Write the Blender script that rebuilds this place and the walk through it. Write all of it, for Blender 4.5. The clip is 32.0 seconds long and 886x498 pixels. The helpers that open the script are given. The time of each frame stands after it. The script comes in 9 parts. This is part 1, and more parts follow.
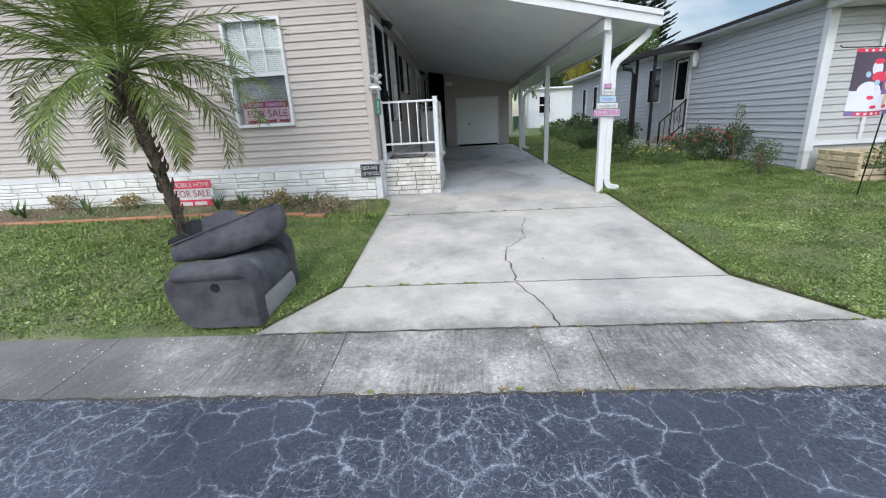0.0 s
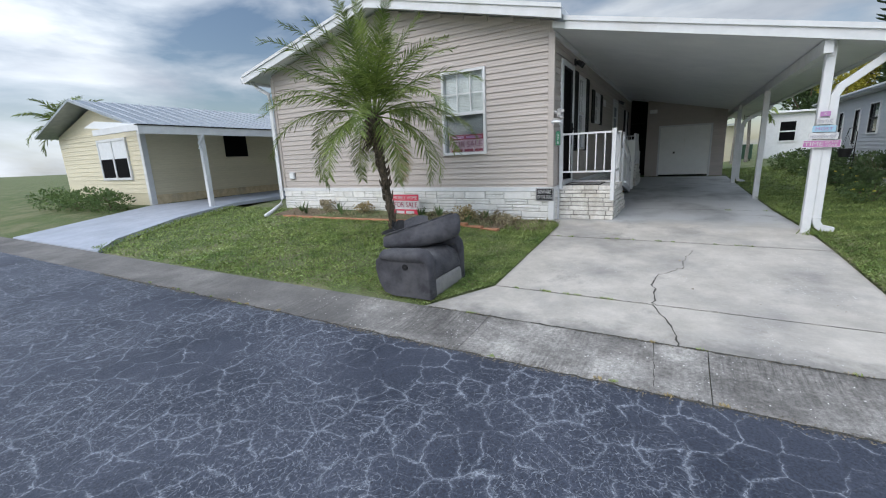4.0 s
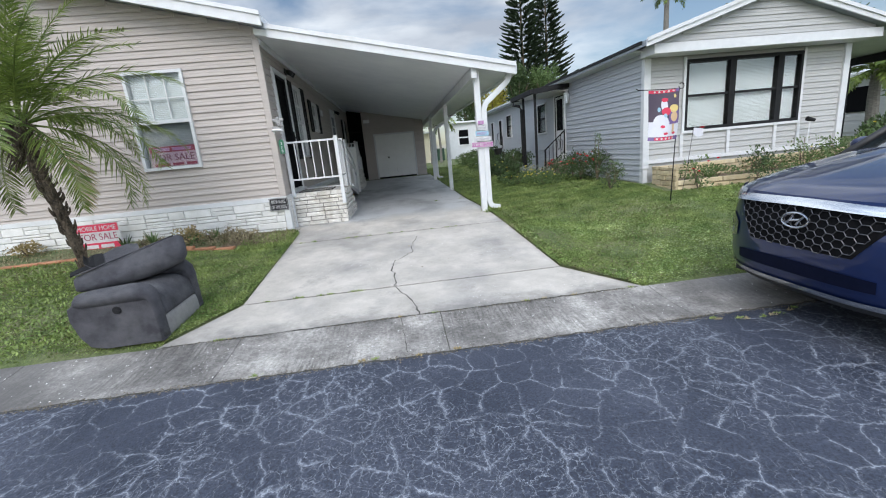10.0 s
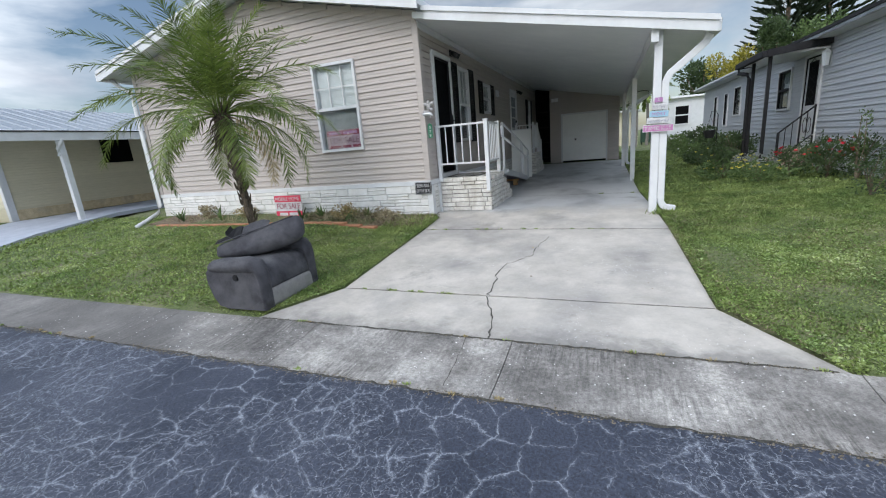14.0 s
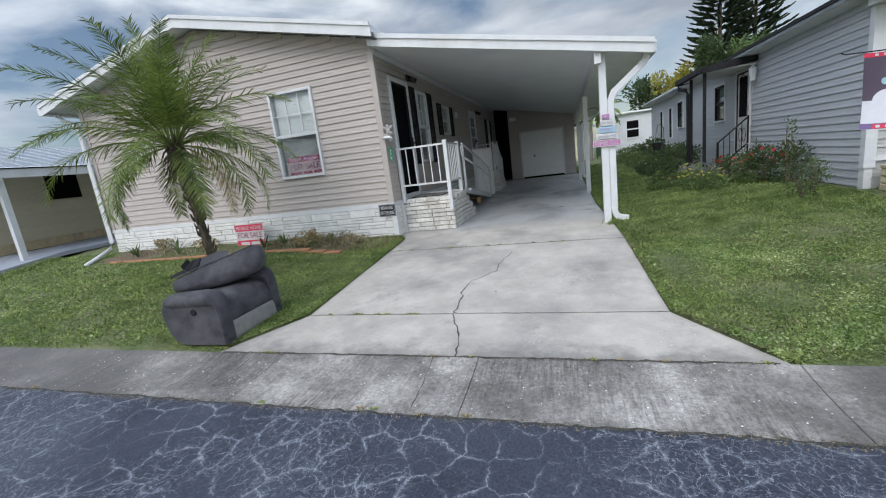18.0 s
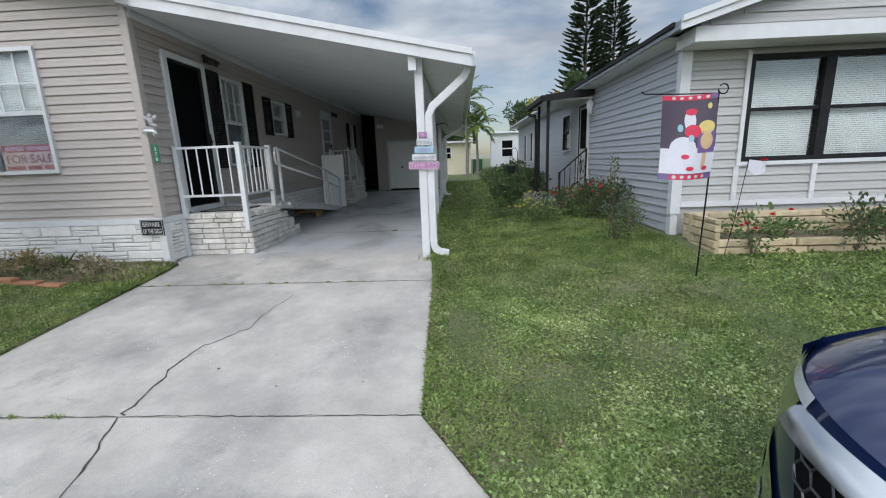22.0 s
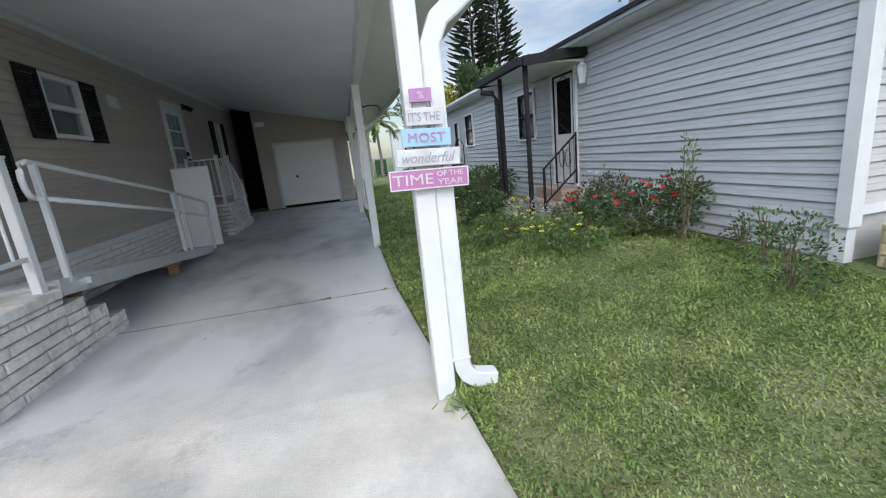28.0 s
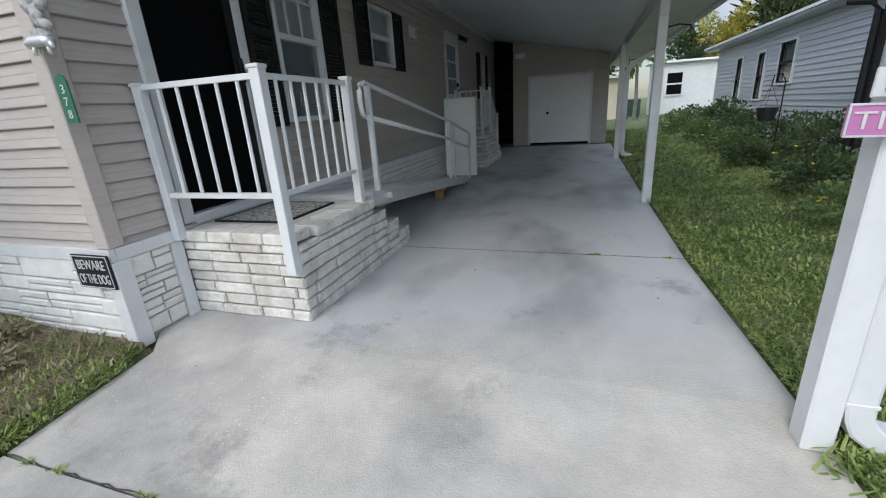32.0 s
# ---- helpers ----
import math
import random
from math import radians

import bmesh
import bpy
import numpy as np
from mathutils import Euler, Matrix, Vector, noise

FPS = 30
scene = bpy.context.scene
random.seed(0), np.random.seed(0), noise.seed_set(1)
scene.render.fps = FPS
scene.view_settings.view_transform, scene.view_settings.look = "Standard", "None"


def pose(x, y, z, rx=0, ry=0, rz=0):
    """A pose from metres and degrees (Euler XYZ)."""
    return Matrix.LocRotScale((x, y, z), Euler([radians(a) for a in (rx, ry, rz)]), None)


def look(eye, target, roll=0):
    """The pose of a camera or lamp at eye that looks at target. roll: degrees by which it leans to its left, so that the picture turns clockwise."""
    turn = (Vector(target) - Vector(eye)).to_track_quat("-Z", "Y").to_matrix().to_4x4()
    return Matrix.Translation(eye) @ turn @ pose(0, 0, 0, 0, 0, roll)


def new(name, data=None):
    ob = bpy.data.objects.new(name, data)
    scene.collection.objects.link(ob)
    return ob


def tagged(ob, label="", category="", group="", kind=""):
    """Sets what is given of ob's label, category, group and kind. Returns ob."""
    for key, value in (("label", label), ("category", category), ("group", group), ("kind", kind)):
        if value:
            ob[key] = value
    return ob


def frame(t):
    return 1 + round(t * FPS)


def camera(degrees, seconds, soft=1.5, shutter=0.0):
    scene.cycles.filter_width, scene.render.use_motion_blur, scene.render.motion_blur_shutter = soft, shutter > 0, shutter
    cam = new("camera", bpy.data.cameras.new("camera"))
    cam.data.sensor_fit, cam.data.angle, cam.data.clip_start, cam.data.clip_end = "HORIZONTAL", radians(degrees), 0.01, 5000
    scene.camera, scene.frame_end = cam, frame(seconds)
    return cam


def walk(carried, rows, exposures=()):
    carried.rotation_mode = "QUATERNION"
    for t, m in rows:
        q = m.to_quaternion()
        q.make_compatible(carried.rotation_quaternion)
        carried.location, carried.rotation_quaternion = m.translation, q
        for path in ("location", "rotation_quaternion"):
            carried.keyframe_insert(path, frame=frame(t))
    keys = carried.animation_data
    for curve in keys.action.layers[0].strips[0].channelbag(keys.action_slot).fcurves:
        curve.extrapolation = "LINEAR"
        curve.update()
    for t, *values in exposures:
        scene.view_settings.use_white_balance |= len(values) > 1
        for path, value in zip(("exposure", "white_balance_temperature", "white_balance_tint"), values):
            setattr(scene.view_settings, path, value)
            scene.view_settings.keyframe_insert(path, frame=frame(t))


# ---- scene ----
cam = camera(94.2, 32.0, soft=1.1)
PATH = [
    (0, (0.074, -0.031, 1.567), (-0.045, 1.875, 0.971), -3.2),
    (0.5, (0.075, 0.072, 1.57), (-0.213, 1.964, 0.988), -3.8),
    (1, (0.217, 0.118, 1.592), (-0.332, 1.963, 1.047), -4.4),
    (1.5, (0.342, -0.021, 1.596), (-0.446, 1.756, 1.128), -3.8),
    (2, (0.491, -0.225, 1.574), (-0.367, 1.525, 1.125), -4.3),
    (2.5, (0.676, -0.367, 1.576), (-0.247, 1.35, 1.124), -3.1),
    (4.5, (0.604, -0.736, 1.583), (-0.376, 0.954, 1.155), -2.5),
    (5, (0.53, -0.692, 1.568), (-0.328, 1.067, 1.156), -2.6),
    (5.5, (0.406, -0.734, 1.585), (-0.262, 1.104, 1.166), -2.6),
    (6, (0.356, -0.821, 1.59), (-0.069, 1.08, 1.136), -3.0),
    (6.5, (0.488, -0.917, 1.587), (0.336, 1.016, 1.095), -3.2),
    (7, (0.629, -0.95, 1.542), (0.721, 0.981, 1.027), -3.4),
    (7.5, (0.683, -0.944, 1.542), (0.896, 0.974, 1.018), -4.0),
    (8, (0.703, -0.943, 1.544), (0.926, 0.976, 1.027), -4.5),
    (8.5, (0.681, -0.938, 1.549), (0.861, 0.988, 1.042), -4.7),
    (9, (0.674, -0.927, 1.549), (0.812, 1.007, 1.056), -4.8),
    (9.5, (0.683, -0.92, 1.542), (0.812, 1.018, 1.064), -5.0),
    (10, (0.675, -0.836, 1.541), (0.848, 1.099, 1.069), -5.4),
    (10.5, (0.712, -0.723, 1.539), (0.986, 1.2, 1.061), -5.8),
    (11, (0.855, -0.622, 1.544), (1.207, 1.282, 1.043), -5.5),
    (11.5, (1.082, -0.53, 1.522), (1.425, 1.372, 1.007), -4.6),
    (12, (1.206, -0.378, 1.526), (1.491, 1.533, 1.008), -3.3),
    (12.5, (1.326, -0.155, 1.543), (1.495, 1.776, 1.049), -2.8),
    (13, (1.368, -0.097, 1.531), (1.143, 1.823, 1.018), -3.4),
    (13.5, (1.488, -0.082, 1.54), (0.901, 1.758, 1.02), -4.5),
    (14, (1.55, -0.092, 1.547), (0.813, 1.704, 1.065), -4.9),
    (14.5, (1.555, -0.087, 1.547), (0.796, 1.71, 1.106), -5.0),
    (16.5, (1.614, -0.05, 1.566), (0.859, 1.764, 1.193), -5.7),
    (17, (1.593, -0.055, 1.553), (0.863, 1.768, 1.172), -6.2),
    (17.5, (1.585, -0.08, 1.543), (0.903, 1.758, 1.15), -6.5),
    (18, (1.629, -0.105, 1.553), (1.029, 1.759, 1.148), -7.2),
    (18.5, (1.665, -0.019, 1.52), (1.188, 1.879, 1.105), -7.7),
    (19, (1.66, 0.137, 1.537), (1.334, 2.057, 1.081), -8.1),
    (19.5, (1.77, 0.304, 1.527), (1.599, 2.23, 1.015), -7.5),
    (20, (2.062, 0.47, 1.515), (2.017, 2.388, 0.952), -6.3),
    (20.5, (2.185, 0.621, 1.492), (2.258, 2.521, 0.873), -4.3),
    (21, (2.365, 0.886, 1.492), (2.508, 2.793, 0.906), -2.0),
    (21.5, (2.461, 1.1, 1.553), (2.494, 3.029, 1.025), -2.8),
    (22, (2.63, 1.3, 1.605), (2.536, 3.253, 1.182), -2.1),
    (22.5, (2.668, 1.532, 1.59), (2.569, 3.483, 1.163), -2.8),
    (23, (2.615, 1.812, 1.614), (2.506, 3.763, 1.187), -2.6),
    (23.5, (2.518, 2.064, 1.579), (2.197, 3.982, 1.111), -2.3),
    (24, (2.367, 2.359, 1.532), (1.831, 4.224, 1.048), -2.1),
    (24.5, (2.245, 2.541, 1.526), (1.695, 4.393, 1.012), -2.1),
    (26.5, (1.57, 3.728, 1.522), (1.408, 5.641, 0.96), -1.0),
    (27, (1.644, 4.032, 1.626), (1.769, 5.962, 1.117), -3.4),
    (27.5, (1.755, 4.273, 1.651), (2.07, 6.189, 1.173), -5.1),
    (28, (1.82, 4.54, 1.661), (2.215, 6.446, 1.203), -6.0),
    (28.5, (1.829, 4.766, 1.679), (2.308, 6.655, 1.23), -6.3),
    (29, (1.898, 4.884, 1.689), (2.337, 6.785, 1.249), -5.1),
    (29.5, (2.042, 4.926, 1.675), (2.248, 6.867, 1.237), -4.0),
    (30, (1.991, 4.92, 1.67), (1.808, 6.855, 1.198), -4.4),
    (30.5, (1.863, 4.882, 1.651), (1.404, 6.753, 1.113), -4.7),
    (31, (1.647, 4.809, 1.652), (1.106, 6.634, 1.04), -4.3),
    (31.5, (1.483, 4.814, 1.634), (0.91, 6.618, 0.989), -3.9),
    (32, (1.29, 4.939, 1.649), (0.677, 6.732, 1.011), -3.7),
]
EXPOSURES = ((0, 0.42), (1, 0.30), (2, 0.12), (4.5, 0.10), (6, 0.12), (7, 0.34), (10, 0.38), (12, 0.34), (13, 0.30), (14.5, 0.20), (17, 0.08), (18.5, 0.12), (20, 0.26), (22, 0.10), (24.5, 0.24), (26.5, 0.50), (28, 0.58), (29, 0.63), (30, 0.62), (31, 0.31), (32, 0.30))
walk(cam, [(t, look(eye, target, roll)) for t, eye, target, roll in PATH], EXPOSURES)

# ---- world, sun ----
world = bpy.data.worlds.new("world")
scene.world = world
world.use_nodes = True
wn, wl = world.node_tree.nodes, world.node_tree.links
wn.clear()
w_out = wn.new("ShaderNodeOutputWorld")
w_bg = wn.new("ShaderNodeBackground")
w_sky = wn.new("ShaderNodeTexSky")
w_sky.sky_type = "NISHITA"
w_sky.sun_disc = False
w_sky.sun_elevation = radians(39)
w_sky.sun_rotation = radians(200)
w_sky.air_density = 1.0
w_sky.dust_density = 1.0
w_tc = wn.new("ShaderNodeTexCoord")
w_map = wn.new("ShaderNodeMapping")
w_map.inputs["Scale"].default_value = (1.0, 1.0, 3.2)
w_noise = wn.new("ShaderNodeTexNoise")
w_noise.inputs["Scale"].default_value = 2.3
w_noise.inputs["Detail"].default_value = 7.0
w_noise.inputs["Roughness"].default_value = 0.55
w_noise.inputs["Distortion"].default_value = 0.35
w_ramp = wn.new("ShaderNodeValToRGB")
w_ramp.color_ramp.elements[0].position = 0.38
w_ramp.color_ramp.elements[0].color = (0, 0, 0, 1)
w_ramp.color_ramp.elements[1].position = 0.60
w_ramp.color_ramp.elements[1].color = (1, 1, 1, 1)
w_n2 = wn.new("ShaderNodeTexNoise")
w_n2.inputs["Scale"].default_value = 3.6
w_n2.inputs["Detail"].default_value = 6.0
w_cl = wn.new("ShaderNodeValToRGB")
w_cl.color_ramp.elements[0].position = 0.34
w_cl.color_ramp.elements[0].color = (4.4, 5.0, 6.0, 1)
w_cl.color_ramp.elements[1].position = 0.66
w_cl.color_ramp.elements[1].color = (8.8, 9.5, 10.3, 1)
w_mix = wn.new("ShaderNodeMix")
w_mix.data_type = "RGBA"
wl.new(w_tc.outputs["Generated"], w_map.inputs["Vector"])
wl.new(w_map.outputs["Vector"], w_noise.inputs["Vector"])
wl.new(w_map.outputs["Vector"], w_n2.inputs["Vector"])
wl.new(w_noise.outputs["Fac"], w_ramp.inputs["Fac"])
wl.new(w_n2.outputs["Fac"], w_cl.inputs["Fac"])
wl.new(w_ramp.outputs["Color"], w_mix.inputs["Factor"])
wl.new(w_sky.outputs["Color"], w_mix.inputs["A"])
wl.new(w_cl.outputs["Color"], w_mix.inputs["B"])
w_sep = wn.new("ShaderNodeSeparateXYZ")
wl.new(w_tc.outputs["Generated"], w_sep.inputs["Vector"])
w_zen = wn.new("ShaderNodeMapRange")
w_zen.interpolation_type = "SMOOTHSTEP"
w_zen.inputs["From Min"].default_value, w_zen.inputs["From Max"].default_value = 0.25, 0.95
w_zen.inputs["To Min"].default_value, w_zen.inputs["To Max"].default_value = 0.86, 1.45
wl.new(w_sep.outputs["Z"], w_zen.inputs["Value"])
w_mul = wn.new("ShaderNodeVectorMath")
w_mul.operation = "SCALE"
wl.new(w_mix.outputs["Result"], w_mul.inputs[0])
wl.new(w_zen.outputs["Result"], w_mul.inputs["Scale"])
w_dot = wn.new("ShaderNodeVectorMath")
w_dot.operation = "DOT_PRODUCT"
wl.new(w_tc.outputs["Generated"], w_dot.inputs[0])
w_dot.inputs[1].default_value = (-0.14, -0.77, 0.63)
w_glow = wn.new("ShaderNodeMapRange")
w_glow.interpolation_type = "SMOOTHSTEP"
w_glow.inputs["From Min"].default_value, w_glow.inputs["From Max"].default_value = -0.6, 1.0
w_glow.inputs["To Min"].default_value, w_glow.inputs["To Max"].default_value = 0.92, 2.1
wl.new(w_dot.outputs["Value"], w_glow.inputs["Value"])
w_mu2 = wn.new("ShaderNodeVectorMath")
w_mu2.operation = "SCALE"
wl.new(w_mul.outputs["Vector"], w_mu2.inputs[0])
wl.new(w_glow.outputs["Result"], w_mu2.inputs["Scale"])
wl.new(w_mu2.outputs["Vector"], w_bg.inputs["Color"])
w_bg.inputs["Strength"].default_value = 0.10
wl.new(w_bg.outputs["Background"], w_out.inputs["Surface"])

sun = bpy.data.lights.new("sun", "SUN")
sun.energy = 0.9
sun.angle = radians(26)
sun.color = (1.0, 0.97, 0.93)
sun_ob = new("sun", sun)
sun_ob.matrix_world = look((0, 0, 20), (2.0, 11.0, 11.0))


# ---- materials ----
def mat(name, c1, c2, scale=6.0, rough=0.6, bump=0.1, fine=60.0, metal=0.0, stain=None, stain_scale=0.8, stain_at=0.6,
        stretch=(1, 1, 1), spec=0.5, island=0.0, rand=0.0, coat=0.0, sheen=0.0):
    """Two-scale procedural surface: grain between two colours, wide stains, fine bump."""
    m = bpy.data.materials.new(name)
    m.use_nodes = True
    n, l = m.node_tree.nodes, m.node_tree.links
    b = n["Principled BSDF"]
    g = n.new("ShaderNodeNewGeometry")
    mp = n.new("ShaderNodeMapping")
    mp.inputs["Scale"].default_value = stretch
    l.new(g.outputs["Position"], mp.inputs["Vector"])
    t1 = n.new("ShaderNodeTexNoise")
    t1.inputs["Scale"].default_value = scale
    t1.inputs["Detail"].default_value = 6
    t1.inputs["Roughness"].default_value = 0.65
    l.new(mp.outputs["Vector"], t1.inputs["Vector"])
    r1 = n.new("ShaderNodeValToRGB")
    r1.color_ramp.elements[0].position, r1.color_ramp.elements[1].position = 0.33, 0.68
    r1.color_ramp.elements[0].color, r1.color_ramp.elements[1].color = (*c1, 1), (*c2, 1)
    l.new(t1.outputs["Fac"], r1.inputs["Fac"])
    col = r1.outputs["Color"]
    if stain:
        t2 = n.new("ShaderNodeTexNoise")
        t2.inputs["Scale"].default_value = stain_scale
        t2.inputs["Detail"].default_value = 5
        t2.inputs["Roughness"].default_value = 0.6
        l.new(mp.outputs["Vector"], t2.inputs["Vector"])
        r2 = n.new("ShaderNodeValToRGB")
        r2.color_ramp.elements[0].position, r2.color_ramp.elements[1].position = stain_at - 0.12, stain_at + 0.15
        r2.color_ramp.elements[0].color, r2.color_ramp.elements[1].color = (0, 0, 0, 1), (1, 1, 1, 1)
        l.new(t2.outputs["Fac"], r2.inputs["Fac"])
        mx = n.new("ShaderNodeMix")
        mx.data_type = "RGBA"
        l.new(r2.outputs["Color"], mx.inputs["Factor"])
        l.new(col, mx.inputs["A"])
        mx.inputs["B"].default_value = (*stain, 1)
        col = mx.outputs["Result"]
    if island or rand:
        hs = n.new("ShaderNodeHueSaturation")
        mr = n.new("ShaderNodeMapRange")
        amount = island or rand
        mr.inputs["To Min"].default_value, mr.inputs["To Max"].default_value = 1 - amount, 1 + amount
        if island:
            l.new(g.outputs["Random Per Island"], mr.inputs["Value"])
        else:
            oi = n.new("ShaderNodeObjectInfo")
            l.new(oi.outputs["Random"], mr.inputs["Value"])
        l.new(mr.outputs["Result"], hs.inputs["Value"])
        l.new(col, hs.inputs["Color"])
        col = hs.outputs["Color"]
    l.new(col, b.inputs["Base Color"])
    b.inputs["Roughness"].default_value = rough
    b.inputs["Metallic"].default_value = metal
    b.inputs["Specular IOR Level"].default_value = spec
    b.inputs["Coat Weight"].default_value = coat
    b.inputs["Coat Roughness"].default_value = 0.04
    if sheen:
        b.inputs["Sheen Weight"].default_value = sheen
    if bump:
        t3 = n.new("ShaderNodeTexNoise")
        t3.inputs["Scale"].default_value = fine
        t3.inputs["Detail"].default_value = 4
        l.new(mp.outputs["Vector"], t3.inputs["Vector"])
        bp = n.new("ShaderNodeBump")
        bp.inputs["Strength"].default_value = bump
        bp.inputs["Distance"].default_value = 0.02
        l.new(t3.outputs["Fac"], bp.inputs["Height"])
        l.new(bp.outputs["Normal"], b.inputs["Normal"])
    return m


def concrete(name, dark, light, stain, stain_at=0.58, streak=0.0, speck=0.0, blotch=1.1, rough=0.88, bump=0.4, grit=0.0):
    """Weathered concrete: blotches, wide stains, optional broom streaks across the strip and pale grit."""
    m = mat(name, dark, light, 2.6, rough, bump, 110, stain=stain, stain_scale=blotch, stain_at=stain_at, rand=0.04)
    n, l = m.node_tree.nodes, m.node_tree.links
    b = n["Principled BSDF"]
    src = b.inputs["Base Color"].links[0].from_socket
    g = n.new("ShaderNodeNewGeometry")
    if streak:
        mp = n.new("ShaderNodeMapping")
        mp.inputs["Scale"].default_value = (42, 3.2, 1)
        l.new(g.outputs["Position"], mp.inputs["Vector"])
        t = n.new("ShaderNodeTexNoise")
        t.inputs["Scale"].default_value = 1.0
        t.inputs["Detail"].default_value = 5
        t.inputs["Roughness"].default_value = 0.7
        l.new(mp.outputs["Vector"], t.inputs["Vector"])
        w = n.new("ShaderNodeTexNoise")
        w.inputs["Scale"].default_value = 0.9
        l.new(g.outputs["Position"], w.inputs["Vector"])
        wr = n.new("ShaderNodeMapRange")
        wr.inputs["From Min"].default_value, wr.inputs["From Max"].default_value = 0.42, 0.62
        wr.inputs["To Min"].default_value, wr.inputs["To Max"].default_value = 0.06, streak
        l.new(w.outputs["Fac"], wr.inputs["Value"])
        mr = n.new("ShaderNodeMapRange")
        mr.inputs["From Min"].default_value, mr.inputs["From Max"].default_value = 0.44, 0.62
        mr.inputs["To Min"].default_value, mr.inputs["To Max"].default_value = 0.0, 1.0
        l.new(t.outputs["Fac"], mr.inputs["Value"])
        mu = n.new("ShaderNodeMath")
        mu.operation = "MULTIPLY"
        l.new(mr.outputs["Result"], mu.inputs[0])
        l.new(wr.outputs["Result"], mu.inputs[1])
        mx = n.new("ShaderNodeMix")
        mx.data_type = "RGBA"
        l.new(mu.outputs["Value"], mx.inputs["Factor"])
        l.new(src, mx.inputs["A"])
        mx.inputs["B"].default_value = (dark[0] * 0.38, dark[1] * 0.38, dark[2] * 0.38, 1)
        src = mx.outputs["Result"]
    if grit:
        gn = n.new("ShaderNodeTexNoise")
        gn.inputs["Scale"].default_value = 38
        gn.inputs["Detail"].default_value = 5
        gn.inputs["Roughness"].default_value = 0.8
        l.new(g.outputs["Position"], gn.inputs["Vector"])
        gr = n.new("ShaderNodeMapRange")
        gr.inputs["From Min"].default_value, gr.inputs["From Max"].default_value = 0.32, 0.68
        gr.inputs["To Min"].default_value, gr.inputs["To Max"].default_value = 1 - grit, 1 + grit
        l.new(gn.outputs["Fac"], gr.inputs["Value"])
        hv = n.new("ShaderNodeHueSaturation")
        l.new(gr.outputs["Result"], hv.inputs["Value"])
        l.new(src, hv.inputs["Color"])
        src = hv.outputs["Color"]
    if speck:
        v = n.new("ShaderNodeTexVoronoi")
        v.inputs["Scale"].default_value = 30
        l.new(g.outputs["Position"], v.inputs["Vector"])
        mr = n.new("ShaderNodeMapRange")
        mr.inputs["From Min"].default_value, mr.inputs["From Max"].default_value = 0.10, 0.17
        mr.inputs["To Min"].default_value, mr.inputs["To Max"].default_value = 1.0, 0.0
        l.new(v.outputs["Distance"], mr.inputs["Value"])
        w = n.new("ShaderNodeTexNoise")
        w.inputs["Scale"].default_value = 1.6
        w.inputs["Detail"].default_value = 4
        l.new(g.outputs["Position"], w.inputs["Vector"])
        wr = n.new("ShaderNodeMapRange")
        wr.inputs["From Min"].default_value, wr.inputs["From Max"].default_value = 0.5, 0.72
        wr.inputs["To Min"].default_value, wr.inputs["To Max"].default_value = 0.0, speck
        l.new(w.outputs["Fac"], wr.inputs["Value"])
        mu = n.new("ShaderNodeMath")
        mu.operation = "MULTIPLY"
        l.new(mr.outputs["Result"], mu.inputs[0])
        l.new(wr.outputs["Result"], mu.inputs[1])
        mx = n.new("ShaderNodeMix")
        mx.data_type = "RGBA"
        l.new(mu.outputs["Value"], mx.inputs["Factor"])
        l.new(src, mx.inputs["A"])
        mx.inputs["B"].default_value = (0.72, 0.71, 0.69, 1)
        src = mx.outputs["Result"]
    l.new(src, b.inputs["Base Color"])
    return m


def glass_mat(name, tint=(0.8, 0.85, 0.85), rough=0.02):
    m = bpy.data.materials.new(name)
    m.use_nodes = True
    n, l = m.node_tree.nodes, m.node_tree.links
    b = n["Principled BSDF"]
    b.inputs["Base Color"].default_value = (*tint, 1)
    b.inputs["Roughness"].default_value = rough
    b.inputs["Transmission Weight"].default_value = 1.0
    b.inputs["IOR"].default_value = 1.45
    return m


M_SIDING = mat("beige_vinyl", (0.405, 0.362, 0.333), (0.465, 0.416, 0.382), 9, 0.55, 0.05, 120, stretch=(0.6, 0.6, 5), rand=0.04,
               stain=(0.38, 0.345, 0.315), stain_scale=0.7, stain_at=0.66)
M_SIDING_GREY = mat("grey_vinyl", (0.40, 0.42, 0.45), (0.46, 0.48, 0.51), 9, 0.5, 0.05, 120, stretch=(0.6, 0.6, 5), rand=0.03,
                    stain=(0.50, 0.51, 0.52), stain_scale=0.7, stain_at=0.66)
M_SIDING_TAN = mat("pale_grey_vinyl", (0.41, 0.41, 0.402), (0.47, 0.47, 0.458), 9, 0.5, 0.05, 120, stretch=(0.6, 0.6, 5), rand=0.04)
M_SIDING_CREAM = mat("cream_vinyl", (0.60, 0.55, 0.40), (0.68, 0.62, 0.46), 9, 0.5, 0.05, 120, stretch=(0.6, 0.6, 5), rand=0.03)
M_WHITE = mat("white_paint", (0.60, 0.61, 0.62), (0.68, 0.69, 0.70), 5, 0.4, 0.04, 80, stain=(0.54, 0.54, 0.52), stain_scale=1.3, stain_at=0.66)
M_CEIL = mat("carport_panel", (0.71, 0.725, 0.735), (0.79, 0.80, 0.80), 2.5, 0.40, 0.03, 60, stain=(0.64, 0.66, 0.67), stain_scale=0.5, stain_at=0.62)
M_ROOFWHITE = mat("white_roof_sheet", (0.70, 0.72, 0.74), (0.77, 0.79, 0.80), 2.5, 0.35, 0.03, 60, stain=(0.66, 0.68, 0.69), stain_scale=0.5, stain_at=0.62)
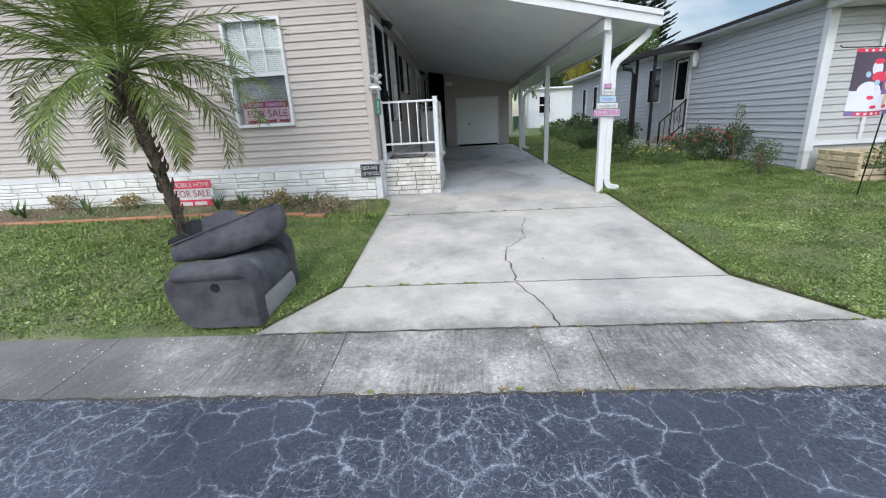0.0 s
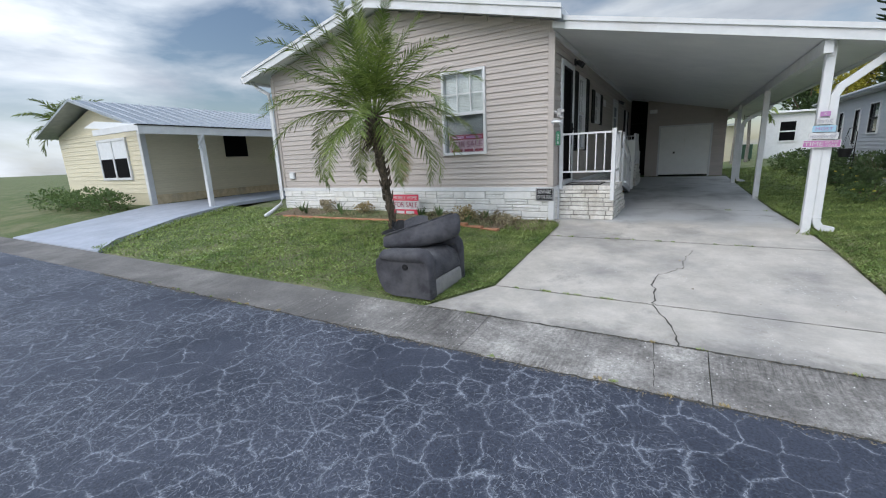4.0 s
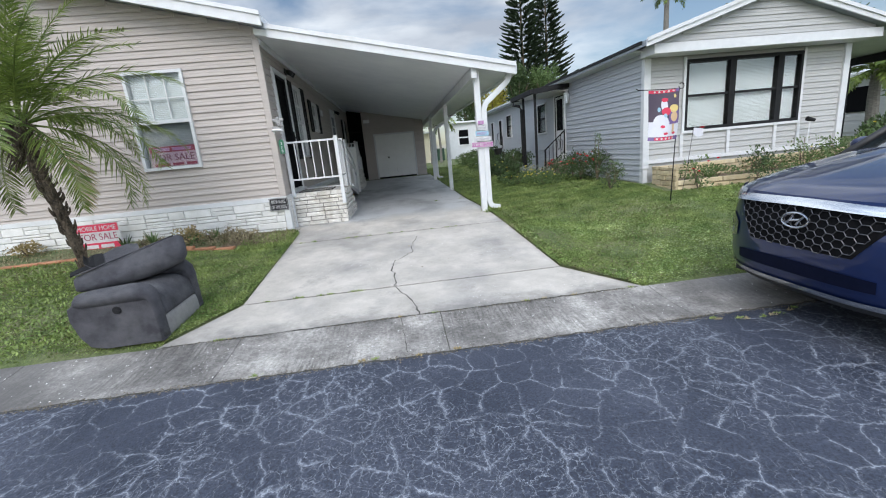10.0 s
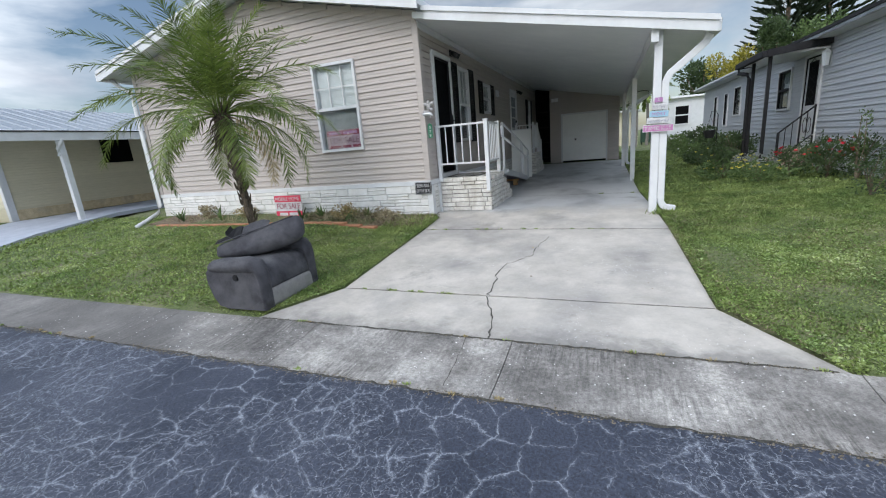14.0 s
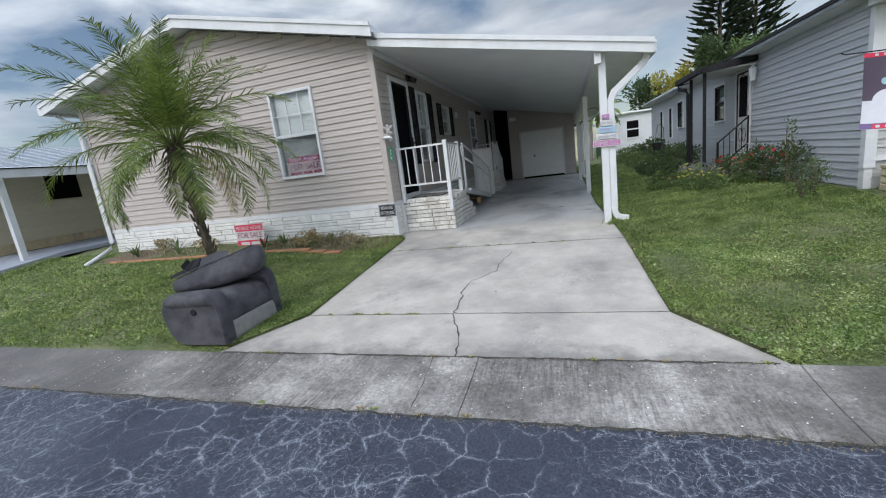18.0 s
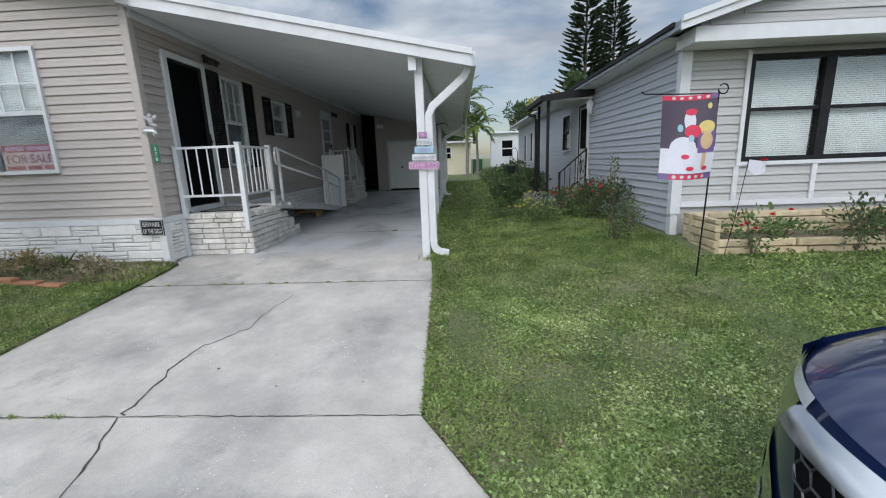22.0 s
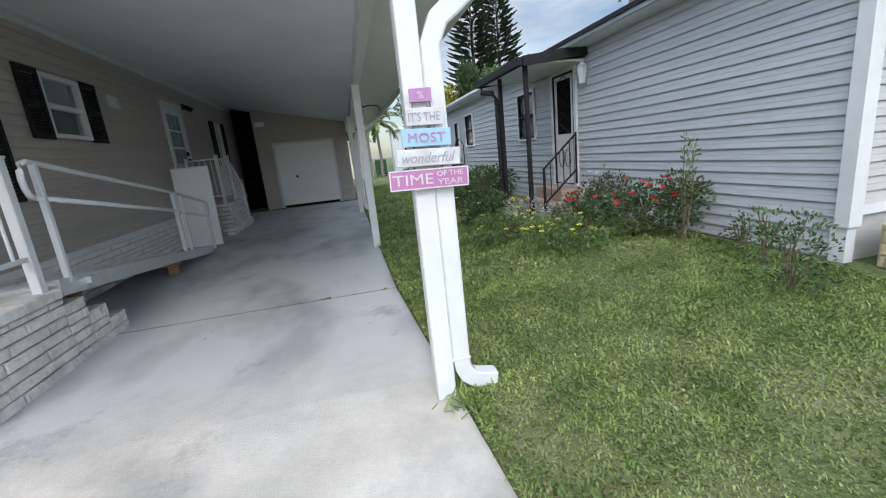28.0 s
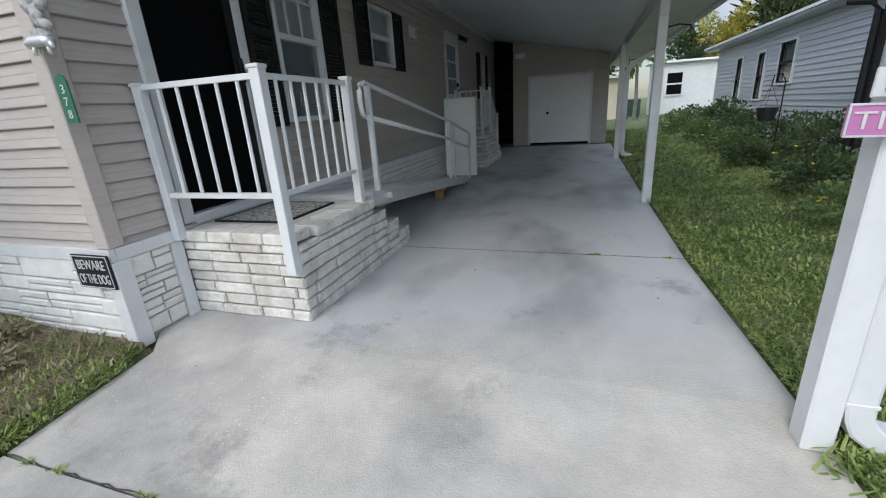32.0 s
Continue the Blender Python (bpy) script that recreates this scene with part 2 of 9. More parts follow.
M_STONE = mat("white_stone", (0.64, 0.63, 0.60), (0.76, 0.75, 0.73), 7, 0.8, 0.4, 30, rand=0.05, stain=(0.58, 0.56, 0.50), stain_scale=2.2, stain_at=0.70)
M_MORTAR = mat("mortar", (0.16, 0.15, 0.14), (0.26, 0.25, 0.23), 20, 0.95, 0.4, 60)
M_STONE_JOINT = mat("pale_mortar", (0.30, 0.29, 0.27), (0.42, 0.41, 0.385), 20, 0.95, 0.3, 60)
M_STONE_TAN = mat("tan_stone", (0.45, 0.36, 0.22), (0.62, 0.52, 0.34), 6, 0.85, 0.5, 30, rand=0.18, stain=(0.3, 0.26, 0.2), stain_scale=2, stain_at=0.66)
M_CONCRETE = mat("pale_concrete", (0.46, 0.455, 0.45), (0.58, 0.57, 0.555), 2.2, 0.85, 0.25, 140, stain=(0.33, 0.325, 0.32), stain_scale=0.75, stain_at=0.66, rand=0.03)
M_GUTTER = concrete("stained_concrete", (0.20, 0.187, 0.172), (0.53, 0.505, 0.465), (0.075, 0.070, 0.066), 0.51, streak=0.85, speck=1.0, blotch=1.05, grit=0.45)
_n, _l = M_GUTTER.node_tree.nodes, M_GUTTER.node_tree.links
_b = _n["Principled BSDF"]
_src = _b.inputs["Base Color"].links[0].from_socket
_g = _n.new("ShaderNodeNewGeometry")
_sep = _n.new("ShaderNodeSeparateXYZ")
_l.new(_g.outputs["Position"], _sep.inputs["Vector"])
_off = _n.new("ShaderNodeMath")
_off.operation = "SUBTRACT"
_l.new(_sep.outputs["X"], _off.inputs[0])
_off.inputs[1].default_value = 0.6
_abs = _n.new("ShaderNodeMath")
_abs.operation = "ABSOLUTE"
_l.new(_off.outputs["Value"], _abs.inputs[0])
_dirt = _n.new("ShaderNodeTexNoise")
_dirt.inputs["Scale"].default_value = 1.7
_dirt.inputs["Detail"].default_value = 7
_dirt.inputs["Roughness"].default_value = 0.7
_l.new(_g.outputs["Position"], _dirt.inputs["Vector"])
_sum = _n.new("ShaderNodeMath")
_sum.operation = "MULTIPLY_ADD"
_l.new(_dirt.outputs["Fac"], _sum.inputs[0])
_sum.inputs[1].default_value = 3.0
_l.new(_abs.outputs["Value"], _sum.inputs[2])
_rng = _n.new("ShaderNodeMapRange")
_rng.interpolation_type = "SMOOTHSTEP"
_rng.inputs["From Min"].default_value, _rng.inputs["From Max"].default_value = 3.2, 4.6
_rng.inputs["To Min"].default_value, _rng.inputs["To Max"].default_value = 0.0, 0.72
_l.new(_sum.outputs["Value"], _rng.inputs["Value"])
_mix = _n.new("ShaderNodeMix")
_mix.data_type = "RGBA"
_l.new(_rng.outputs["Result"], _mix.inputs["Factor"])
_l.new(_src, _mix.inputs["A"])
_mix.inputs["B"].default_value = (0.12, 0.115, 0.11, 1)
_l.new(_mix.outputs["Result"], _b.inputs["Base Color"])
M_BLACK = mat("black_paint", (0.010, 0.010, 0.011), (0.018, 0.018, 0.02), 10, 0.7, 0.05, 80, spec=0.25)
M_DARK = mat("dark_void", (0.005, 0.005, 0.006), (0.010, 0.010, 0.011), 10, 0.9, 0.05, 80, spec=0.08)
M_SOFA = mat("grey_suede", (0.040, 0.040, 0.046), (0.088, 0.087, 0.096), 5.5, 0.95, 0.5, 150, stain=(0.115, 0.115, 0.12), stain_scale=3.2, stain_at=0.60, sheen=0.06, spec=0.15)
M_CAR = mat("blue_car_paint", (0.004, 0.013, 0.062), (0.006, 0.018, 0.085), 3, 0.34, 0.0, 80, coat=0.9, metal=0.45, spec=0.3)
M_CHROME = mat("satin_chrome", (0.6, 0.62, 0.65), (0.68, 0.7, 0.72), 5, 0.22, 0.0, metal=1.0)
M_PLASTIC = mat("black_plastic", (0.012, 0.012, 0.013), (0.022, 0.022, 0.024), 30, 0.5, 0.05, 200)
M_RUBBER = mat("tyre_rubber", (0.015, 0.015, 0.015), (0.03, 0.03, 0.03), 20, 0.85, 0.2, 90)
M_TRUNK = mat("palm_bark", (0.10, 0.075, 0.05), (0.22, 0.17, 0.12), 14, 0.95, 0.8, 40)
M_PALMBARK = mat("date_palm_bark", (0.035, 0.028, 0.02), (0.13, 0.10, 0.07), 26, 0.95, 0.9, 50)
M_GREYBARK = mat("grey_palm_bark", (0.13, 0.12, 0.105), (0.26, 0.24, 0.215), 9, 0.95, 0.6, 40, stretch=(1, 1, 4))
M_WOOD = mat("raw_lumber", (0.42, 0.26, 0.11), (0.58, 0.38, 0.18), 8, 0.75, 0.2, 60, stretch=(1, 6, 6))
M_BRICKEDGE = mat("orange_edging", (0.30, 0.135, 0.07), (0.44, 0.215, 0.12), 7, 0.9, 0.4, 50, rand=0.12)
M_SOIL = mat("mulch_soil", (0.10, 0.075, 0.05), (0.22, 0.17, 0.11), 16, 0.98, 0.9, 45)
M_METAL_ROOF = mat("metal_roof", (0.24, 0.27, 0.30), (0.33, 0.36, 0.39), 4, 0.42, 0.03, 60, metal=0.35)
M_BLIND_DIM = mat("screened_blind", (0.20, 0.22, 0.25), (0.27, 0.29, 0.32), 6, 0.7, 0.02, 60)
M_GLASS = glass_mat("window_glass")
M_BLIND = mat("window_blind", (0.66, 0.68, 0.70), (0.74, 0.76, 0.78), 6, 0.6, 0.02, 60)
M_ALU = mat("brushed_aluminium", (0.62, 0.63, 0.64), (0.74, 0.75, 0.76), 14, 0.38, 0.05, 90, metal=0.6)
M_PANEL = mat("garage_panel", (0.78, 0.78, 0.76), (0.84, 0.84, 0.82), 3, 0.5, 0.03, 80)
M_BLUEDRIVE = mat("blue_grey_driveway", (0.34, 0.37, 0.43), (0.42, 0.45, 0.51), 3, 0.8, 0.2, 120, stain=(0.3, 0.33, 0.38), stain_scale=1, stain_at=0.6)


def leaf_mat(name, c1, c2, rough=0.55):
    m = mat(name, c1, c2, 3.0, rough, 0.0, island=0.28)
    n, l = m.node_tree.nodes, m.node_tree.links
    b = n["Principled BSDF"]
    tr = n.new("ShaderNodeBsdfTranslucent")
    src = b.inputs["Base Color"].links[0].from_socket
    l.new(src, tr.inputs["Color"])
    ms = n.new("ShaderNodeMixShader")
    ms.inputs["Fac"].default_value = 0.3
    l.new(b.outputs["BSDF"], ms.inputs[1])
    l.new(tr.outputs["BSDF"], ms.inputs[2])
    l.new(ms.outputs["Shader"], n["Material Output"].inputs["Surface"])
    return m


M_FROND = leaf_mat("palm_frond", (0.06, 0.105, 0.016), (0.21, 0.27, 0.055))
M_FROND_DRY = leaf_mat("dry_frond", (0.28, 0.22, 0.10), (0.42, 0.33, 0.17))
M_LEAF = leaf_mat("shrub_leaf", (0.026, 0.052, 0.018), (0.105, 0.16, 0.06))
M_LEAF_PALE = leaf_mat("pale_leaf", (0.07, 0.125, 0.035), (0.16, 0.23, 0.08))
M_LEAF_SILVER = leaf_mat("silver_leaf", (0.25, 0.28, 0.25), (0.4, 0.43, 0.4))
M_PINE = leaf_mat("pine_needles", (0.022, 0.040, 0.020), (0.06, 0.085, 0.045))
M_BAMBOO = leaf_mat("yellow_bamboo_leaf", (0.25, 0.24, 0.03), (0.45, 0.4, 0.07))
M_GRASS = leaf_mat("grass_blade", (0.12, 0.195, 0.045), (0.34, 0.41, 0.135), 0.6)
M_WEED = leaf_mat("lawn_weed_leaf", (0.19, 0.30, 0.06), (0.40, 0.51, 0.16), 0.5)
M_CLOVER = leaf_mat("clover_leaf", (0.26, 0.39, 0.12), (0.64, 0.70, 0.38), 0.4)
M_DRYGRASS = leaf_mat("dry_grass", (0.22, 0.18, 0.10), (0.42, 0.37, 0.24), 0.8)
M_FLOWER_R = leaf_mat("red_petal", (0.5, 0.008, 0.02), (0.65, 0.02, 0.04))
M_FLOWER_Y = leaf_mat("yellow_petal", (0.6, 0.5, 0.06), (0.75, 0.65, 0.15))
M_FLOWER_W = leaf_mat("white_petal", (0.7, 0.7, 0.68), (0.8, 0.8, 0.78))


# ---- builders ----
def thing(name, loc, label="", category="", group="", kind=""):
    ob = new(name)
    ob.location = loc
    ob.empty_display_size = 0.1
    return tagged(ob, label, category, group, kind)


def link(name, me, parent=None, label=""):
    """Link a mesh given in world coordinates, under a parent that is moved but not turned."""
    ob = new(name, me)
    if parent is not None:
        ob.parent = parent
        ob.matrix_parent_inverse = Matrix.Translation(-parent.location) if parent.parent is None else Matrix()
    if label:
        ob["label"] = label
    return ob


def part(name, bm, material, parent=None, label="", smooth=False, kind=""):
    me = bpy.data.meshes.new(name)
    bm.to_mesh(me)
    bm.free()
    me.materials.append(material)
    if smooth:
        me.polygons.foreach_set("use_smooth", [True] * len(me.polygons))
    ob = link(name, me, parent, label)
    if kind:
        ob["kind"] = kind
    return ob


def raw(name, verts, faces, material, parent=None, label="", smooth=False):
    me = bpy.data.meshes.new(name)
    me.from_pydata([tuple(v) for v in verts], [], faces)
    me.update()
    me.materials.append(material)
    if smooth:
        me.polygons.foreach_set("use_smooth", [True] * len(me.polygons))
    return link(name, me, parent, label)


def box(bm, x0, x1, y0, y1, z0, z1, bevel=0.0, seg=1):
    b2 = bmesh.new()
    bmesh.ops.create_cube(b2, size=1.0)
    for v in b2.verts:
        v.co = Vector((x0 + (v.co.x + 0.5) * (x1 - x0), y0 + (v.co.y + 0.5) * (y1 - y0), z0 + (v.co.z + 0.5) * (z1 - z0)))
    if bevel:
        bmesh.ops.bevel(b2, geom=b2.edges[:], offset=bevel, segments=seg, affect="EDGES", profile=0.6)
    merge(bm, b2)
    return bm


def merge(bm, b2, m=None):
    if m is not None:
        bmesh.ops.transform(b2, matrix=m, verts=b2.verts[:])
    t = bpy.data.meshes.new("tmp")
    b2.to_mesh(t)
    b2.free()
    bm.from_mesh(t)
    bpy.data.meshes.remove(t)


def boxes(*specs, bevel=0.0):
    bm = bmesh.new()
    for s in specs:
        box(bm, *s, bevel=bevel)
    return bm


def tube(bm, pts, r, sides=8, r_end=None, cap=True, square=False):
    """A swept tube through points; r may taper to r_end."""
    pts = [Vector(p) for p in pts]
    rings = []
    n = len(pts)
    for i, p in enumerate(pts):
        d = (pts[min(i + 1, n - 1)] - pts[max(i - 1, 0)]).normalized()
        up = Vector((0, 0, 1)) if abs(d.z) < 0.95 else Vector((0, 1, 0))
        a = d.cross(up).normalized()
        b = a.cross(d).normalized()
        rr = r if r_end is None else r + (r_end - r) * i / max(n - 1, 1)
        ring = []
        for k in range(sides):
            t = 2 * math.pi * (k + (0.5 if square else 0)) / sides
            ring.append(bm.verts.new(p + (a * math.cos(t) + b * math.sin(t)) * rr))
        rings.append(ring)
    for r0, r1 in zip(rings, rings[1:]):
        for k in range(sides):
            bm.faces.new((r0[k], r0[(k + 1) % sides], r1[(k + 1) % sides], r1[k]))
    if cap:
        bm.faces.new(rings[0][::-1])
        bm.faces.new(rings[-1])
    return bm


def loft(bm, sections, closed=True, cap=True):
    """Skin a list of equal-length point loops."""
    rings = [[bm.verts.new(p) for p in s] for s in sections]
    n = len(rings[0])
    for r0, r1 in zip(rings, rings[1:]):
        for k in range(n if closed else n - 1):
            bm.faces.new((r0[k], r0[(k + 1) % n], r1[(k + 1) % n], r1[k]))
    if cap and closed:
        bm.faces.new(rings[0][::-1])
        bm.faces.new(rings[-1])
    return bm


def poly_slab(pts, z_of, thick):
    """A slab whose top follows z_of over the polygon pts, with sides down by thick."""
    bm = bmesh.new()
    top = [bm.verts.new((x, y, z_of(x, y))) for x, y in pts]
    bot = [bm.verts.new((x, y, z_of(x, y) - thick)) for x, y in pts]
    bm.faces.new(top)
    bm.faces.new(bot[::-1])
    n = len(pts)
    for k in range(n):
        bm.faces.new((top[k], bot[k], bot[(k + 1) % n], top[(k + 1) % n]))
    bmesh.ops.recalc_face_normals(bm, faces=bm.faces[:])
    return bm


def smooth01(t):
    t = min(max(t, 0.0), 1.0)
    return t * t * (3 - 2 * t)


PROFILE = ((-30, -0.25), (-4, -0.10), (0, 0.005), (1.98, 0.062), (2.66, 0.10), (3.46, 0.136), (5.706, 0.30), (6.70, 0.386),
           (8.446, 0.408), (12.306, 0.432), (17.9, 0.49), (40, 0.55), (400, 0.6))



def drive_z(x, y):
    for (y0, z0), (y1, z1) in zip(PROFILE, PROFILE[1:]):
        if y <= y1:
            return z0 + (z1 - z0) * (y - y0) / (y1 - y0)
    return PROFILE[-1][1]


def lawn_z(x, y):
    z = drive_z(x, y)
    lift = 0.10 * smooth01((x - 2.5) / 2.0) * smooth01((y - 2.8) / 1.6)
    lift += 0.10 * smooth01((-1.6 - x) / 1.5) * smooth01((y - 2.8) / 1.6)
    edge = 0.03 if y > 2.7 else 0.0
    return z + lift + edge * smooth01((y - 2.66) / 0.15)


# ---- ground, road, kerb strip, driveway ----
def right_edge(y):
    pts = ((2.66, 2.86), (3.46, 2.36), (5.7, 2.29), (6.7, 2.21), (8.45, 2.12), (18, 2.08))
    for (y0, x0), (y1, x1) in zip(pts, pts[1:]):
        if y <= y1:
            return x0 + (x1 - x0) * (y - y0) / (y1 - y0)
    return 2.08


def left_edge(y):
    return -1.10 - 0.45 * max(0.0, (3.46 - y) / 0.8) if y < 6.5 else -1.4


def paved(x, y):
    if y < 2.66:
        return True
    if y < 17.9 and left_edge(y) - 0.07 < x < right_edge(y) + 0.07:
        return True
    if -14 < x < -8.5 and x < -8.6 - 0.28 * (y - 2.67) and y < 20:
        return True
    return False


def ground_sheet():
    xs = [-900, -300, -120, -60, -40, -30, -24, -20, -18, -16, -15, -14, -13, -12, -11.5, -11, -10.5]
    xs += [round(-10 + 0.125 * i, 3) for i in range(161)]
    xs += [10.5, 11, 12, 13, 14, 16, 18, 22, 28, 40, 60, 120, 300, 900]
    ys = [-900, -300, -100, -40, -20, -10, -5, -2, 0, 1, 1.9, 2.3, 2.6]
    ys += [round(2.67 + 0.11 * i, 3) for i in range(50)] + [8.4, 9, 9.6, 10.2, 11, 12, 13, 14, 15, 16, 17, 18, 20, 23, 27, 33, 40, 60, 120, 300, 900]
    vs, fs = [], []
    for y in ys:
        for x in xs:
            z = drive_z(x, y) - 0.035 if paved(x, y) else lawn_z(x, y) + 0.012 * noise.noise((x * 1.7, y * 1.7, 0))
            vs.append((x, y, z))
    w = len(xs)
    for j in range(len(ys) - 1):
        for i in range(w - 1):
            a = j * w + i
            fs.append((a, a + 1, a + w + 1, a + w))
    return raw("ground", vs, fs, M_LAWN, smooth=True)


def make_lawn():
    m = mat("lawn_turf", (0.05, 0.075, 0.022), (0.15, 0.19, 0.065), 34, 0.95, 0.9, 90, stain=(0.22, 0.21, 0.12), stain_scale=1.3, stain_at=0.58)
    return m


def make_asphalt():
    """Dark sealed asphalt with pale alligator cracks at two sizes."""
    m = bpy.data.materials.new("cracked_asphalt")
    m.use_nodes = True
    n, l = m.node_tree.nodes, m.node_tree.links
    b = n["Principled BSDF"]
    g = n.new("ShaderNodeNewGeometry")
    src = g.outputs["Position"]
    for sc, amp, det in ((2.2, 0.16, 2), (9.0, 0.08, 3), (30.0, 0.042, 3), (90.0, 0.020, 2)):
        warp = n.new("ShaderNodeTexNoise")
        warp.inputs["Scale"].default_value = sc
        warp.inputs["Detail"].default_value = det
        l.new(g.outputs["Position"], warp.inputs["Vector"])
        add = n.new("ShaderNodeVectorMath")
        add.operation = "MULTIPLY_ADD"
        l.new(warp.outputs["Color"], add.inputs[0])
        add.inputs[1].default_value = (amp, amp, 0.0)
        l.new(src, add.inputs[2])
        src = add.outputs["Vector"]
    base_n = n.new("ShaderNodeTexNoise")
    base_n.inputs["Scale"].default_value = 1.2
    base_n.inputs["Detail"].default_value = 6
    l.new(g.outputs["Position"], base_n.inputs["Vector"])
    base = n.new("ShaderNodeValToRGB")
    base.color_ramp.elements[0].position, base.color_ramp.elements[1].position = 0.3, 0.7
    base.color_ramp.elements[0].color, base.color_ramp.elements[1].color = (0.022, 0.028, 0.044, 1), (0.055, 0.063, 0.087, 1)
    l.new(base_n.outputs["Fac"], base.inputs["Fac"])
    col = base.outputs["Color"]
    patch = n.new("ShaderNodeTexNoise")
    patch.inputs["Scale"].default_value = 0.9
    patch.inputs["Detail"].default_value = 3
    l.new(g.outputs["Position"], patch.inputs["Vector"])
    for scale, w0, w1, tone, lo, hi in ((4.4, 0.0, 0.10, (0.115, 0.128, 0.16), 0.30, 0.48), (23, 0.0, 0.07, (0.20, 0.215, 0.25), 0.44, 0.56), (13, 0.0, 0.042, (0.26, 0.28, 0.315), 0.38, 0.52), (8.4, 0.0, 0.024, (0.27, 0.295, 0.33), 0.36, 0.52), (4.4, 0.0, 0.022, (0.35, 0.38, 0.42), 0.26, 0.44), (4.4, 0.0, 0.006, (0.04, 0.045, 0.055), 0.36, 0.52)):
        v = n.new("ShaderNodeTexVoronoi")
        v.feature = "DISTANCE_TO_EDGE"
        v.voronoi_dimensions = "2D"
        v.inputs["Scale"].default_value = scale
        l.new(add.outputs["Vector"], v.inputs["Vector"])
        mr = n.new("ShaderNodeMapRange")
        mr.interpolation_type = "SMOOTHSTEP"
        mr.inputs["From Min"].default_value, mr.inputs["From Max"].default_value = w0, w1
        mr.inputs["To Min"].default_value, mr.inputs["To Max"].default_value = 1, 0
        l.new(v.outputs["Distance"], mr.inputs["Value"])
        pr = n.new("ShaderNodeMapRange")
        pr.inputs["From Min"].default_value, pr.inputs["From Max"].default_value = lo, hi
        l.new(patch.outputs["Fac"], pr.inputs["Value"])
        mu = n.new("ShaderNodeMath")
        mu.operation = "MULTIPLY"
        l.new(mr.outputs["Result"], mu.inputs[0])
        l.new(pr.outputs["Result"], mu.inputs[1])
        brk = n.new("ShaderNodeTexNoise")
        brk.inputs["Scale"].default_value = scale * 1.7
        brk.inputs["Detail"].default_value = 5
        l.new(g.outputs["Position"], brk.inputs["Vector"])
        br = n.new("ShaderNodeMapRange")
        br.inputs["From Min"].default_value, br.inputs["From Max"].default_value = 0.37, 0.64
        l.new(brk.outputs["Fac"], br.inputs["Value"])
        m2 = n.new("ShaderNodeMath")
        m2.operation = "MULTIPLY"
        l.new(mu.outputs["Value"], m2.inputs[0])
        l.new(br.outputs["Result"], m2.inputs[1])
        mx = n.new("ShaderNodeMix")
        mx.data_type = "RGBA"
        l.new(m2.outputs["Value"], mx.inputs["Factor"])
        l.new(col, mx.inputs["A"])
        mx.inputs["B"].default_value = (*tone, 1)
        col = mx.outputs["Result"]
    sp = n.new("ShaderNodeTexNoise")
    sp.inputs["Scale"].default_value = 70
    sp.inputs["Detail"].default_value = 4
    sp.inputs["Roughness"].default_value = 0.8
    l.new(g.outputs["Position"], sp.inputs["Vector"])
    sr = n.new("ShaderNodeMapRange")
    sr.inputs["From Min"].default_value, sr.inputs["From Max"].default_value = 0.32, 0.68
    sr.inputs["To Min"].default_value, sr.inputs["To Max"].default_value = 0.45, 1.55
    l.new(sp.outputs["Fac"], sr.inputs["Value"])
    hv = n.new("ShaderNodeHueSaturation")
    l.new(sr.outputs["Result"], hv.inputs["Value"])
    l.new(col, hv.inputs["Color"])
    l.new(hv.outputs["Color"], b.inputs["Base Color"])
    b.inputs["Roughness"].default_value = 0.62
    b.inputs["Specular IOR Level"].default_value = 0.35
    grain = n.new("ShaderNodeTexNoise")
    grain.inputs["Scale"].default_value = 90
    grain.inputs["Detail"].default_value = 3
    l.new(g.outputs["Position"], grain.inputs["Vector"])
    bp = n.new("ShaderNodeBump")
    bp.inputs["Strength"].default_value = 0.35
    bp.inputs["Distance"].default_value = 0.01
    l.new(grain.outputs["Fac"], bp.inputs["Height"])
    l.new(bp.outputs["Normal"], b.inputs["Normal"])
    return m


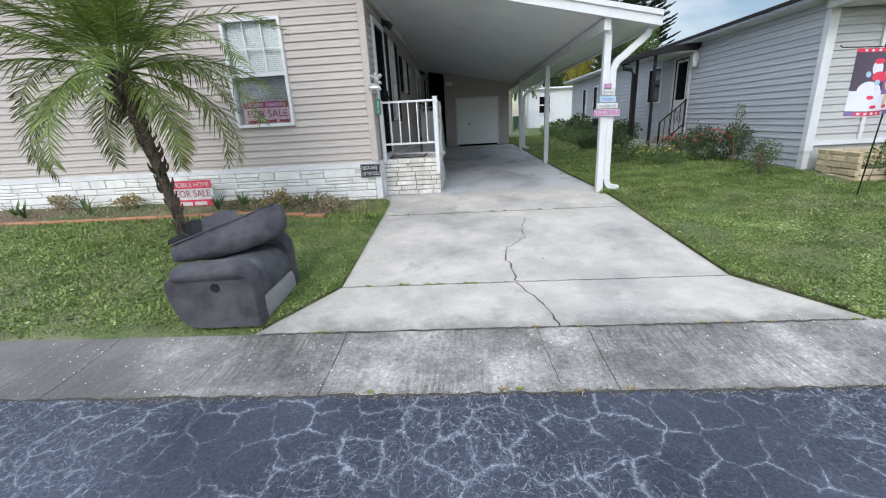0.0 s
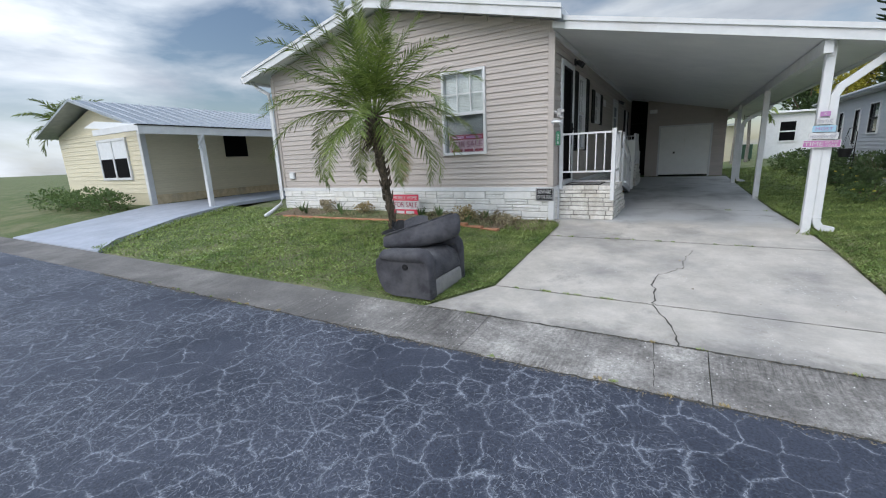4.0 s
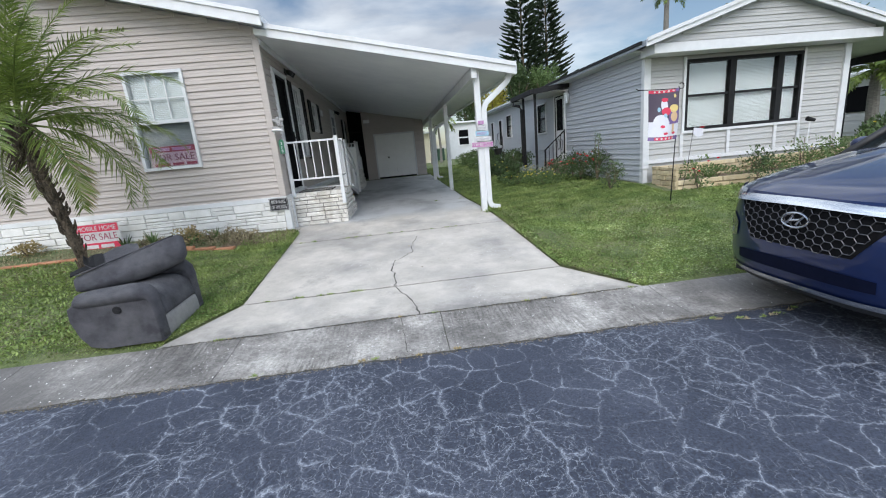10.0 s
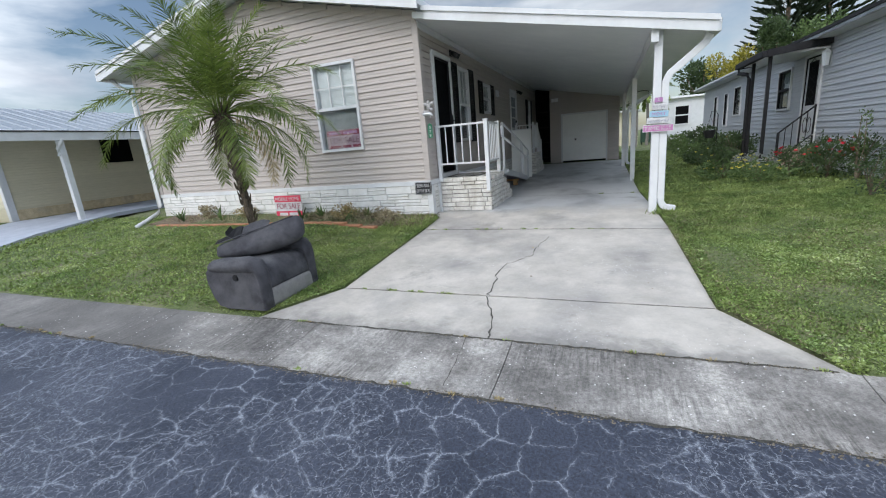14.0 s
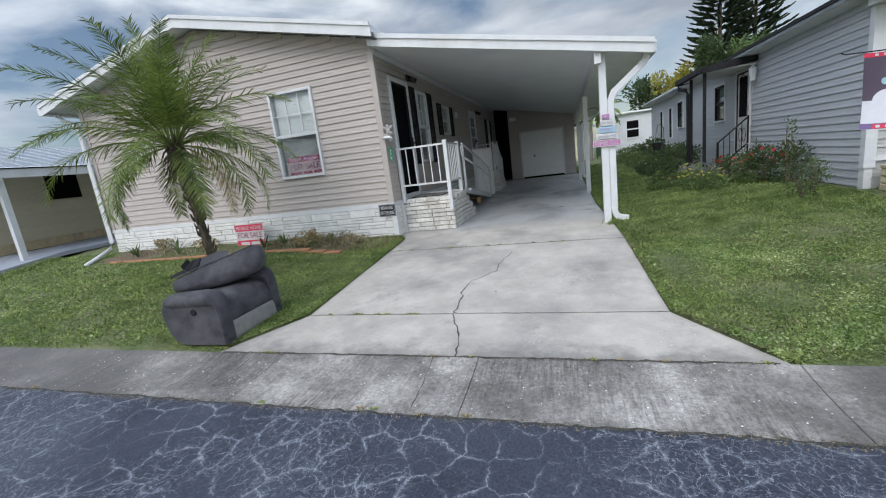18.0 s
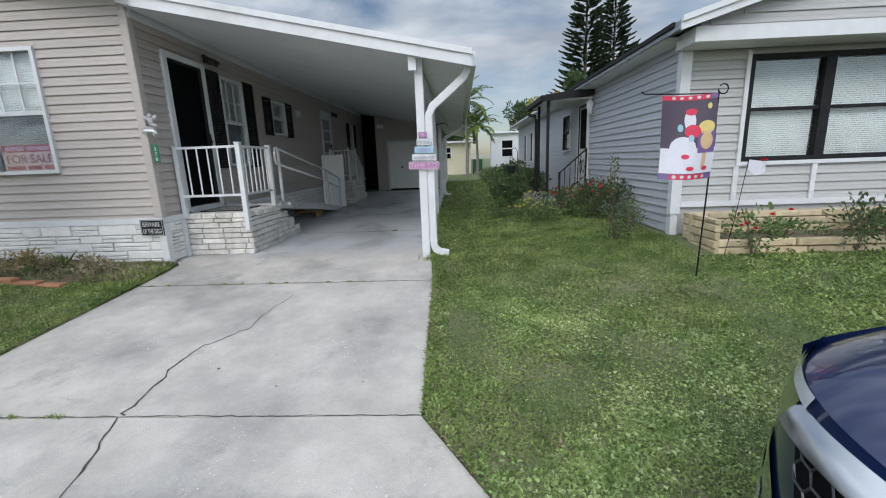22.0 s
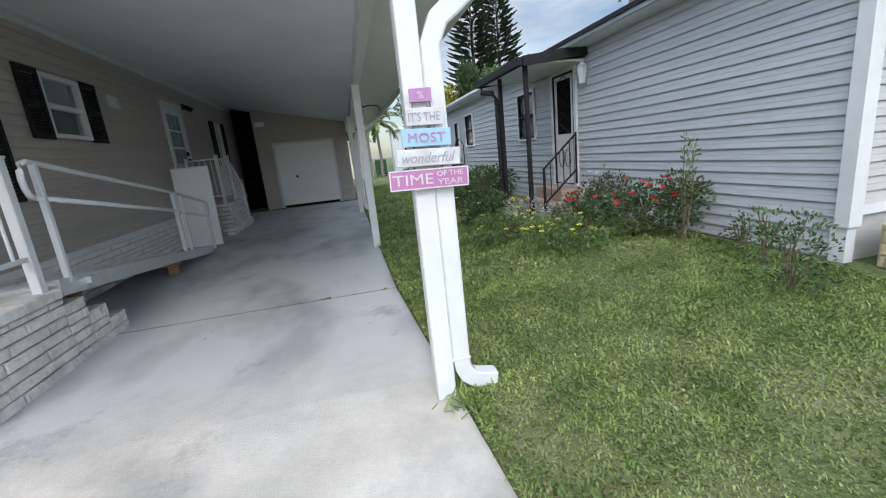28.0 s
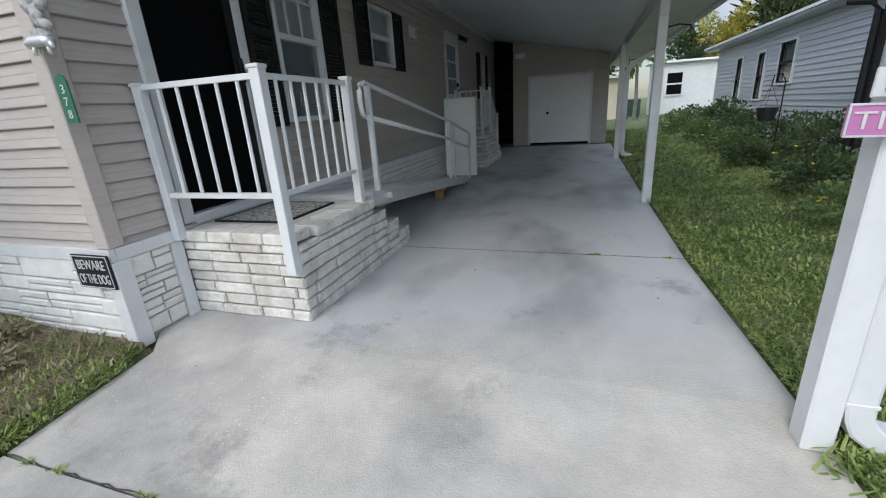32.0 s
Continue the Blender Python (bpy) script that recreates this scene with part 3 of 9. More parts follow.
def make_drive():
    """Pale broom-finished concrete; under the carport, sealed grey with the roof's shade partly in the colour."""
    m = concrete("driveway_concrete", (0.40, 0.372, 0.328), (0.555, 0.515, 0.46), (0.275, 0.262, 0.245), 0.59, speck=0.9, blotch=1.15, rough=0.8, bump=0.22, grit=0.06)
    n, l = m.node_tree.nodes, m.node_tree.links
    b = n["Principled BSDF"]
    src = b.inputs["Base Color"].links[0].from_socket
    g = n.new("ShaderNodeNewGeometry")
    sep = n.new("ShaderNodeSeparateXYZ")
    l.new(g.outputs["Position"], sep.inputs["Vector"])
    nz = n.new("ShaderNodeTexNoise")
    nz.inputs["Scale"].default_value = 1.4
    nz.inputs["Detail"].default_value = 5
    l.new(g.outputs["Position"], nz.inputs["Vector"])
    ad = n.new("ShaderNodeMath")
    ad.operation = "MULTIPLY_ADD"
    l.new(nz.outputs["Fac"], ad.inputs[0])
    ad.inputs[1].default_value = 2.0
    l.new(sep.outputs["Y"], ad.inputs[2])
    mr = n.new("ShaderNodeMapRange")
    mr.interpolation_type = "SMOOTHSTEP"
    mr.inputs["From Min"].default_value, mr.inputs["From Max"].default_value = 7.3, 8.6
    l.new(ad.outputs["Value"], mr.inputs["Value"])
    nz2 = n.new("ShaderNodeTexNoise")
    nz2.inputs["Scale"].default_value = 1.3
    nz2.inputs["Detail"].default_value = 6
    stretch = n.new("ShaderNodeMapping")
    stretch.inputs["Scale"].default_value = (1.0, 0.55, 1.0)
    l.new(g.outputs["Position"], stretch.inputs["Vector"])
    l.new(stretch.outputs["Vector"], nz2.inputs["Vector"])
    # these greys hold part of the carport's shade besides the sealed finish
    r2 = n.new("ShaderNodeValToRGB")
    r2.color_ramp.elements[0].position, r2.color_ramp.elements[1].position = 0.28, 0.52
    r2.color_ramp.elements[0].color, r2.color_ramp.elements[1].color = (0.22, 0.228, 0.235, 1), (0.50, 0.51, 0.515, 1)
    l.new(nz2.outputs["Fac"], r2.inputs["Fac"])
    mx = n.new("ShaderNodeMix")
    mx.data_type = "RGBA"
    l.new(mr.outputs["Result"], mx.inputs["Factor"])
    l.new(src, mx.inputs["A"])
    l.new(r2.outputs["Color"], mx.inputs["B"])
    # scattered dark smudges of old spills
    sm = n.new("ShaderNodeTexNoise")
    sm.inputs["Scale"].default_value = 1.7
    sm.inputs["Detail"].default_value = 3
    l.new(g.outputs["Position"], sm.inputs["Vector"])
    sf = n.new("ShaderNodeTexNoise")
    sf.inputs["Scale"].default_value = 22
    sf.inputs["Detail"].default_value = 6
    sf.inputs["Roughness"].default_value = 0.75
    l.new(g.outputs["Position"], sf.inputs["Vector"])
    sa = n.new("ShaderNodeMath")
    sa.operation = "MULTIPLY_ADD"
    l.new(sf.outputs["Fac"], sa.inputs[0])
    sa.inputs[1].default_value = 0.32
    l.new(sm.outputs["Fac"], sa.inputs[2])
    sr = n.new("ShaderNodeMapRange")
    sr.inputs["From Min"].default_value, sr.inputs["From Max"].default_value = 0.79, 0.92
    sr.inputs["To Min"].default_value, sr.inputs["To Max"].default_value = 0.0, 0.62
    l.new(sa.outputs["Value"], sr.inputs["Value"])
    sx = n.new("ShaderNodeMix")
    sx.data_type = "RGBA"
    l.new(sr.outputs["Result"], sx.inputs["Factor"])
    l.new(mx.outputs["Result"], sx.inputs["A"])
    sx.inputs["B"].default_value = (0.19, 0.18, 0.165, 1)
    mx = sx
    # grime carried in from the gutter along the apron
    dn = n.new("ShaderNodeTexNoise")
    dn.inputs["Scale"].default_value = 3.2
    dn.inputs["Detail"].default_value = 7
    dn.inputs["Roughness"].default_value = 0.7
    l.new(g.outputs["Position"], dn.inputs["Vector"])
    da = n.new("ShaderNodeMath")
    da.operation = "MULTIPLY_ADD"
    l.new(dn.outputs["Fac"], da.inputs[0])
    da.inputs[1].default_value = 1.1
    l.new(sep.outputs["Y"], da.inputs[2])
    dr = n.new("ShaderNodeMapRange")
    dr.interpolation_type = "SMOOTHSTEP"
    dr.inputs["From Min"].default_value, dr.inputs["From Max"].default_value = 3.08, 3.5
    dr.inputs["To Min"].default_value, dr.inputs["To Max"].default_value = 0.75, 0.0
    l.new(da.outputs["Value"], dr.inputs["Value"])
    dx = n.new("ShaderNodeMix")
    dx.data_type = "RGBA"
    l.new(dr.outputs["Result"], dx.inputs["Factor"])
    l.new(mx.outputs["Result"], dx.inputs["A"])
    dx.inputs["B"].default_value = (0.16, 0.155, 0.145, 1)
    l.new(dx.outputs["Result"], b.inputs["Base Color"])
    rr = n.new("ShaderNodeMapRange")
    rr.inputs["To Min"].default_value, rr.inputs["To Max"].default_value = 0.82, 0.5
    l.new(mr.outputs["Result"], rr.inputs["Value"])
    l.new(rr.outputs["Result"], b.inputs["Roughness"])
    return m


M_LAWN = make_lawn()
M_ASPHALT = make_asphalt()
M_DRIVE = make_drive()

ground = tagged(ground_sheet(), "green patchy mown lawn ground around the homes", "ground", kind="structure")


def road_sheet():
    xs = [-120, -60, -30, -15, -8, -4, 0, 4, 8, 15, 30, 60, 120]
    ys = [-5.0, -3, -1, 0, 1.0, 1.98]
    vs = [(x, y, drive_z(x, y)) for y in ys for x in xs]
    w = len(xs)
    fs = [(j * w + i, j * w + i + 1, (j + 1) * w + i + 1, (j + 1) * w + i) for j in range(len(ys) - 1) for i in range(w - 1)]
    return raw("road", vs, fs, M_ASPHALT)


tagged(road_sheet(), "dark cracked asphalt street with pale cracks", "road", kind="structure")
kerb = thing("kerb_strip", (0, 2.3, 0.05), "stained grey concrete gutter strip along the street", "kerb", kind="structure")
KERB_JOINTS = [-60, -30, -20, -14, -9.8, -7.9, -6.1, -4.3, -2.6, -0.84, 0.91, 2.9, 4.7, 6.5, 9, 14, 20, 40, 60]
driveway = thing("driveway", (0.6, 6, 0.3), "pale concrete driveway slabs running under the carport", "driveway", kind="structure")


def driveway_slabs():
    plans = [
        [(-1.56, 2.668), (2.86, 2.668), (2.36, 3.455), (-1.10, 3.455)],
        [(-1.10, 3.466), (2.36, 3.466), (2.29, 5.70), (-1.12, 5.70)],
        [(-1.12, 5.712), (2.29, 5.712), (2.21, 6.7), (-1.35, 6.7), (-1.13, 6.45)],
        [(-1.35, 6.70), (2.21, 6.70), (2.12, 8.44), (-1.35, 8.44)],
        [(-1.35, 8.452), (2.12, 8.452), (2.10, 12.3), (-1.35, 12.3)],
        [(-1.35, 12.312), (2.10, 12.312), (2.08, 17.9), (-1.35, 17.9)],
    ]
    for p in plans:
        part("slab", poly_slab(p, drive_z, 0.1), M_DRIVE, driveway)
    part("joint_filler", poly_slab([(-1.5, 2.7), (2.8, 2.7), (2.25, 17.8), (-1.3, 17.8)], lambda x, y: drive_z(x, y) - 0.02, 0.02), M_SOIL, driveway)


driveway_slabs()
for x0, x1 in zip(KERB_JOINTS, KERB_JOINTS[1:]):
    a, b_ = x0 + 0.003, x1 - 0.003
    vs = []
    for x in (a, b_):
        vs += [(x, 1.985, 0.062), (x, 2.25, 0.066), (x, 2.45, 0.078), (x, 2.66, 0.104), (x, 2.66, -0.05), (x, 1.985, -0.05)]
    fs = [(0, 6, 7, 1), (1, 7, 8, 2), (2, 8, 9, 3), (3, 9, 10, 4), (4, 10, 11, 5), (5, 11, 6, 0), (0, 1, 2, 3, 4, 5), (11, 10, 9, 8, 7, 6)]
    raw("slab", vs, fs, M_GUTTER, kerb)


# ---- walls ----
def wall_boxes(name, axis, at, thick, u0, u1, z0, z1, holes, material, label, category="wall"):
    """A wall in plane axis=at (outer face), thickness inwards by sign, with rectangular openings."""
    us = sorted({u0, u1, *[h[0] for h in holes], *[h[1] for h in holes]})
    zs = sorted({z0, z1, *[h[2] for h in holes], *[h[3] for h in holes]})
    bm = bmesh.new()
    for ua, ub in zip(us, us[1:]):
        run = None
        for za, zb in zip(zs, zs[1:]):
            um, zm = (ua + ub) / 2, (za + zb) / 2
            inside = any(h[0] < um < h[1] and h[2] < zm < h[3] for h in holes)
            if not inside:
                run = (run[0], zb) if run else (za, zb)
            if inside or zb == zs[-1]:
                if run:
                    a, b_ = sorted((at, at + thick))
                    if axis == "y":
                        box(bm, ua, ub, a, b_, run[0], run[1])
                    else:
                        box(bm, a, b_, ua, ub, run[0], run[1])
                run = None
    return tagged(part(name, bm, material), label, category, kind="structure")


def siding(parent, axis, at, sign, z0, z1, step, u_range, holes, material):
    """Lapped planks, one object each. u_range(z) gives the extent of the wall at that height."""
    z = z0
    while z < z1 - 0.01:
        zt = min(z + step, z1)
        ua, ub = u_range((z + zt) / 2)
        if ub - ua > 0.05:
            cuts = sorted({ua, ub, *[min(max(h[0], ua), ub) for h in holes], *[min(max(h[1], ua), ub) for h in holes]})
            spans = []
            for a, b_ in zip(cuts, cuts[1:]):
                if b_ - a < 0.004:
                    continue
                lo, hi = z, zt
                for h in holes:
                    if h[0] < (a + b_) / 2 < h[1]:
                        if h[2] <= lo and h[3] >= hi:
                            lo = hi
                        elif h[2] <= lo < h[3]:
                            lo = h[3]
                        elif h[2] < hi <= h[3]:
                            hi = h[2]
                if hi - lo > 0.006:
                    if spans and abs(spans[-1][1] - a) < 1e-6 and spans[-1][2:] == (lo, hi):
                        spans[-1] = (spans[-1][0], b_, lo, hi)
                    else:
                        spans.append((a, b_, lo, hi))
            for a, b_, lo, hi in spans:
                prof = [(0.001, lo + 0.013), (0.021, lo + 0.008), (0.022, lo + 0.014), (0.013, lo + 0.52 * (hi - lo)), (0.014, lo + 0.58 * (hi - lo)), (0.005, hi), (0.001, hi)]
                vs = []
                for u in (a, b_):
                    for d, zz in prof:
                        vs.append((u, at + sign * d, zz) if axis == "y" else (at + sign * d, u, zz))
                k = len(prof)
                fs = [(i, (i + 1) % k, k + (i + 1) % k, k + i) for i in range(k)] + [tuple(range(k))[::-1], tuple(range(k, 2 * k))]
                if (axis == "y") == (sign > 0):
                    fs = [f[::-1] for f in fs]
                raw("plank", vs, fs, material, parent)
        z = zt


def blind(bm, axis, at, u0, u1, z0, z1, step=0.028):
    z = z0
    while z < z1:
        if axis == "y":
            box(bm, u0, u1, at, at + 0.006, z, z + step * 0.82)
        else:
            box(bm, at - 0.006, at, u0, u1, z, z + step * 0.82)
        z += step


def window(name, axis, at, sign, u0, u1, z0, z1, label, grid=(3, 2), mid=None, frame_m=None, lower_blind=True, depth=0.05, fw=0.045, sash=None):
    """A single-hung window: frame, meeting rail, muntins in the upper sash, panes and a blind behind."""
    fm = frame_m or M_WHITE
    c = ((u0 + u1) / 2, at, z0) if axis == "y" else (at, (u0 + u1) / 2, z0)
    w = tagged(thing(name, c), label, "window", kind="structure")

    def bx(bm, a, b_, d0, d1, za, zb):
        lo, hi = sorted((at + sign * d0, at + sign * d1))
        if axis == "y":
            box(bm, a, b_, lo, hi, za, zb)
        else:
            box(bm, lo, hi, a, b_, za, zb)
    bm = bmesh.new()
    bx(bm, u0, u0 + fw, -0.08, depth, z0, z1)
    bx(bm, u1 - fw, u1, -0.08, depth, z0, z1)
    bx(bm, u0 + fw, u1 - fw, -0.08, depth, z1 - fw, z1)
    bx(bm, u0 + fw, u1 - fw, -0.08, depth + 0.01, z0, z0 + fw)
    part("window_frame", bm, fm, w)
    zm = mid if mid is not None else (z0 + z1) / 2
    bm = bmesh.new()
    bx(bm, u0 + fw, u1 - fw, -0.03, depth - 0.012, zm - 0.025, zm + 0.025)
    part("meeting_rail", bm, sash or fm, w)
    if sash:
        bm = bmesh.new()
        a, b_, d = u0 + fw, u1 - fw, depth - 0.014
        bx(bm, a, a + 0.035, -0.012, d, z0 + fw, z1 - fw)
        bx(bm, b_ - 0.035, b_, -0.012, d, z0 + fw, z1 - fw)
        bx(bm, a + 0.035, b_ - 0.035, -0.012, d, z1 - fw - 0.035, z1 - fw)
        bx(bm, a + 0.035, b_ - 0.035, -0.012, d, z0 + fw, z0 + fw + 0.035)
        part("sash", bm, sash, w)
    if grid:
        bm = bmesh.new()
        gx, gz = grid
        for i in range(1, gx):
            u = u0 + fw + (u1 - u0 - 2 * fw) * i / gx
            bx(bm, u - 0.009, u + 0.009, -0.012, 0.006, zm + 0.025, z1 - fw)
        for i in range(1, gz):
            z = zm + (z1 - fw - zm) * i / gz
            bx(bm, u0 + fw, u1 - fw, -0.011, 0.005, z - 0.009, z + 0.009)
        part("muntins", bm, fm, w)
    for za, zb in ((z0 + fw, zm - 0.025), (zm + 0.025, z1 - fw)):
        bm = bmesh.new()
        bx(bm, u0 + fw, u1 - fw, -0.022, -0.016, za, zb)
        ob = part("pane", bm, M_GLASS, w)
        ob.visible_shadow = False
    for za, zb, bmat in ((zm, z1 - fw, M_BLIND_DIM if sash else M_BLIND), (z0 + fw if lower_blind else zm - 0.3 * (zm - z0), zm - 0.02, M_BLIND_DIM)):
        bm = bmesh.new()
        zz = za
        while zz < zb:
            bx(bm, u0 + fw + 0.005, u1 - fw - 0.005, -0.066, -0.060, zz, zz + 0.025)
            zz += 0.028
        part("blind", bm, bmat, w)
    # near-black sheet standing in for the unlit room behind the blind
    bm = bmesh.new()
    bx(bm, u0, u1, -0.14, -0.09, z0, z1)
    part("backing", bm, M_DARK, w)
    return w


STEP = 0.1078
# beige home
HX0, HX1, HY0, HY1 = -8.10, -1.30, 6.51, 19.6
SKT = 1.00
RIDGE_X, RIDGE_Z = -4.75, 4.52


WIN_F = (-3.40, -2.50, 1.615, 3.125)
wall_front = wall_boxes("wall_front", "y", HY0, 0.14, HX0, HX1, 0.3, 3.35, [WIN_F], M_SIDING, "beige vinyl lap siding gable wall of the mobile home")
SIDE_HOLES = [(7.06, 7.84, 1.06, 3.09), (8.29, 9.01, 1.63, 3.08), (10.11, 10.83, 2.25, 2.95), (13.36, 14.17, 1.12, 3.03), (16.31, 16.84, 1.9, 2.95)]
wall_side = wall_boxes("wall_side", "x", HX1, -0.14, HY0 + 0.14, HY1, 0.3, 3.45, SIDE_HOLES, M_SIDING, "beige vinyl lap siding wall under the carport")
wall_boxes("wall_west", "x", HX0, 0.14, HY0 + 0.14, HY1, 0.3, 3.45, [], M_SIDING, "beige siding side wall of the home")
wall_boxes("wall_rear", "y", HY1, -0.14, HX0 + 0.14, HX1 - 0.14, 0.3, 3.45, [], M_SIDING, "beige siding rear wall of the home")


def gable(name, y0, y1, x0, x1, xr, z0, zr, slope, material, label):
    zl, zr2 = zr - slope * (xr - x0), zr - slope * (x1 - xr)
    prof = [(x0, z0), (x1, z0), (x1, zr2), (xr, zr), (x0, zl)]
    bm = bmesh.new()
    loft(bm, [[(x, y0, z) for x, z in prof], [(x, y1, z) for x, z in prof]])
    bmesh.ops.recalc_face_normals(bm, faces=bm.faces[:])
    return tagged(part(name, bm, material), label, "wall", kind="structure")


gable("gable_wall", HY0, HY0 + 0.14, HX0, HX1, RIDGE_X, 3.35, RIDGE_Z - 0.06, 0.235, M_SIDING, "beige siding gable above the front window")


def front_range(z):
    if z < 3.6:
        return HX0 + 0.07, HX1 - 0.06
    d = (RIDGE_Z - 0.08 - z) / 0.235
    return max(HX0 + 0.07, RIDGE_X - d), min(HX1 - 0.06, RIDGE_X + d)


siding(wall_front, "y", HY0, -1, 0.9325, 4.45, STEP, front_range, [WIN_F], M_SIDING)
siding(wall_side, "x", HX1, 1, 0.9325, 3.45, STEP, lambda z: (HY0 + 0.06, HY1), SIDE_HOLES, M_SIDING)


def roof(name, x0, x1, xr, zr, slope, y0, y1, thick, material, label, fascia=None):
    r = tagged(thing(name, (xr, y0, zr)), label, "roof", kind="structure")
    for nm, a, b_ in (("roof_slope", x0, xr), ("roof_slope", xr, x1)):
        za, zb = zr - slope * abs(a - xr), zr - slope * abs(b_ - xr)
        bm = bmesh.new()
        loft(bm, [[(a, y, za), (b_, y, zb), (b_, y, zb - thick), (a, y, za - thick)] for y in (y0, y1)])
        bmesh.ops.recalc_face_normals(bm, faces=bm.faces[:])
        part(nm, bm, material, r)
        if fascia:
            bm = bmesh.new()
            loft(bm, [[(a, y, za + 0.01), (b_, y, zb + 0.01), (b_, y, zb - fascia), (a, y, za - fascia)] for y in (y0 - 0.03, y0 - 0.002)])
            bmesh.ops.recalc_face_normals(bm, faces=bm.faces[:])
            part("rake_board", bm, M_WHITE, r)
            bm = bmesh.new()
            loft(bm, [[(a, y, za + 0.03), (b_, y, zb + 0.03), (b_, y, zb - 0.03), (a, y, za - 0.03)] for y in (y0 - 0.055, y0 - 0.032)])
            bmesh.ops.recalc_face_normals(bm, faces=bm.faces[:])
            part("drip_edge", bm, M_WHITE, r)
    return r


roof_main = roof("roof", -8.62, -1.08, RIDGE_X, RIDGE_Z + 0.06, 0.235, 6.13, HY1 + 0.3, 0.10, M_ROOFWHITE, "white low-pitched gable roof of the mobile home", 0.17)
part("eave_gutter", boxes((-8.72, -8.60, 6.12, 19.7, 3.52, 3.66)), M_WHITE, roof_main)

# white trim
trim = tagged(thing("trim", (HX1, HY0, 1.0)), "white skirting band and corner trim of the home", "trim", kind="structure")
part("band", boxes((HX0 - 0.03, HX1 + 0.03, HY0 - 0.035, HY0 - 0.002, 0.925, SKT)), M_WHITE, trim)
part("band", boxes((HX1 + 0.004, HX1 + 0.035, HY0 + 0.0, HY1, 0.925, SKT)), M_WHITE, trim)
part("corner_post", boxes((HX1 - 0.07, HX1 + 0.035, HY0 - 0.032, HY0 + 0.065, SKT + 0.002, 3.47), bevel=0.006), M_SIDING, trim)
part("corner_post", boxes((HX0 - 0.03, HX0 + 0.07, HY0 - 0.03, HY0 + 0.065, SKT + 0.002, 3.6)), M_SIDING, trim)
part("skirt_corner", boxes((HX1 - 0.035, HX1 + 0.06, HY0 - 0.055, HY0 + 0.05, 0.36, 0.923), bevel=0.004), M_WHITE, trim)
part("skirt_edge", boxes((HX1 + 0.004, HX1 + 0.04, 6.85, 6.93, 0.38, 0.923)), M_WHITE, trim)
part("soffit_trim", boxes((HX1 + 0.004, HX1 + 0.05, 6.5, 17.7, 3.40, 3.46)), M_WHITE, trim)
part("soffit_filler", boxes((HX1 - 0.1, HX1 + 0.03, 6.55, 22.0, 3.452, 3.56)), M_WHITE, trim)

window("window_1", "y", HY0, -1, *WIN_F[:2], *WIN_F[2:], "white single-hung front window with closed blind", mid=2.36)
window("window_2", "x", HX1, 1, 8.29, 9.01, 1.63, 3.08, "white single-hung window between black shutters", mid=2.36)
window("window_3", "x", HX1, 1, 10.11, 10.83, 2.25, 2.95, "small white window between black shutters", grid=None)
window("window_4", "x", HX1, 1, 16.31, 16.84, 1.9, 2.95, "narrow white window between black shutters", grid=None)

# carport roof
def cp_z(x):
    return 3.60 - 0.2089 * (x + 1.06)


carport = tagged(thing("carport_roof", (0.8, 6.3, 3.2)), "white aluminium carport roof sloping from the home", "carport", kind="structure")
X_EDGE = 2.74
bm = bmesh.new()
loft(bm, [[(-1.28, y, cp_z(-1.28) - 0.14), (X_EDGE, y, cp_z(X_EDGE) - 0.14), (X_EDGE, y, cp_z(X_EDGE) - 0.05), (-1.28, y, cp_z(-1.28) - 0.05)] for y in (6.36, 22.0)])
bmesh.ops.recalc_face_normals(bm, faces=bm.faces[:])
part("ceiling_panel", bm, M_CEIL, carport)
bm = bmesh.new()
loft(bm, [[(-1.07, y, cp_z(-1.07)), (2.79, y, cp_z(2.79)), (2.79, y, cp_z(2.79) - 0.165), (-1.07, y, cp_z(-1.07) - 0.165)] for y in (6.29, 6.355)])
bmesh.ops.recalc_face_normals(bm, faces=bm.faces[:])
part("front_fascia", bm, M_WHITE, carport)
bm = bmesh.new()
loft(bm, [[(-1.09, y, cp_z(-1.09) + 0.02), (2.80, y, cp_z(2.80) + 0.02), (2.80, y, cp_z(2.80) - 0.045), (-1.09, y, cp_z(-1.09) - 0.045)] for y in (6.262, 6.287)])
bmesh.ops.recalc_face_normals(bm, faces=bm.faces[:])
part("drip_edge", bm, M_WHITE, carport)
part("edge_gutter", boxes((X_EDGE + 0.002, X_EDGE + 0.10, 6.36, 21.9, cp_z(2.78) - 0.16, cp_z(2.78) + 0.0), bevel=0.01), M_WHITE, carport)
bm = bmesh.new()
box(bm, 2.06, 2.15, 6.365, 21.8, cp_z(2.15) - 0.30, cp_z(2.15) - 0.142)
part("header_beam", bm, M_WHITE, carport)

# garage at the end of the carport
GY = 17.75
wall_garage = wall_boxes("wall_garage", "y", GY, 0.14, -0.63, 1.96, 0.3, 3.5, [(-0.165, 1.515, 0.4, 2.36)], M_SIDING, "beige siding wall with the white garage door")
wall_boxes("wall_garage_west", "x", -0.63, 0.12, GY + 0.14, 23.5, 0.3, 3.5, [], M_SIDING, "dark beige garage wall beside the passage")
wall_boxes("wall_garage_east", "x", 1.96, -0.12, GY + 0.14, 23.5, 0.3, 3.0, [], M_SIDING, "beige garage side wall")
siding(wall_garage, "y", GY, -1, 0.45, 2.9, STEP, lambda z: (1.57, 1.95), [], M_SIDING)

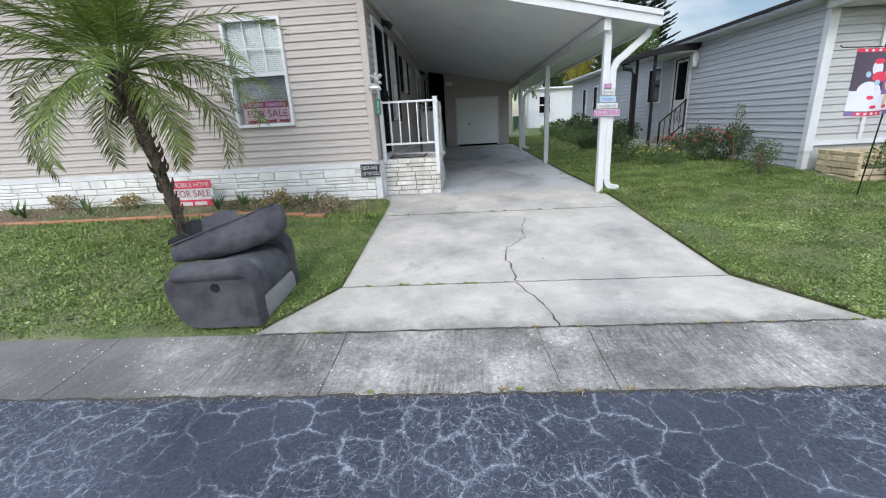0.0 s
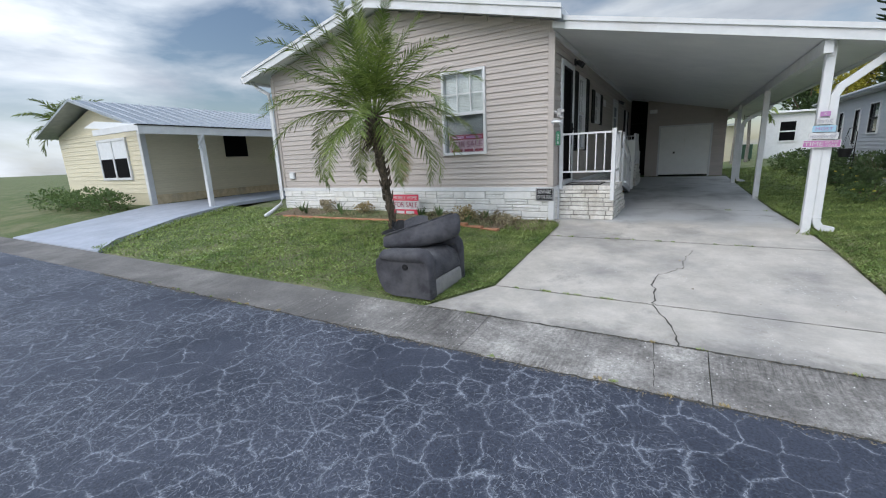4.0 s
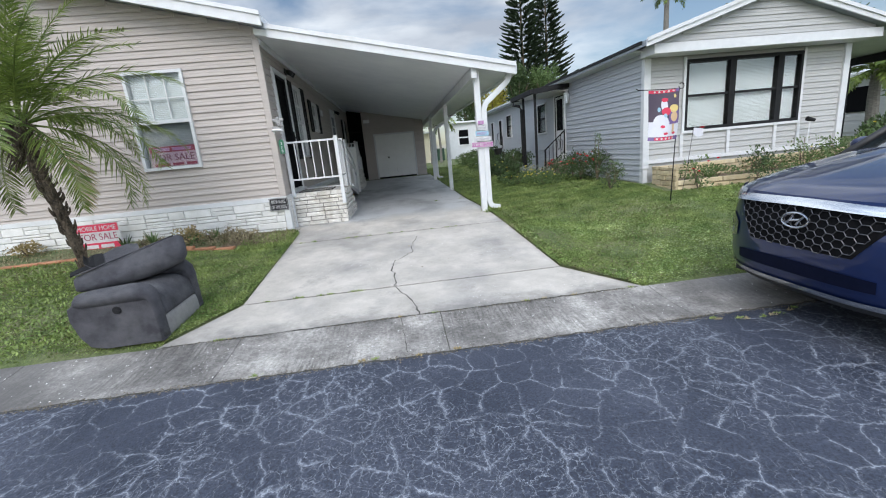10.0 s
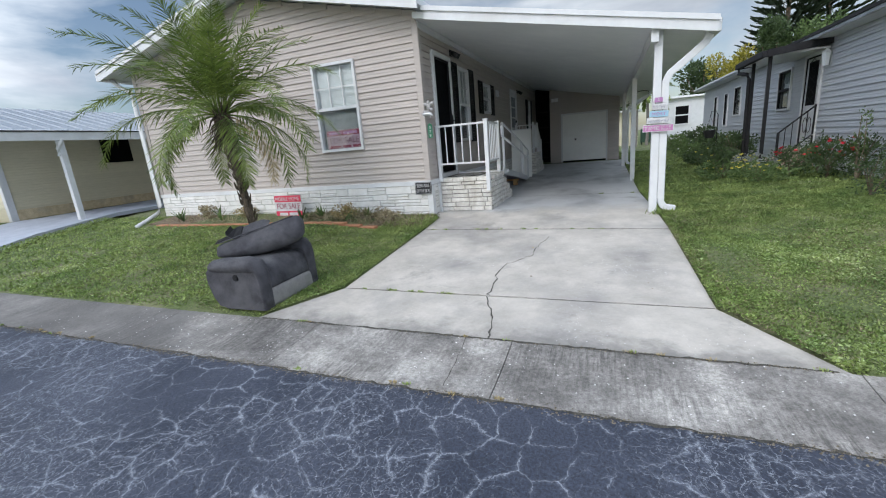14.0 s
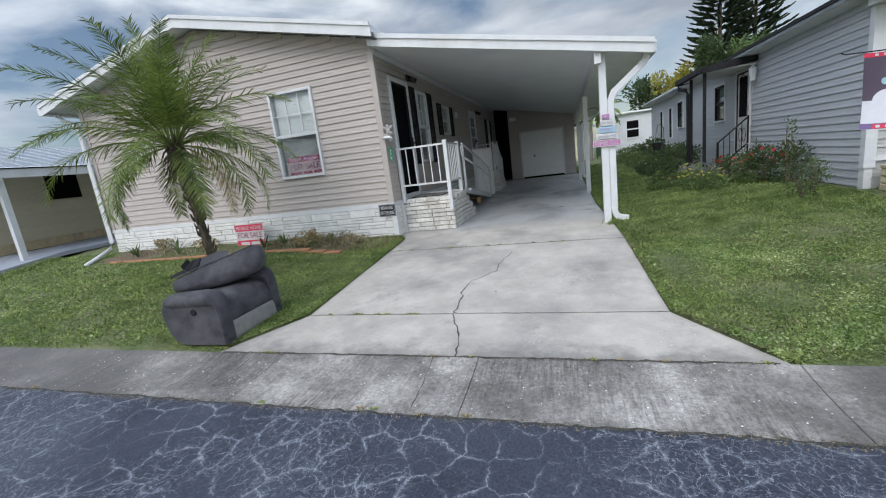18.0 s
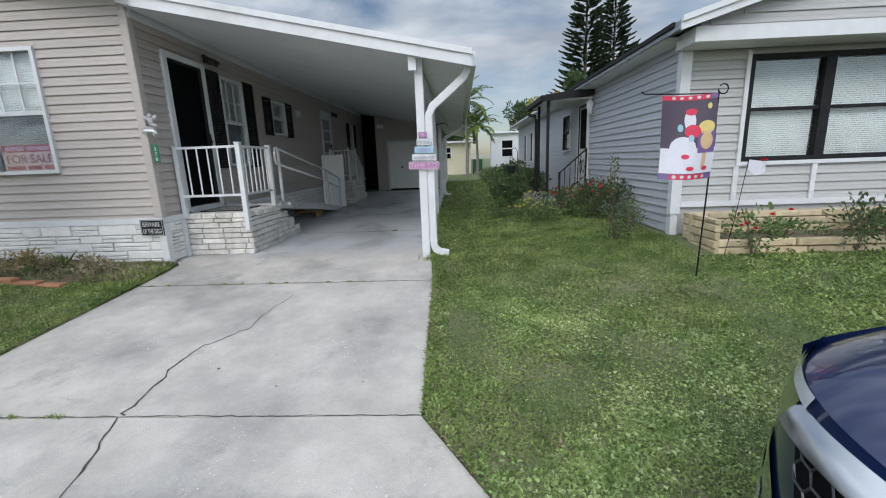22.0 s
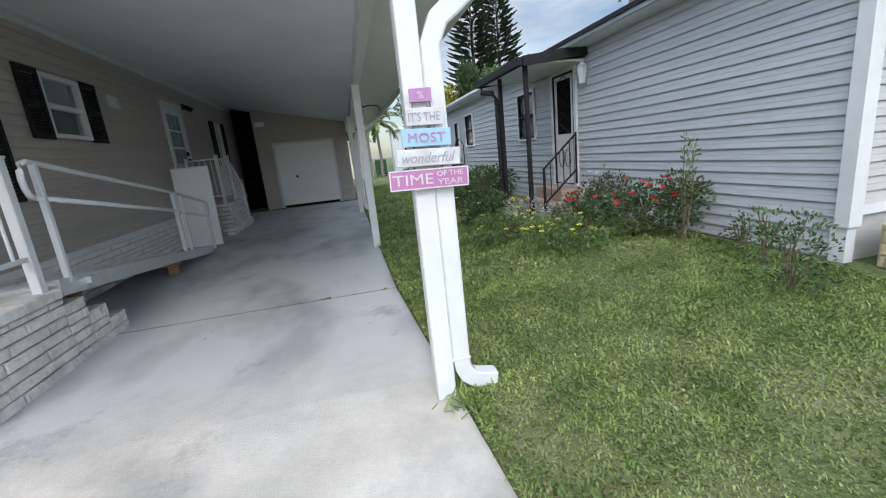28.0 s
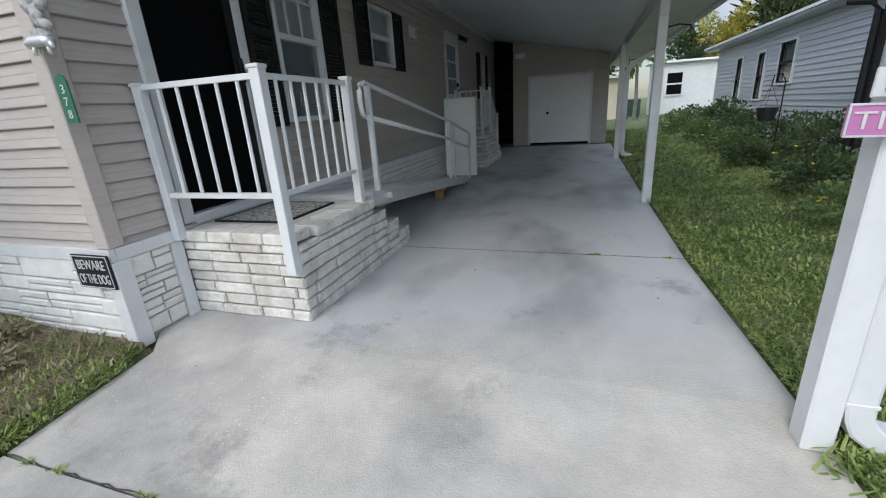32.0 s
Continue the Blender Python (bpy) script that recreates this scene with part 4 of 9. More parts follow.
# added near-black panel with rails, in place of the passage's own darkness
pas = tagged(thing("passage_dark_panel", (-0.97, 18.4, 0.45)), "added black panel standing in for the dark passage beside the garage", "screen", kind="structure")
part("panel", boxes((-1.29, -0.635, 18.4, 18.46, 0.4, 3.58)), M_DARK, pas)
for i in range(4):
    part("rail", boxes((-1.28, -0.76, 18.36, 18.395, 0.7 + i * 0.62, 0.74 + i * 0.62)), M_BLACK, pas)


# ---- the beige home's fittings ----
def stones(parent, axis, at, sign, u0, u1, z0, z1, heights, lengths, material, depth=0.03, seed=1, ragged=0.5, skip=None):
    """Ashlar veneer: each stone is an object of its own, slightly uneven."""
    rng = random.Random(seed)
    z = z0
    while z < z1 - 0.02:
        h = min(rng.uniform(*heights), z1 - z)
        if z1 - z - h < heights[0] * 0.6:
            h = z1 - z
        u = u0 - rng.uniform(0, lengths[0])
        while u < u1:
            ln = rng.uniform(*lengths)
            a, b_ = max(u, u0), min(u + ln, u1)
            u += ln
            if b_ - a < 0.03:
                continue
            zz0, zz1 = z + 0.005, z + h - 0.005
            d = depth * rng.uniform(0.75, 1.2)
            if rng.random() < ragged and h > 0.07:
                split = zz0 + (zz1 - zz0) * rng.uniform(0.38, 0.62)
                rows = [(zz0, split - 0.004), (split + 0.004, zz1)]
            else:
                rows = [(zz0, zz1)]
            for r0, r1 in rows:
                aa, bb = a + 0.005, b_ - 0.005
                if skip and skip(aa, bb, r0, r1):
                    continue
                j = [rng.uniform(-0.004, 0.004) for _ in range(8)]
                c = 0.008
                f0 = [(aa, 0.0, r0), (bb, 0.0, r0), (bb, 0.0, r1), (aa, 0.0, r1)]
                f1 = [(aa, d * 0.7, r0), (bb, d * 0.7, r0), (bb, d * 0.7, r1), (aa, d * 0.7, r1)]
                f2 = [(aa + c, d + j[0], r0 + c), (bb - c, d + j[1], r0 + c), (bb - c, d + j[2], r1 - c), (aa + c, d + j[3], r1 - c)]
                vs = [((p[0], at + sign * p[1], p[2]) if axis == "y" else (at + sign * p[1], p[0], p[2])) for p in f0 + f1 + f2]
                fs = []
                for o in (0, 4):
                    for k in range(4):
                        fs.append((o + k, o + (k + 1) % 4, o + 4 + (k + 1) % 4, o + 4 + k))
                fs.append((8, 9, 10, 11))
                if (axis == "x") == (sign < 0):
                    fs = [f[::-1] for f in fs]
                raw("stone", vs, fs, material, parent)
        z += h


skirt = tagged(thing("skirting", (-4.7, HY0, 0.4)), "white split-stone skirting below the siding", "skirting", kind="structure")
part("mortar_bed", boxes((HX0, HX1 - 0.02, HY0 - 0.012, HY0 - 0.001, 0.3, 0.923)), M_STONE_JOINT, skirt)
stones(skirt, "y", HY0 - 0.012, -1, HX0, HX1 - 0.04, 0.36, 0.923, (0.085, 0.125), (0.22, 0.62), M_STONE, 0.022, 3)
part("mortar_bed", boxes((HX1 + 0.001, HX1 + 0.008, HY0 + 0.05, HY1, 0.3, 0.923)), M_STONE_JOINT, skirt)
stones(skirt, "x", HX1 + 0.008, 1, HY0 + 0.052, 6.85, 0.40, 0.923, (0.085, 0.125), (0.16, 0.3), M_STONE, 0.02, 5)
stones(skirt, "x", HX1 + 0.008, 1, 8.3, 13.3, 0.42, 0.923, (0.055, 0.085), (0.22, 0.5), M_STONE, 0.022, 6, 0.0)

# front porch
PX0, PX1, PY0, PY1, PZ = HX1 + 0.04, -0.33, 6.94, 7.95, 0.985
porch = tagged(thing("porch_steps", (-0.8, 7.4, 0.4)), "white split-brick porch with steps down the far side", "steps")
core = [(PX0, PX1 - 0.03, PY0 + 0.03, PY1 - 0.03, 0.36, PZ - 0.075)]
TREADS = [(PY1, 0.84), (PY1 + 0.24, 0.70), (PY1 + 0.48, 0.555)]
for y, z in TREADS:
    core.append((PX0, PX1 - 0.03, y - 0.03, y + 0.21, 0.36, z - 0.01))
part("core", boxes(*core), M_MORTAR, porch)
M_STEPSTONE = mat("split_brick", (0.52, 0.49, 0.44), (0.74, 0.72, 0.68), 9, 0.85, 0.7, 34, rand=0.10, stain=(0.36, 0.32, 0.26), stain_scale=3.5, stain_at=0.66)
stones(porch, "y", PY0 + 0.03, -1, PX0 - 0.02, PX1, 0.385, PZ - 0.075, (0.074, 0.082), (0.22, 0.36), M_STEPSTONE, 0.03, 11, 0.0)
stones(porch, "x", PX1 - 0.03, 1, PY0, PY1, 0.385, PZ - 0.075, (0.074, 0.082), (0.22, 0.36), M_STEPSTONE, 0.03, 12, 0.0)
for k, (y, z) in enumerate(TREADS):
    stones(porch, "x", PX1 - 0.03, 1, y, y + 0.24, 0.385, z, (0.072, 0.082), (0.2, 0.3), M_STEPSTONE, 0.03, 20 + k, 0.0)
    stones(porch, "y", y + 0.21, 1, PX0, PX1, z - 0.14 if k < 2 else 0.39, z, (0.065, 0.08), (0.2, 0.36), M_STEPSTONE, 0.03, 30 + k, 0.0)
cap_rng = random.Random(4)
x = PX0
while x < PX1 - 0.05:
    w = cap_rng.uniform(0.2, 0.3)
    x1 = min(x + w, PX1 + 0.012)
    part("cap_stone", boxes((x + 0.003, x1 - 0.003, PY0 - 0.012, PY0 + 0.2, PZ - 0.072, PZ), bevel=0.008), M_STEPSTONE, porch)
    x = x1
y = PY0 + 0.203
while y < PY1 - 0.05:
    y1 = min(y + cap_rng.uniform(0.2, 0.3), PY1 + 0.01)
    part("cap_stone", boxes((PX1 - 0.2, PX1 + 0.012, y + 0.003, y1 - 0.003, PZ - 0.072, PZ), bevel=0.008), M_STEPSTONE, porch)
    y = y1
part("landing", boxes((PX0, PX1 - 0.203, PY0 + 0.203, PY1, PZ - 0.07, PZ - 0.004)), M_CONCRETE, porch)
for y, z in TREADS:
    part("tread", boxes((PX0, PX1 - 0.005, y - 0.005, y + 0.245, z - 0.012, z + 0.012), bevel=0.005), M_STEPSTONE, porch)


def square_post(x, y, z0, z1, w, material, parent, nm="post"):
    bm = boxes((x - w / 2, x + w / 2, y - w / 2, y + w / 2, z0, z1), bevel=0.004)
    box(bm, x - w / 2 - 0.006, x + w / 2 + 0.006, y - w / 2 - 0.006, y + w / 2 + 0.006, z1 - 0.014, z1 + 0.006, bevel=0.003)
    return part(nm, bm, material, parent)


rail = tagged(thing("porch_railing", (-0.4, 6.95, 0.98)), "white aluminium porch railing with thin balusters", "railing")
RP = [(-1.235, PY0 - 0.035), (-0.36, PY0 - 0.035), (-0.40, 7.88)]
square_post(RP[0][0], RP[0][1], 0.935, 1.905, 0.06, M_WHITE, rail)
square_post(RP[1][0], RP[1][1], 0.74, 1.935, 0.065, M_WHITE, rail)
square_post(RP[2][0], RP[2][1], 0.90, 1.925, 0.065, M_WHITE, rail)
for (xa, ya, za, zb), (xb, yb, zc, zd), nb in (((RP[0][0], RP[0][1], 1.885, 1.235), (RP[1][0], RP[1][1], 1.885, 1.235), 5),
                                            ((RP[1][0], RP[1][1], 1.885, 1.235), (RP[2][0], RP[2][1], 1.885, 1.235), 6)):
    for z0, z1 in ((za, zc), (zb, zd)):
        bm = bmesh.new()
        tube(bm, [(xa, ya, z0), (xb, yb, z1)], 0.022, 4, square=True)
        part("rail", bm, M_WHITE, rail)
    for i in range(1, nb + 1):
        t = i / (nb + 1)
        xx, yy = xa + (xb - xa) * t, ya + (yb - ya) * t
        bm = bmesh.new()
        tube(bm, [(xx, yy, zb + (zd - zb) * t), (xx, yy, za + (zc - za) * t)], 0.0115, 6)
        part("baluster", bm, M_WHITE, rail)

mat_ob = tagged(thing("door_mat", (-0.95, 7.45, PZ)), "black and white patterned door mat on the porch", "mat")
M_MATW = mat("mat_weave", (0.02, 0.02, 0.02), (0.6, 0.58, 0.55), 40, 0.95, 0.3, 90)
part("mat", boxes((-1.2, -0.62, 7.2, 7.8, PZ - 0.003, PZ + 0.008), bevel=0.003), M_MATW, mat_ob)
part("binding", boxes((-1.215, -0.605, 7.185, 7.2, PZ - 0.003, PZ + 0.01), (-1.215, -0.605, 7.8, 7.815, PZ - 0.003, PZ + 0.01), (-0.62, -0.605, 7.2, 7.8, PZ - 0.003, PZ + 0.01), (-1.215, -1.2, 7.2, 7.8, PZ - 0.003, PZ + 0.01)), M_BLACK, mat_ob)

# aluminium wheelchair ramp beside the wall
ramp = tagged(thing("ramp", (-0.9, 9.5, 0.4)), "aluminium wheelchair ramp with white tube handrails", "ramp")


def ramp_x(y):
    """The open side of the ramp, which runs slightly towards the wall."""
    return -0.36 - 0.063 * (y - 8.05)


def ramp_deck(y0, z0, y1, z1, nm):
    bm = bmesh.new()
    loft(bm, [[(-1.24, y, z - 0.03), (ramp_x(y), y, z - 0.03), (ramp_x(y), y, z + 0.005), (-1.24, y, z + 0.005)] for y, z in ((y0, z0), (y1, z1))])
    loft(bm, [[(-1.26, y, z - 0.08), (-1.235, y, z - 0.08), (-1.235, y, z + 0.045), (-1.26, y, z + 0.045)] for y, z in ((y0, z0), (y1, z1))])
    loft(bm, [[(ramp_x(y), y, z - 0.08), (ramp_x(y) + 0.03, y, z - 0.08), (ramp_x(y) + 0.03, y, z + 0.045), (ramp_x(y), y, z + 0.045)] for y, z in ((y0, z0), (y1, z1))])
    n = int((y1 - y0) / 0.09)
    for k in range(n):
        y = y0 + (y1 - y0) * (k + 0.5) / n
        z = z0 + (z1 - z0) * (k + 0.5) / n
        box(bm, -1.23, ramp_x(y) - 0.005, y - 0.008, y + 0.008, z + 0.005, z + 0.012)
    bmesh.ops.recalc_face_normals(bm, faces=bm.faces[:])
    part(nm, bm, M_ALU, ramp, "grey ribbed aluminium deck")


ramp_deck(7.97, 1.0, 10.72, 0.66, "deck")
ramp_deck(10.73, 0.655, 12.1, 0.47, "lower_deck")


def hand_loop(y0, z0, y1, z1, b0, b1):
    """Upper handrail that curls down into the lower one, with a post at each end."""
    zl0, zl1 = z0 - 0.25, z1 - 0.25
    bm = bmesh.new()
    pts = [(y0, zl0)]
    for k in range(1, 6):
        a = -math.pi / 2 - math.pi * k / 6
        pts.append((y0 + 0.06 * math.cos(a), (z0 + zl0) / 2 + 0.125 * -math.sin(a) * -1))
    pts += [(y0 + 0.04, z0), (y1 - 0.08, z1)]
    for k in range(1, 7):
        a = math.pi / 2 - math.pi * k / 6
        pts.append((y1 - 0.08 + 0.11 * math.cos(a), (z1 + zl1) / 2 + 0.125 * math.sin(a)))
    pts.append((y0 + 0.01, zl0))
    tube(bm, [(ramp_x(y) + 0.012, y, z) for y, z in pts], 0.021, 8)
    part("handrail", bm, M_WHITE, ramp, smooth=True)
    for y, zb, zt in ((y0 + 0.10, b0, z0), (y1 - 0.10, b1, z1)):
        x = ramp_x(y) + 0.012
        part("post", boxes((x - 0.021, x + 0.021, y - 0.021, y + 0.021, zb - 0.06, zt), bevel=0.004), M_WHITE, ramp)


hand_loop(8.02, 1.89, 10.92, 1.50, 0.98, 0.66)
hand_loop(11.0, 1.46, 12.4, 1.24, 0.62, 0.47)
part("bracket", boxes((-0.338, -0.328, 8.0, 8.32, 0.93, 0.99), (-0.33, -0.29, 8.26, 8.32, 0.935, 0.985)), M_ALU, ramp)
for y, z in ((9.35, 0.75), (10.66, 0.575)):
    blk = tagged(thing("wood_block", (-0.75, y, 0.41)), "stacked raw lumber blocks propping the ramp", "wood block", group="ramp props")
    xb = -0.72 if y > 10 else -1.15
    part("block", boxes((xb, xb + 0.10, y - 0.05, y + 0.05, 0.409, z - 0.05), bevel=0.004), M_WOOD, blk)
    part("block", boxes((-1.2, xb + 0.14, y - 0.05, y + 0.05, z - 0.048, z), bevel=0.004), M_WOOD, blk)

board = tagged(thing("panel_board", (-0.85, 12.66, 0.43)), "white board standing upright across the ramp's lower end", "board")
bm = bmesh.new()
loft(bm, [[(x, 12.62, 0.44), (x, 12.65, 0.44), (x, 12.73, 1.83), (x, 12.70, 1.83)] for x in (-1.16, -0.56)])
bmesh.ops.recalc_face_normals(bm, faces=bm.faces[:])
part("panel", bm, M_PANEL, board)
part("edge_strip", boxes((-1.165, -0.555, 12.695, 12.735, 1.832, 1.85)), M_WHITE, board)

# second porch at the rear door
porch2 = tagged(thing("porch_steps", (-0.9, 14.4, 0.43)), "white split-brick rear porch with steps and railing", "steps")
p2core = [(PX0, -0.60, 13.64, 14.6, 0.38, 1.05)]
for k, z in enumerate((0.92, 0.78, 0.62)):
    p2core.append((PX0, -0.60, 14.6 + 0.26 * k - 0.03, 14.6 + 0.26 * k + 0.23, 0.38, z))
part("core", boxes(*p2core), M_MORTAR, porch2)
stones(porch2, "y", 13.64, -1, PX0, -0.57, 0.43, 1.07, (0.078, 0.09), (0.24, 0.4), M_STEPSTONE, 0.03, 41, 0.0)
stones(porch2, "x", -0.60, 1, 13.61, 14.6, 0.43, 1.07, (0.078, 0.09), (0.24, 0.4), M_STEPSTONE, 0.03, 42, 0.0)
for k, z in enumerate((0.92, 0.78, 0.62)):
    stones(porch2, "x", -0.60, 1, 14.6 + 0.26 * k, 14.86 + 0.26 * k, 0.43, z, (0.078, 0.09), (0.2, 0.3), M_STEPSTONE, 0.03, 50 + k, 0.0)
part("landing", boxes((PX0, -0.565, 13.6, 14.62, 1.052, 1.10), bevel=0.006), M_STEPSTONE, porch2)
rail2 = tagged(thing("porch_railing", (-0.65, 13.7, 1.1)), "white aluminium railing on the rear porch", "railing")
for px, py, za, zb in ((-1.20, 13.68, 1.1, 2.02), (-0.66, 13.68, 0.95, 2.05), (-0.66, 14.5, 1.0, 2.05), (-0.66, 15.3, 0.5, 1.5)):
    square_post(px, py, za, zb, 0.06, M_WHITE, rail2)
for a, b_, za, zb, zc, zd, nb in (((-1.20, 13.68), (-0.66, 13.68), 1.98, 1.98, 1.25, 1.25, 4), ((-0.66, 13.68), (-0.66, 14.5), 1.98, 1.98, 1.25, 1.25, 6), ((-0.66, 14.5), (-0.66, 15.3), 1.98, 1.42, 1.25, 0.75, 5)):
    for z0, z1 in ((za, zb), (zc, zd)):
        bm = bmesh.new()
        tube(bm, [(*a, z0), (*b_, z1)], 0.02, 4, square=True)
        part("rail", bm, M_WHITE, rail2)
    for i in range(1, nb + 1):
        t = i / (nb + 1)
        xx, yy = a[0] + (b_[0] - a[0]) * t, a[1] + (b_[1] - a[1]) * t
        bm = bmesh.new()
        tube(bm, [(xx, yy, zc + (zd - zc) * t), (xx, yy, za + (zb - za) * t)], 0.010, 5)
        part("baluster", bm, M_WHITE, rail2)

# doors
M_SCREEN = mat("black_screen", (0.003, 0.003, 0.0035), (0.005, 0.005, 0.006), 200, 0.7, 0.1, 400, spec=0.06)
door1 = tagged(thing("door_1", (HX1, 7.52, 1.06)), "open front doorway with white frame and black screen door", "door", kind="structure")
part("frame", boxes((HX1 - 0.1, HX1 + 0.05, 6.98, 7.065, 1.02, 3.16), (HX1 - 0.1, HX1 + 0.05, 7.835, 7.905, 1.02, 3.16), (HX1 - 0.1, HX1 + 0.05, 7.065, 7.835, 3.085, 3.16), (HX1 - 0.1, HX1 + 0.055, 7.065, 7.835, 1.0, 1.065)), M_WHITE, door1)
part("screen_stile", boxes((HX1 + 0.0, HX1 + 0.03, 7.78, 7.832, 1.07, 3.08), (HX1 + 0.0, HX1 + 0.03, 7.068, 7.09, 1.07, 3.08), (HX1 + 0.0, HX1 + 0.03, 7.09, 7.78, 3.05, 3.08)), M_BLACK, door1)
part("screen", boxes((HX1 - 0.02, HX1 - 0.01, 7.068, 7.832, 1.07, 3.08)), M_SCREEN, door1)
hm = boxes((HX1 + 0.03, HX1 + 0.055, 7.79, 7.825, 1.95, 2.13), bevel=0.006)
box(hm, HX1 + 0.05, HX1 + 0.08, 7.78, 7.82, 2.0, 2.03, bevel=0.006)
part("door_handle", hm, M_BLACK, door1, "black lever handle")
door2 = tagged(thing("door_2", (HX1, 13.77, 1.12)), "closed white rear door with glazed lites", "door", kind="structure")
part("frame", boxes((HX1 - 0.1, HX1 + 0.045, 13.29, 13.36, 1.1, 3.09), (HX1 - 0.1, HX1 + 0.045, 14.17, 14.24, 1.1, 3.09), (HX1 - 0.1, HX1 + 0.045, 13.36, 14.17, 3.02, 3.09)), M_WHITE, door2)
part("leaf", boxes((HX1 - 0.03, HX1 + 0.012, 13.36, 14.17, 1.12, 3.02)), M_WHITE, door2)
for i in range(3):
    for j in range(3):
        part("lite", boxes((HX1 + 0.012, HX1 + 0.018, 13.48 + i * 0.2, 13.65 + i * 0.2, 1.95 + j * 0.32, 2.23 + j * 0.32)), M_BLIND_DIM, door2)
part("door_knob", boxes((HX1 + 0.012, HX1 + 0.07, 14.07, 14.13, 1.98, 2.04), (HX1 + 0.012, HX1 + 0.05, 14.07, 14.13, 2.1, 2.18), bevel=0.01), M_BLACK, door2)

# shutters
def shutter(y0, y1, z0, z1):
    s = tagged(thing("shutter", (HX1 + 0.02, (y0 + y1) / 2, z0)), "black louvred window shutter on the beige siding", "shutter", group="window shutters")
    x0, x1 = HX1 + 0.022, HX1 + 0.05
    part("frame", boxes((x0, x1, y0, y0 + 0.045, z0, z1), (x0, x1, y1 - 0.045, y1, z0, z1), (x0, x1, y0 + 0.045, y1 - 0.045, z0, z0 + 0.06), (x0, x1, y0 + 0.045, y1 - 0.045, z1 - 0.06, z1), (x0, x1, y0 + 0.045, y1 - 0.045, (z0 + z1) / 2 - 0.03, (z0 + z1) / 2 + 0.03)), M_BLACK, s)
    bm = bmesh.new()
    z = z0 + 0.06
    while z < z1 - 0.07:
        loft(bm, [[(x0, y, z), (x1 - 0.006, y, z), (x0 + 0.006, y, z + 0.03), (x0, y, z + 0.03)] for y in (y0 + 0.045, y1 - 0.045)])
        z += 0.034
    part("louvres", bm, M_BLACK, s)


for y0, y1, z0, z1 in ((7.94, 8.27, 1.60, 3.11), (9.03, 9.39, 1.60, 3.11), (9.79, 10.12, 2.23, 2.97), (10.85, 11.19, 2.23, 2.97), (15.97, 16.29, 1.88, 2.97), (16.86, 17.19, 1.88, 2.97)):
    shutter(y0, y1, z0, z1)

vent = tagged(thing("wall_vent", (HX1 + 0.02, 11.79, 2.74)), "white square louvred wall vent", "vent")
part("frame", boxes((HX1 + 0.02, HX1 + 0.04, 11.46, 11.49, 2.74, 2.90), (HX1 + 0.02, HX1 + 0.04, 11.75, 11.78, 2.74, 2.90), (HX1 + 0.02, HX1 + 0.04, 11.49, 11.75, 2.74, 2.77), (HX1 + 0.02, HX1 + 0.04, 11.49, 11.75, 2.87, 2.90)), M_WHITE, vent)
for i in range(4):
    part("slat", boxes((HX1 + 0.02, HX1 + 0.032, 11.49, 11.75, 2.772 + i * 0.027, 2.791 + i * 0.027)), M_CEIL, vent)


def wall_lamp(y, z):
    s = tagged(thing("wall_lamp", (HX1 + 0.02, y, z)), "small dark twin floodlight under the carport eave", "lamp", group="carport lamps")
    bm = boxes((HX1 + 0.02, HX1 + 0.05, y - 0.06, y + 0.06, z - 0.06, z + 0.06), bevel=0.01)
    part("base", bm, M_PLASTIC, s)
    for d in (-0.07, 0.07):
        bm = bmesh.new()
        tube(bm, [(HX1 + 0.05, y + d * 0.5, z), (HX1 + 0.10, y + d, z - 0.02), (HX1 + 0.17, y + d * 1.4, z - 0.07)], 0.035, 10, 0.05)
        part("lamp_head", bm, M_PLASTIC, s, smooth=True)


wall_lamp(8.0, 3.26)
wall_lamp(14.42, 3.10)

# garage door
gd = tagged(thing("door_3", (0.68, GY, 0.45)), "closed white panelled garage door with white frame", "door", kind="structure")
part("frame", boxes((-0.20, -0.14, GY - 0.04, GY + 0.1, 0.45, 2.40), (1.49, 1.55, GY - 0.04, GY + 0.1, 0.45, 2.40), (-0.14, 1.49, GY - 0.04, GY + 0.1, 2.34, 2.40)), M_WHITE, gd)
for i in range(4):
    w = 1.63 / 4
    part("leaf", boxes((-0.14 + i * w + 0.0008, -0.14 + (i + 1) * w - 0.0008, GY + 0.02, GY + 0.06, 0.56, 2.34), bevel=0.002), M_PANEL, gd)
# solid black strip painted in for the shade below the leaves
part("gap_shade_strip", boxes((-0.14, 1.49, GY + 0.03, GY + 0.07, 0.47, 0.555)), M_DARK, gd)
part("door_handle", boxes((0.32, 0.38, GY - 0.005, GY + 0.02, 1.35, 1.42), bevel=0.008), M_BLACK, gd)
gv = tagged(thing("wall_vent", (-0.45, GY, 2.75)), "pale double vent high on the garage wall", "vent")
part("frame", boxes((-0.56, -0.30, GY - 0.03, GY - 0.001, 2.88, 3.02), bevel=0.004), M_CEIL, gv)
for i in range(2):
    part("slat", boxes((-0.54 + i * 0.12, -0.44 + i * 0.12, GY - 0.036, GY - 0.03, 2.9, 3.0)), M_PANEL, gv)
part("base_plate", boxes((-0.63, -0.2, GY - 0.02, GY - 0.001, 0.47, 0.50)), M_WHITE, gd)


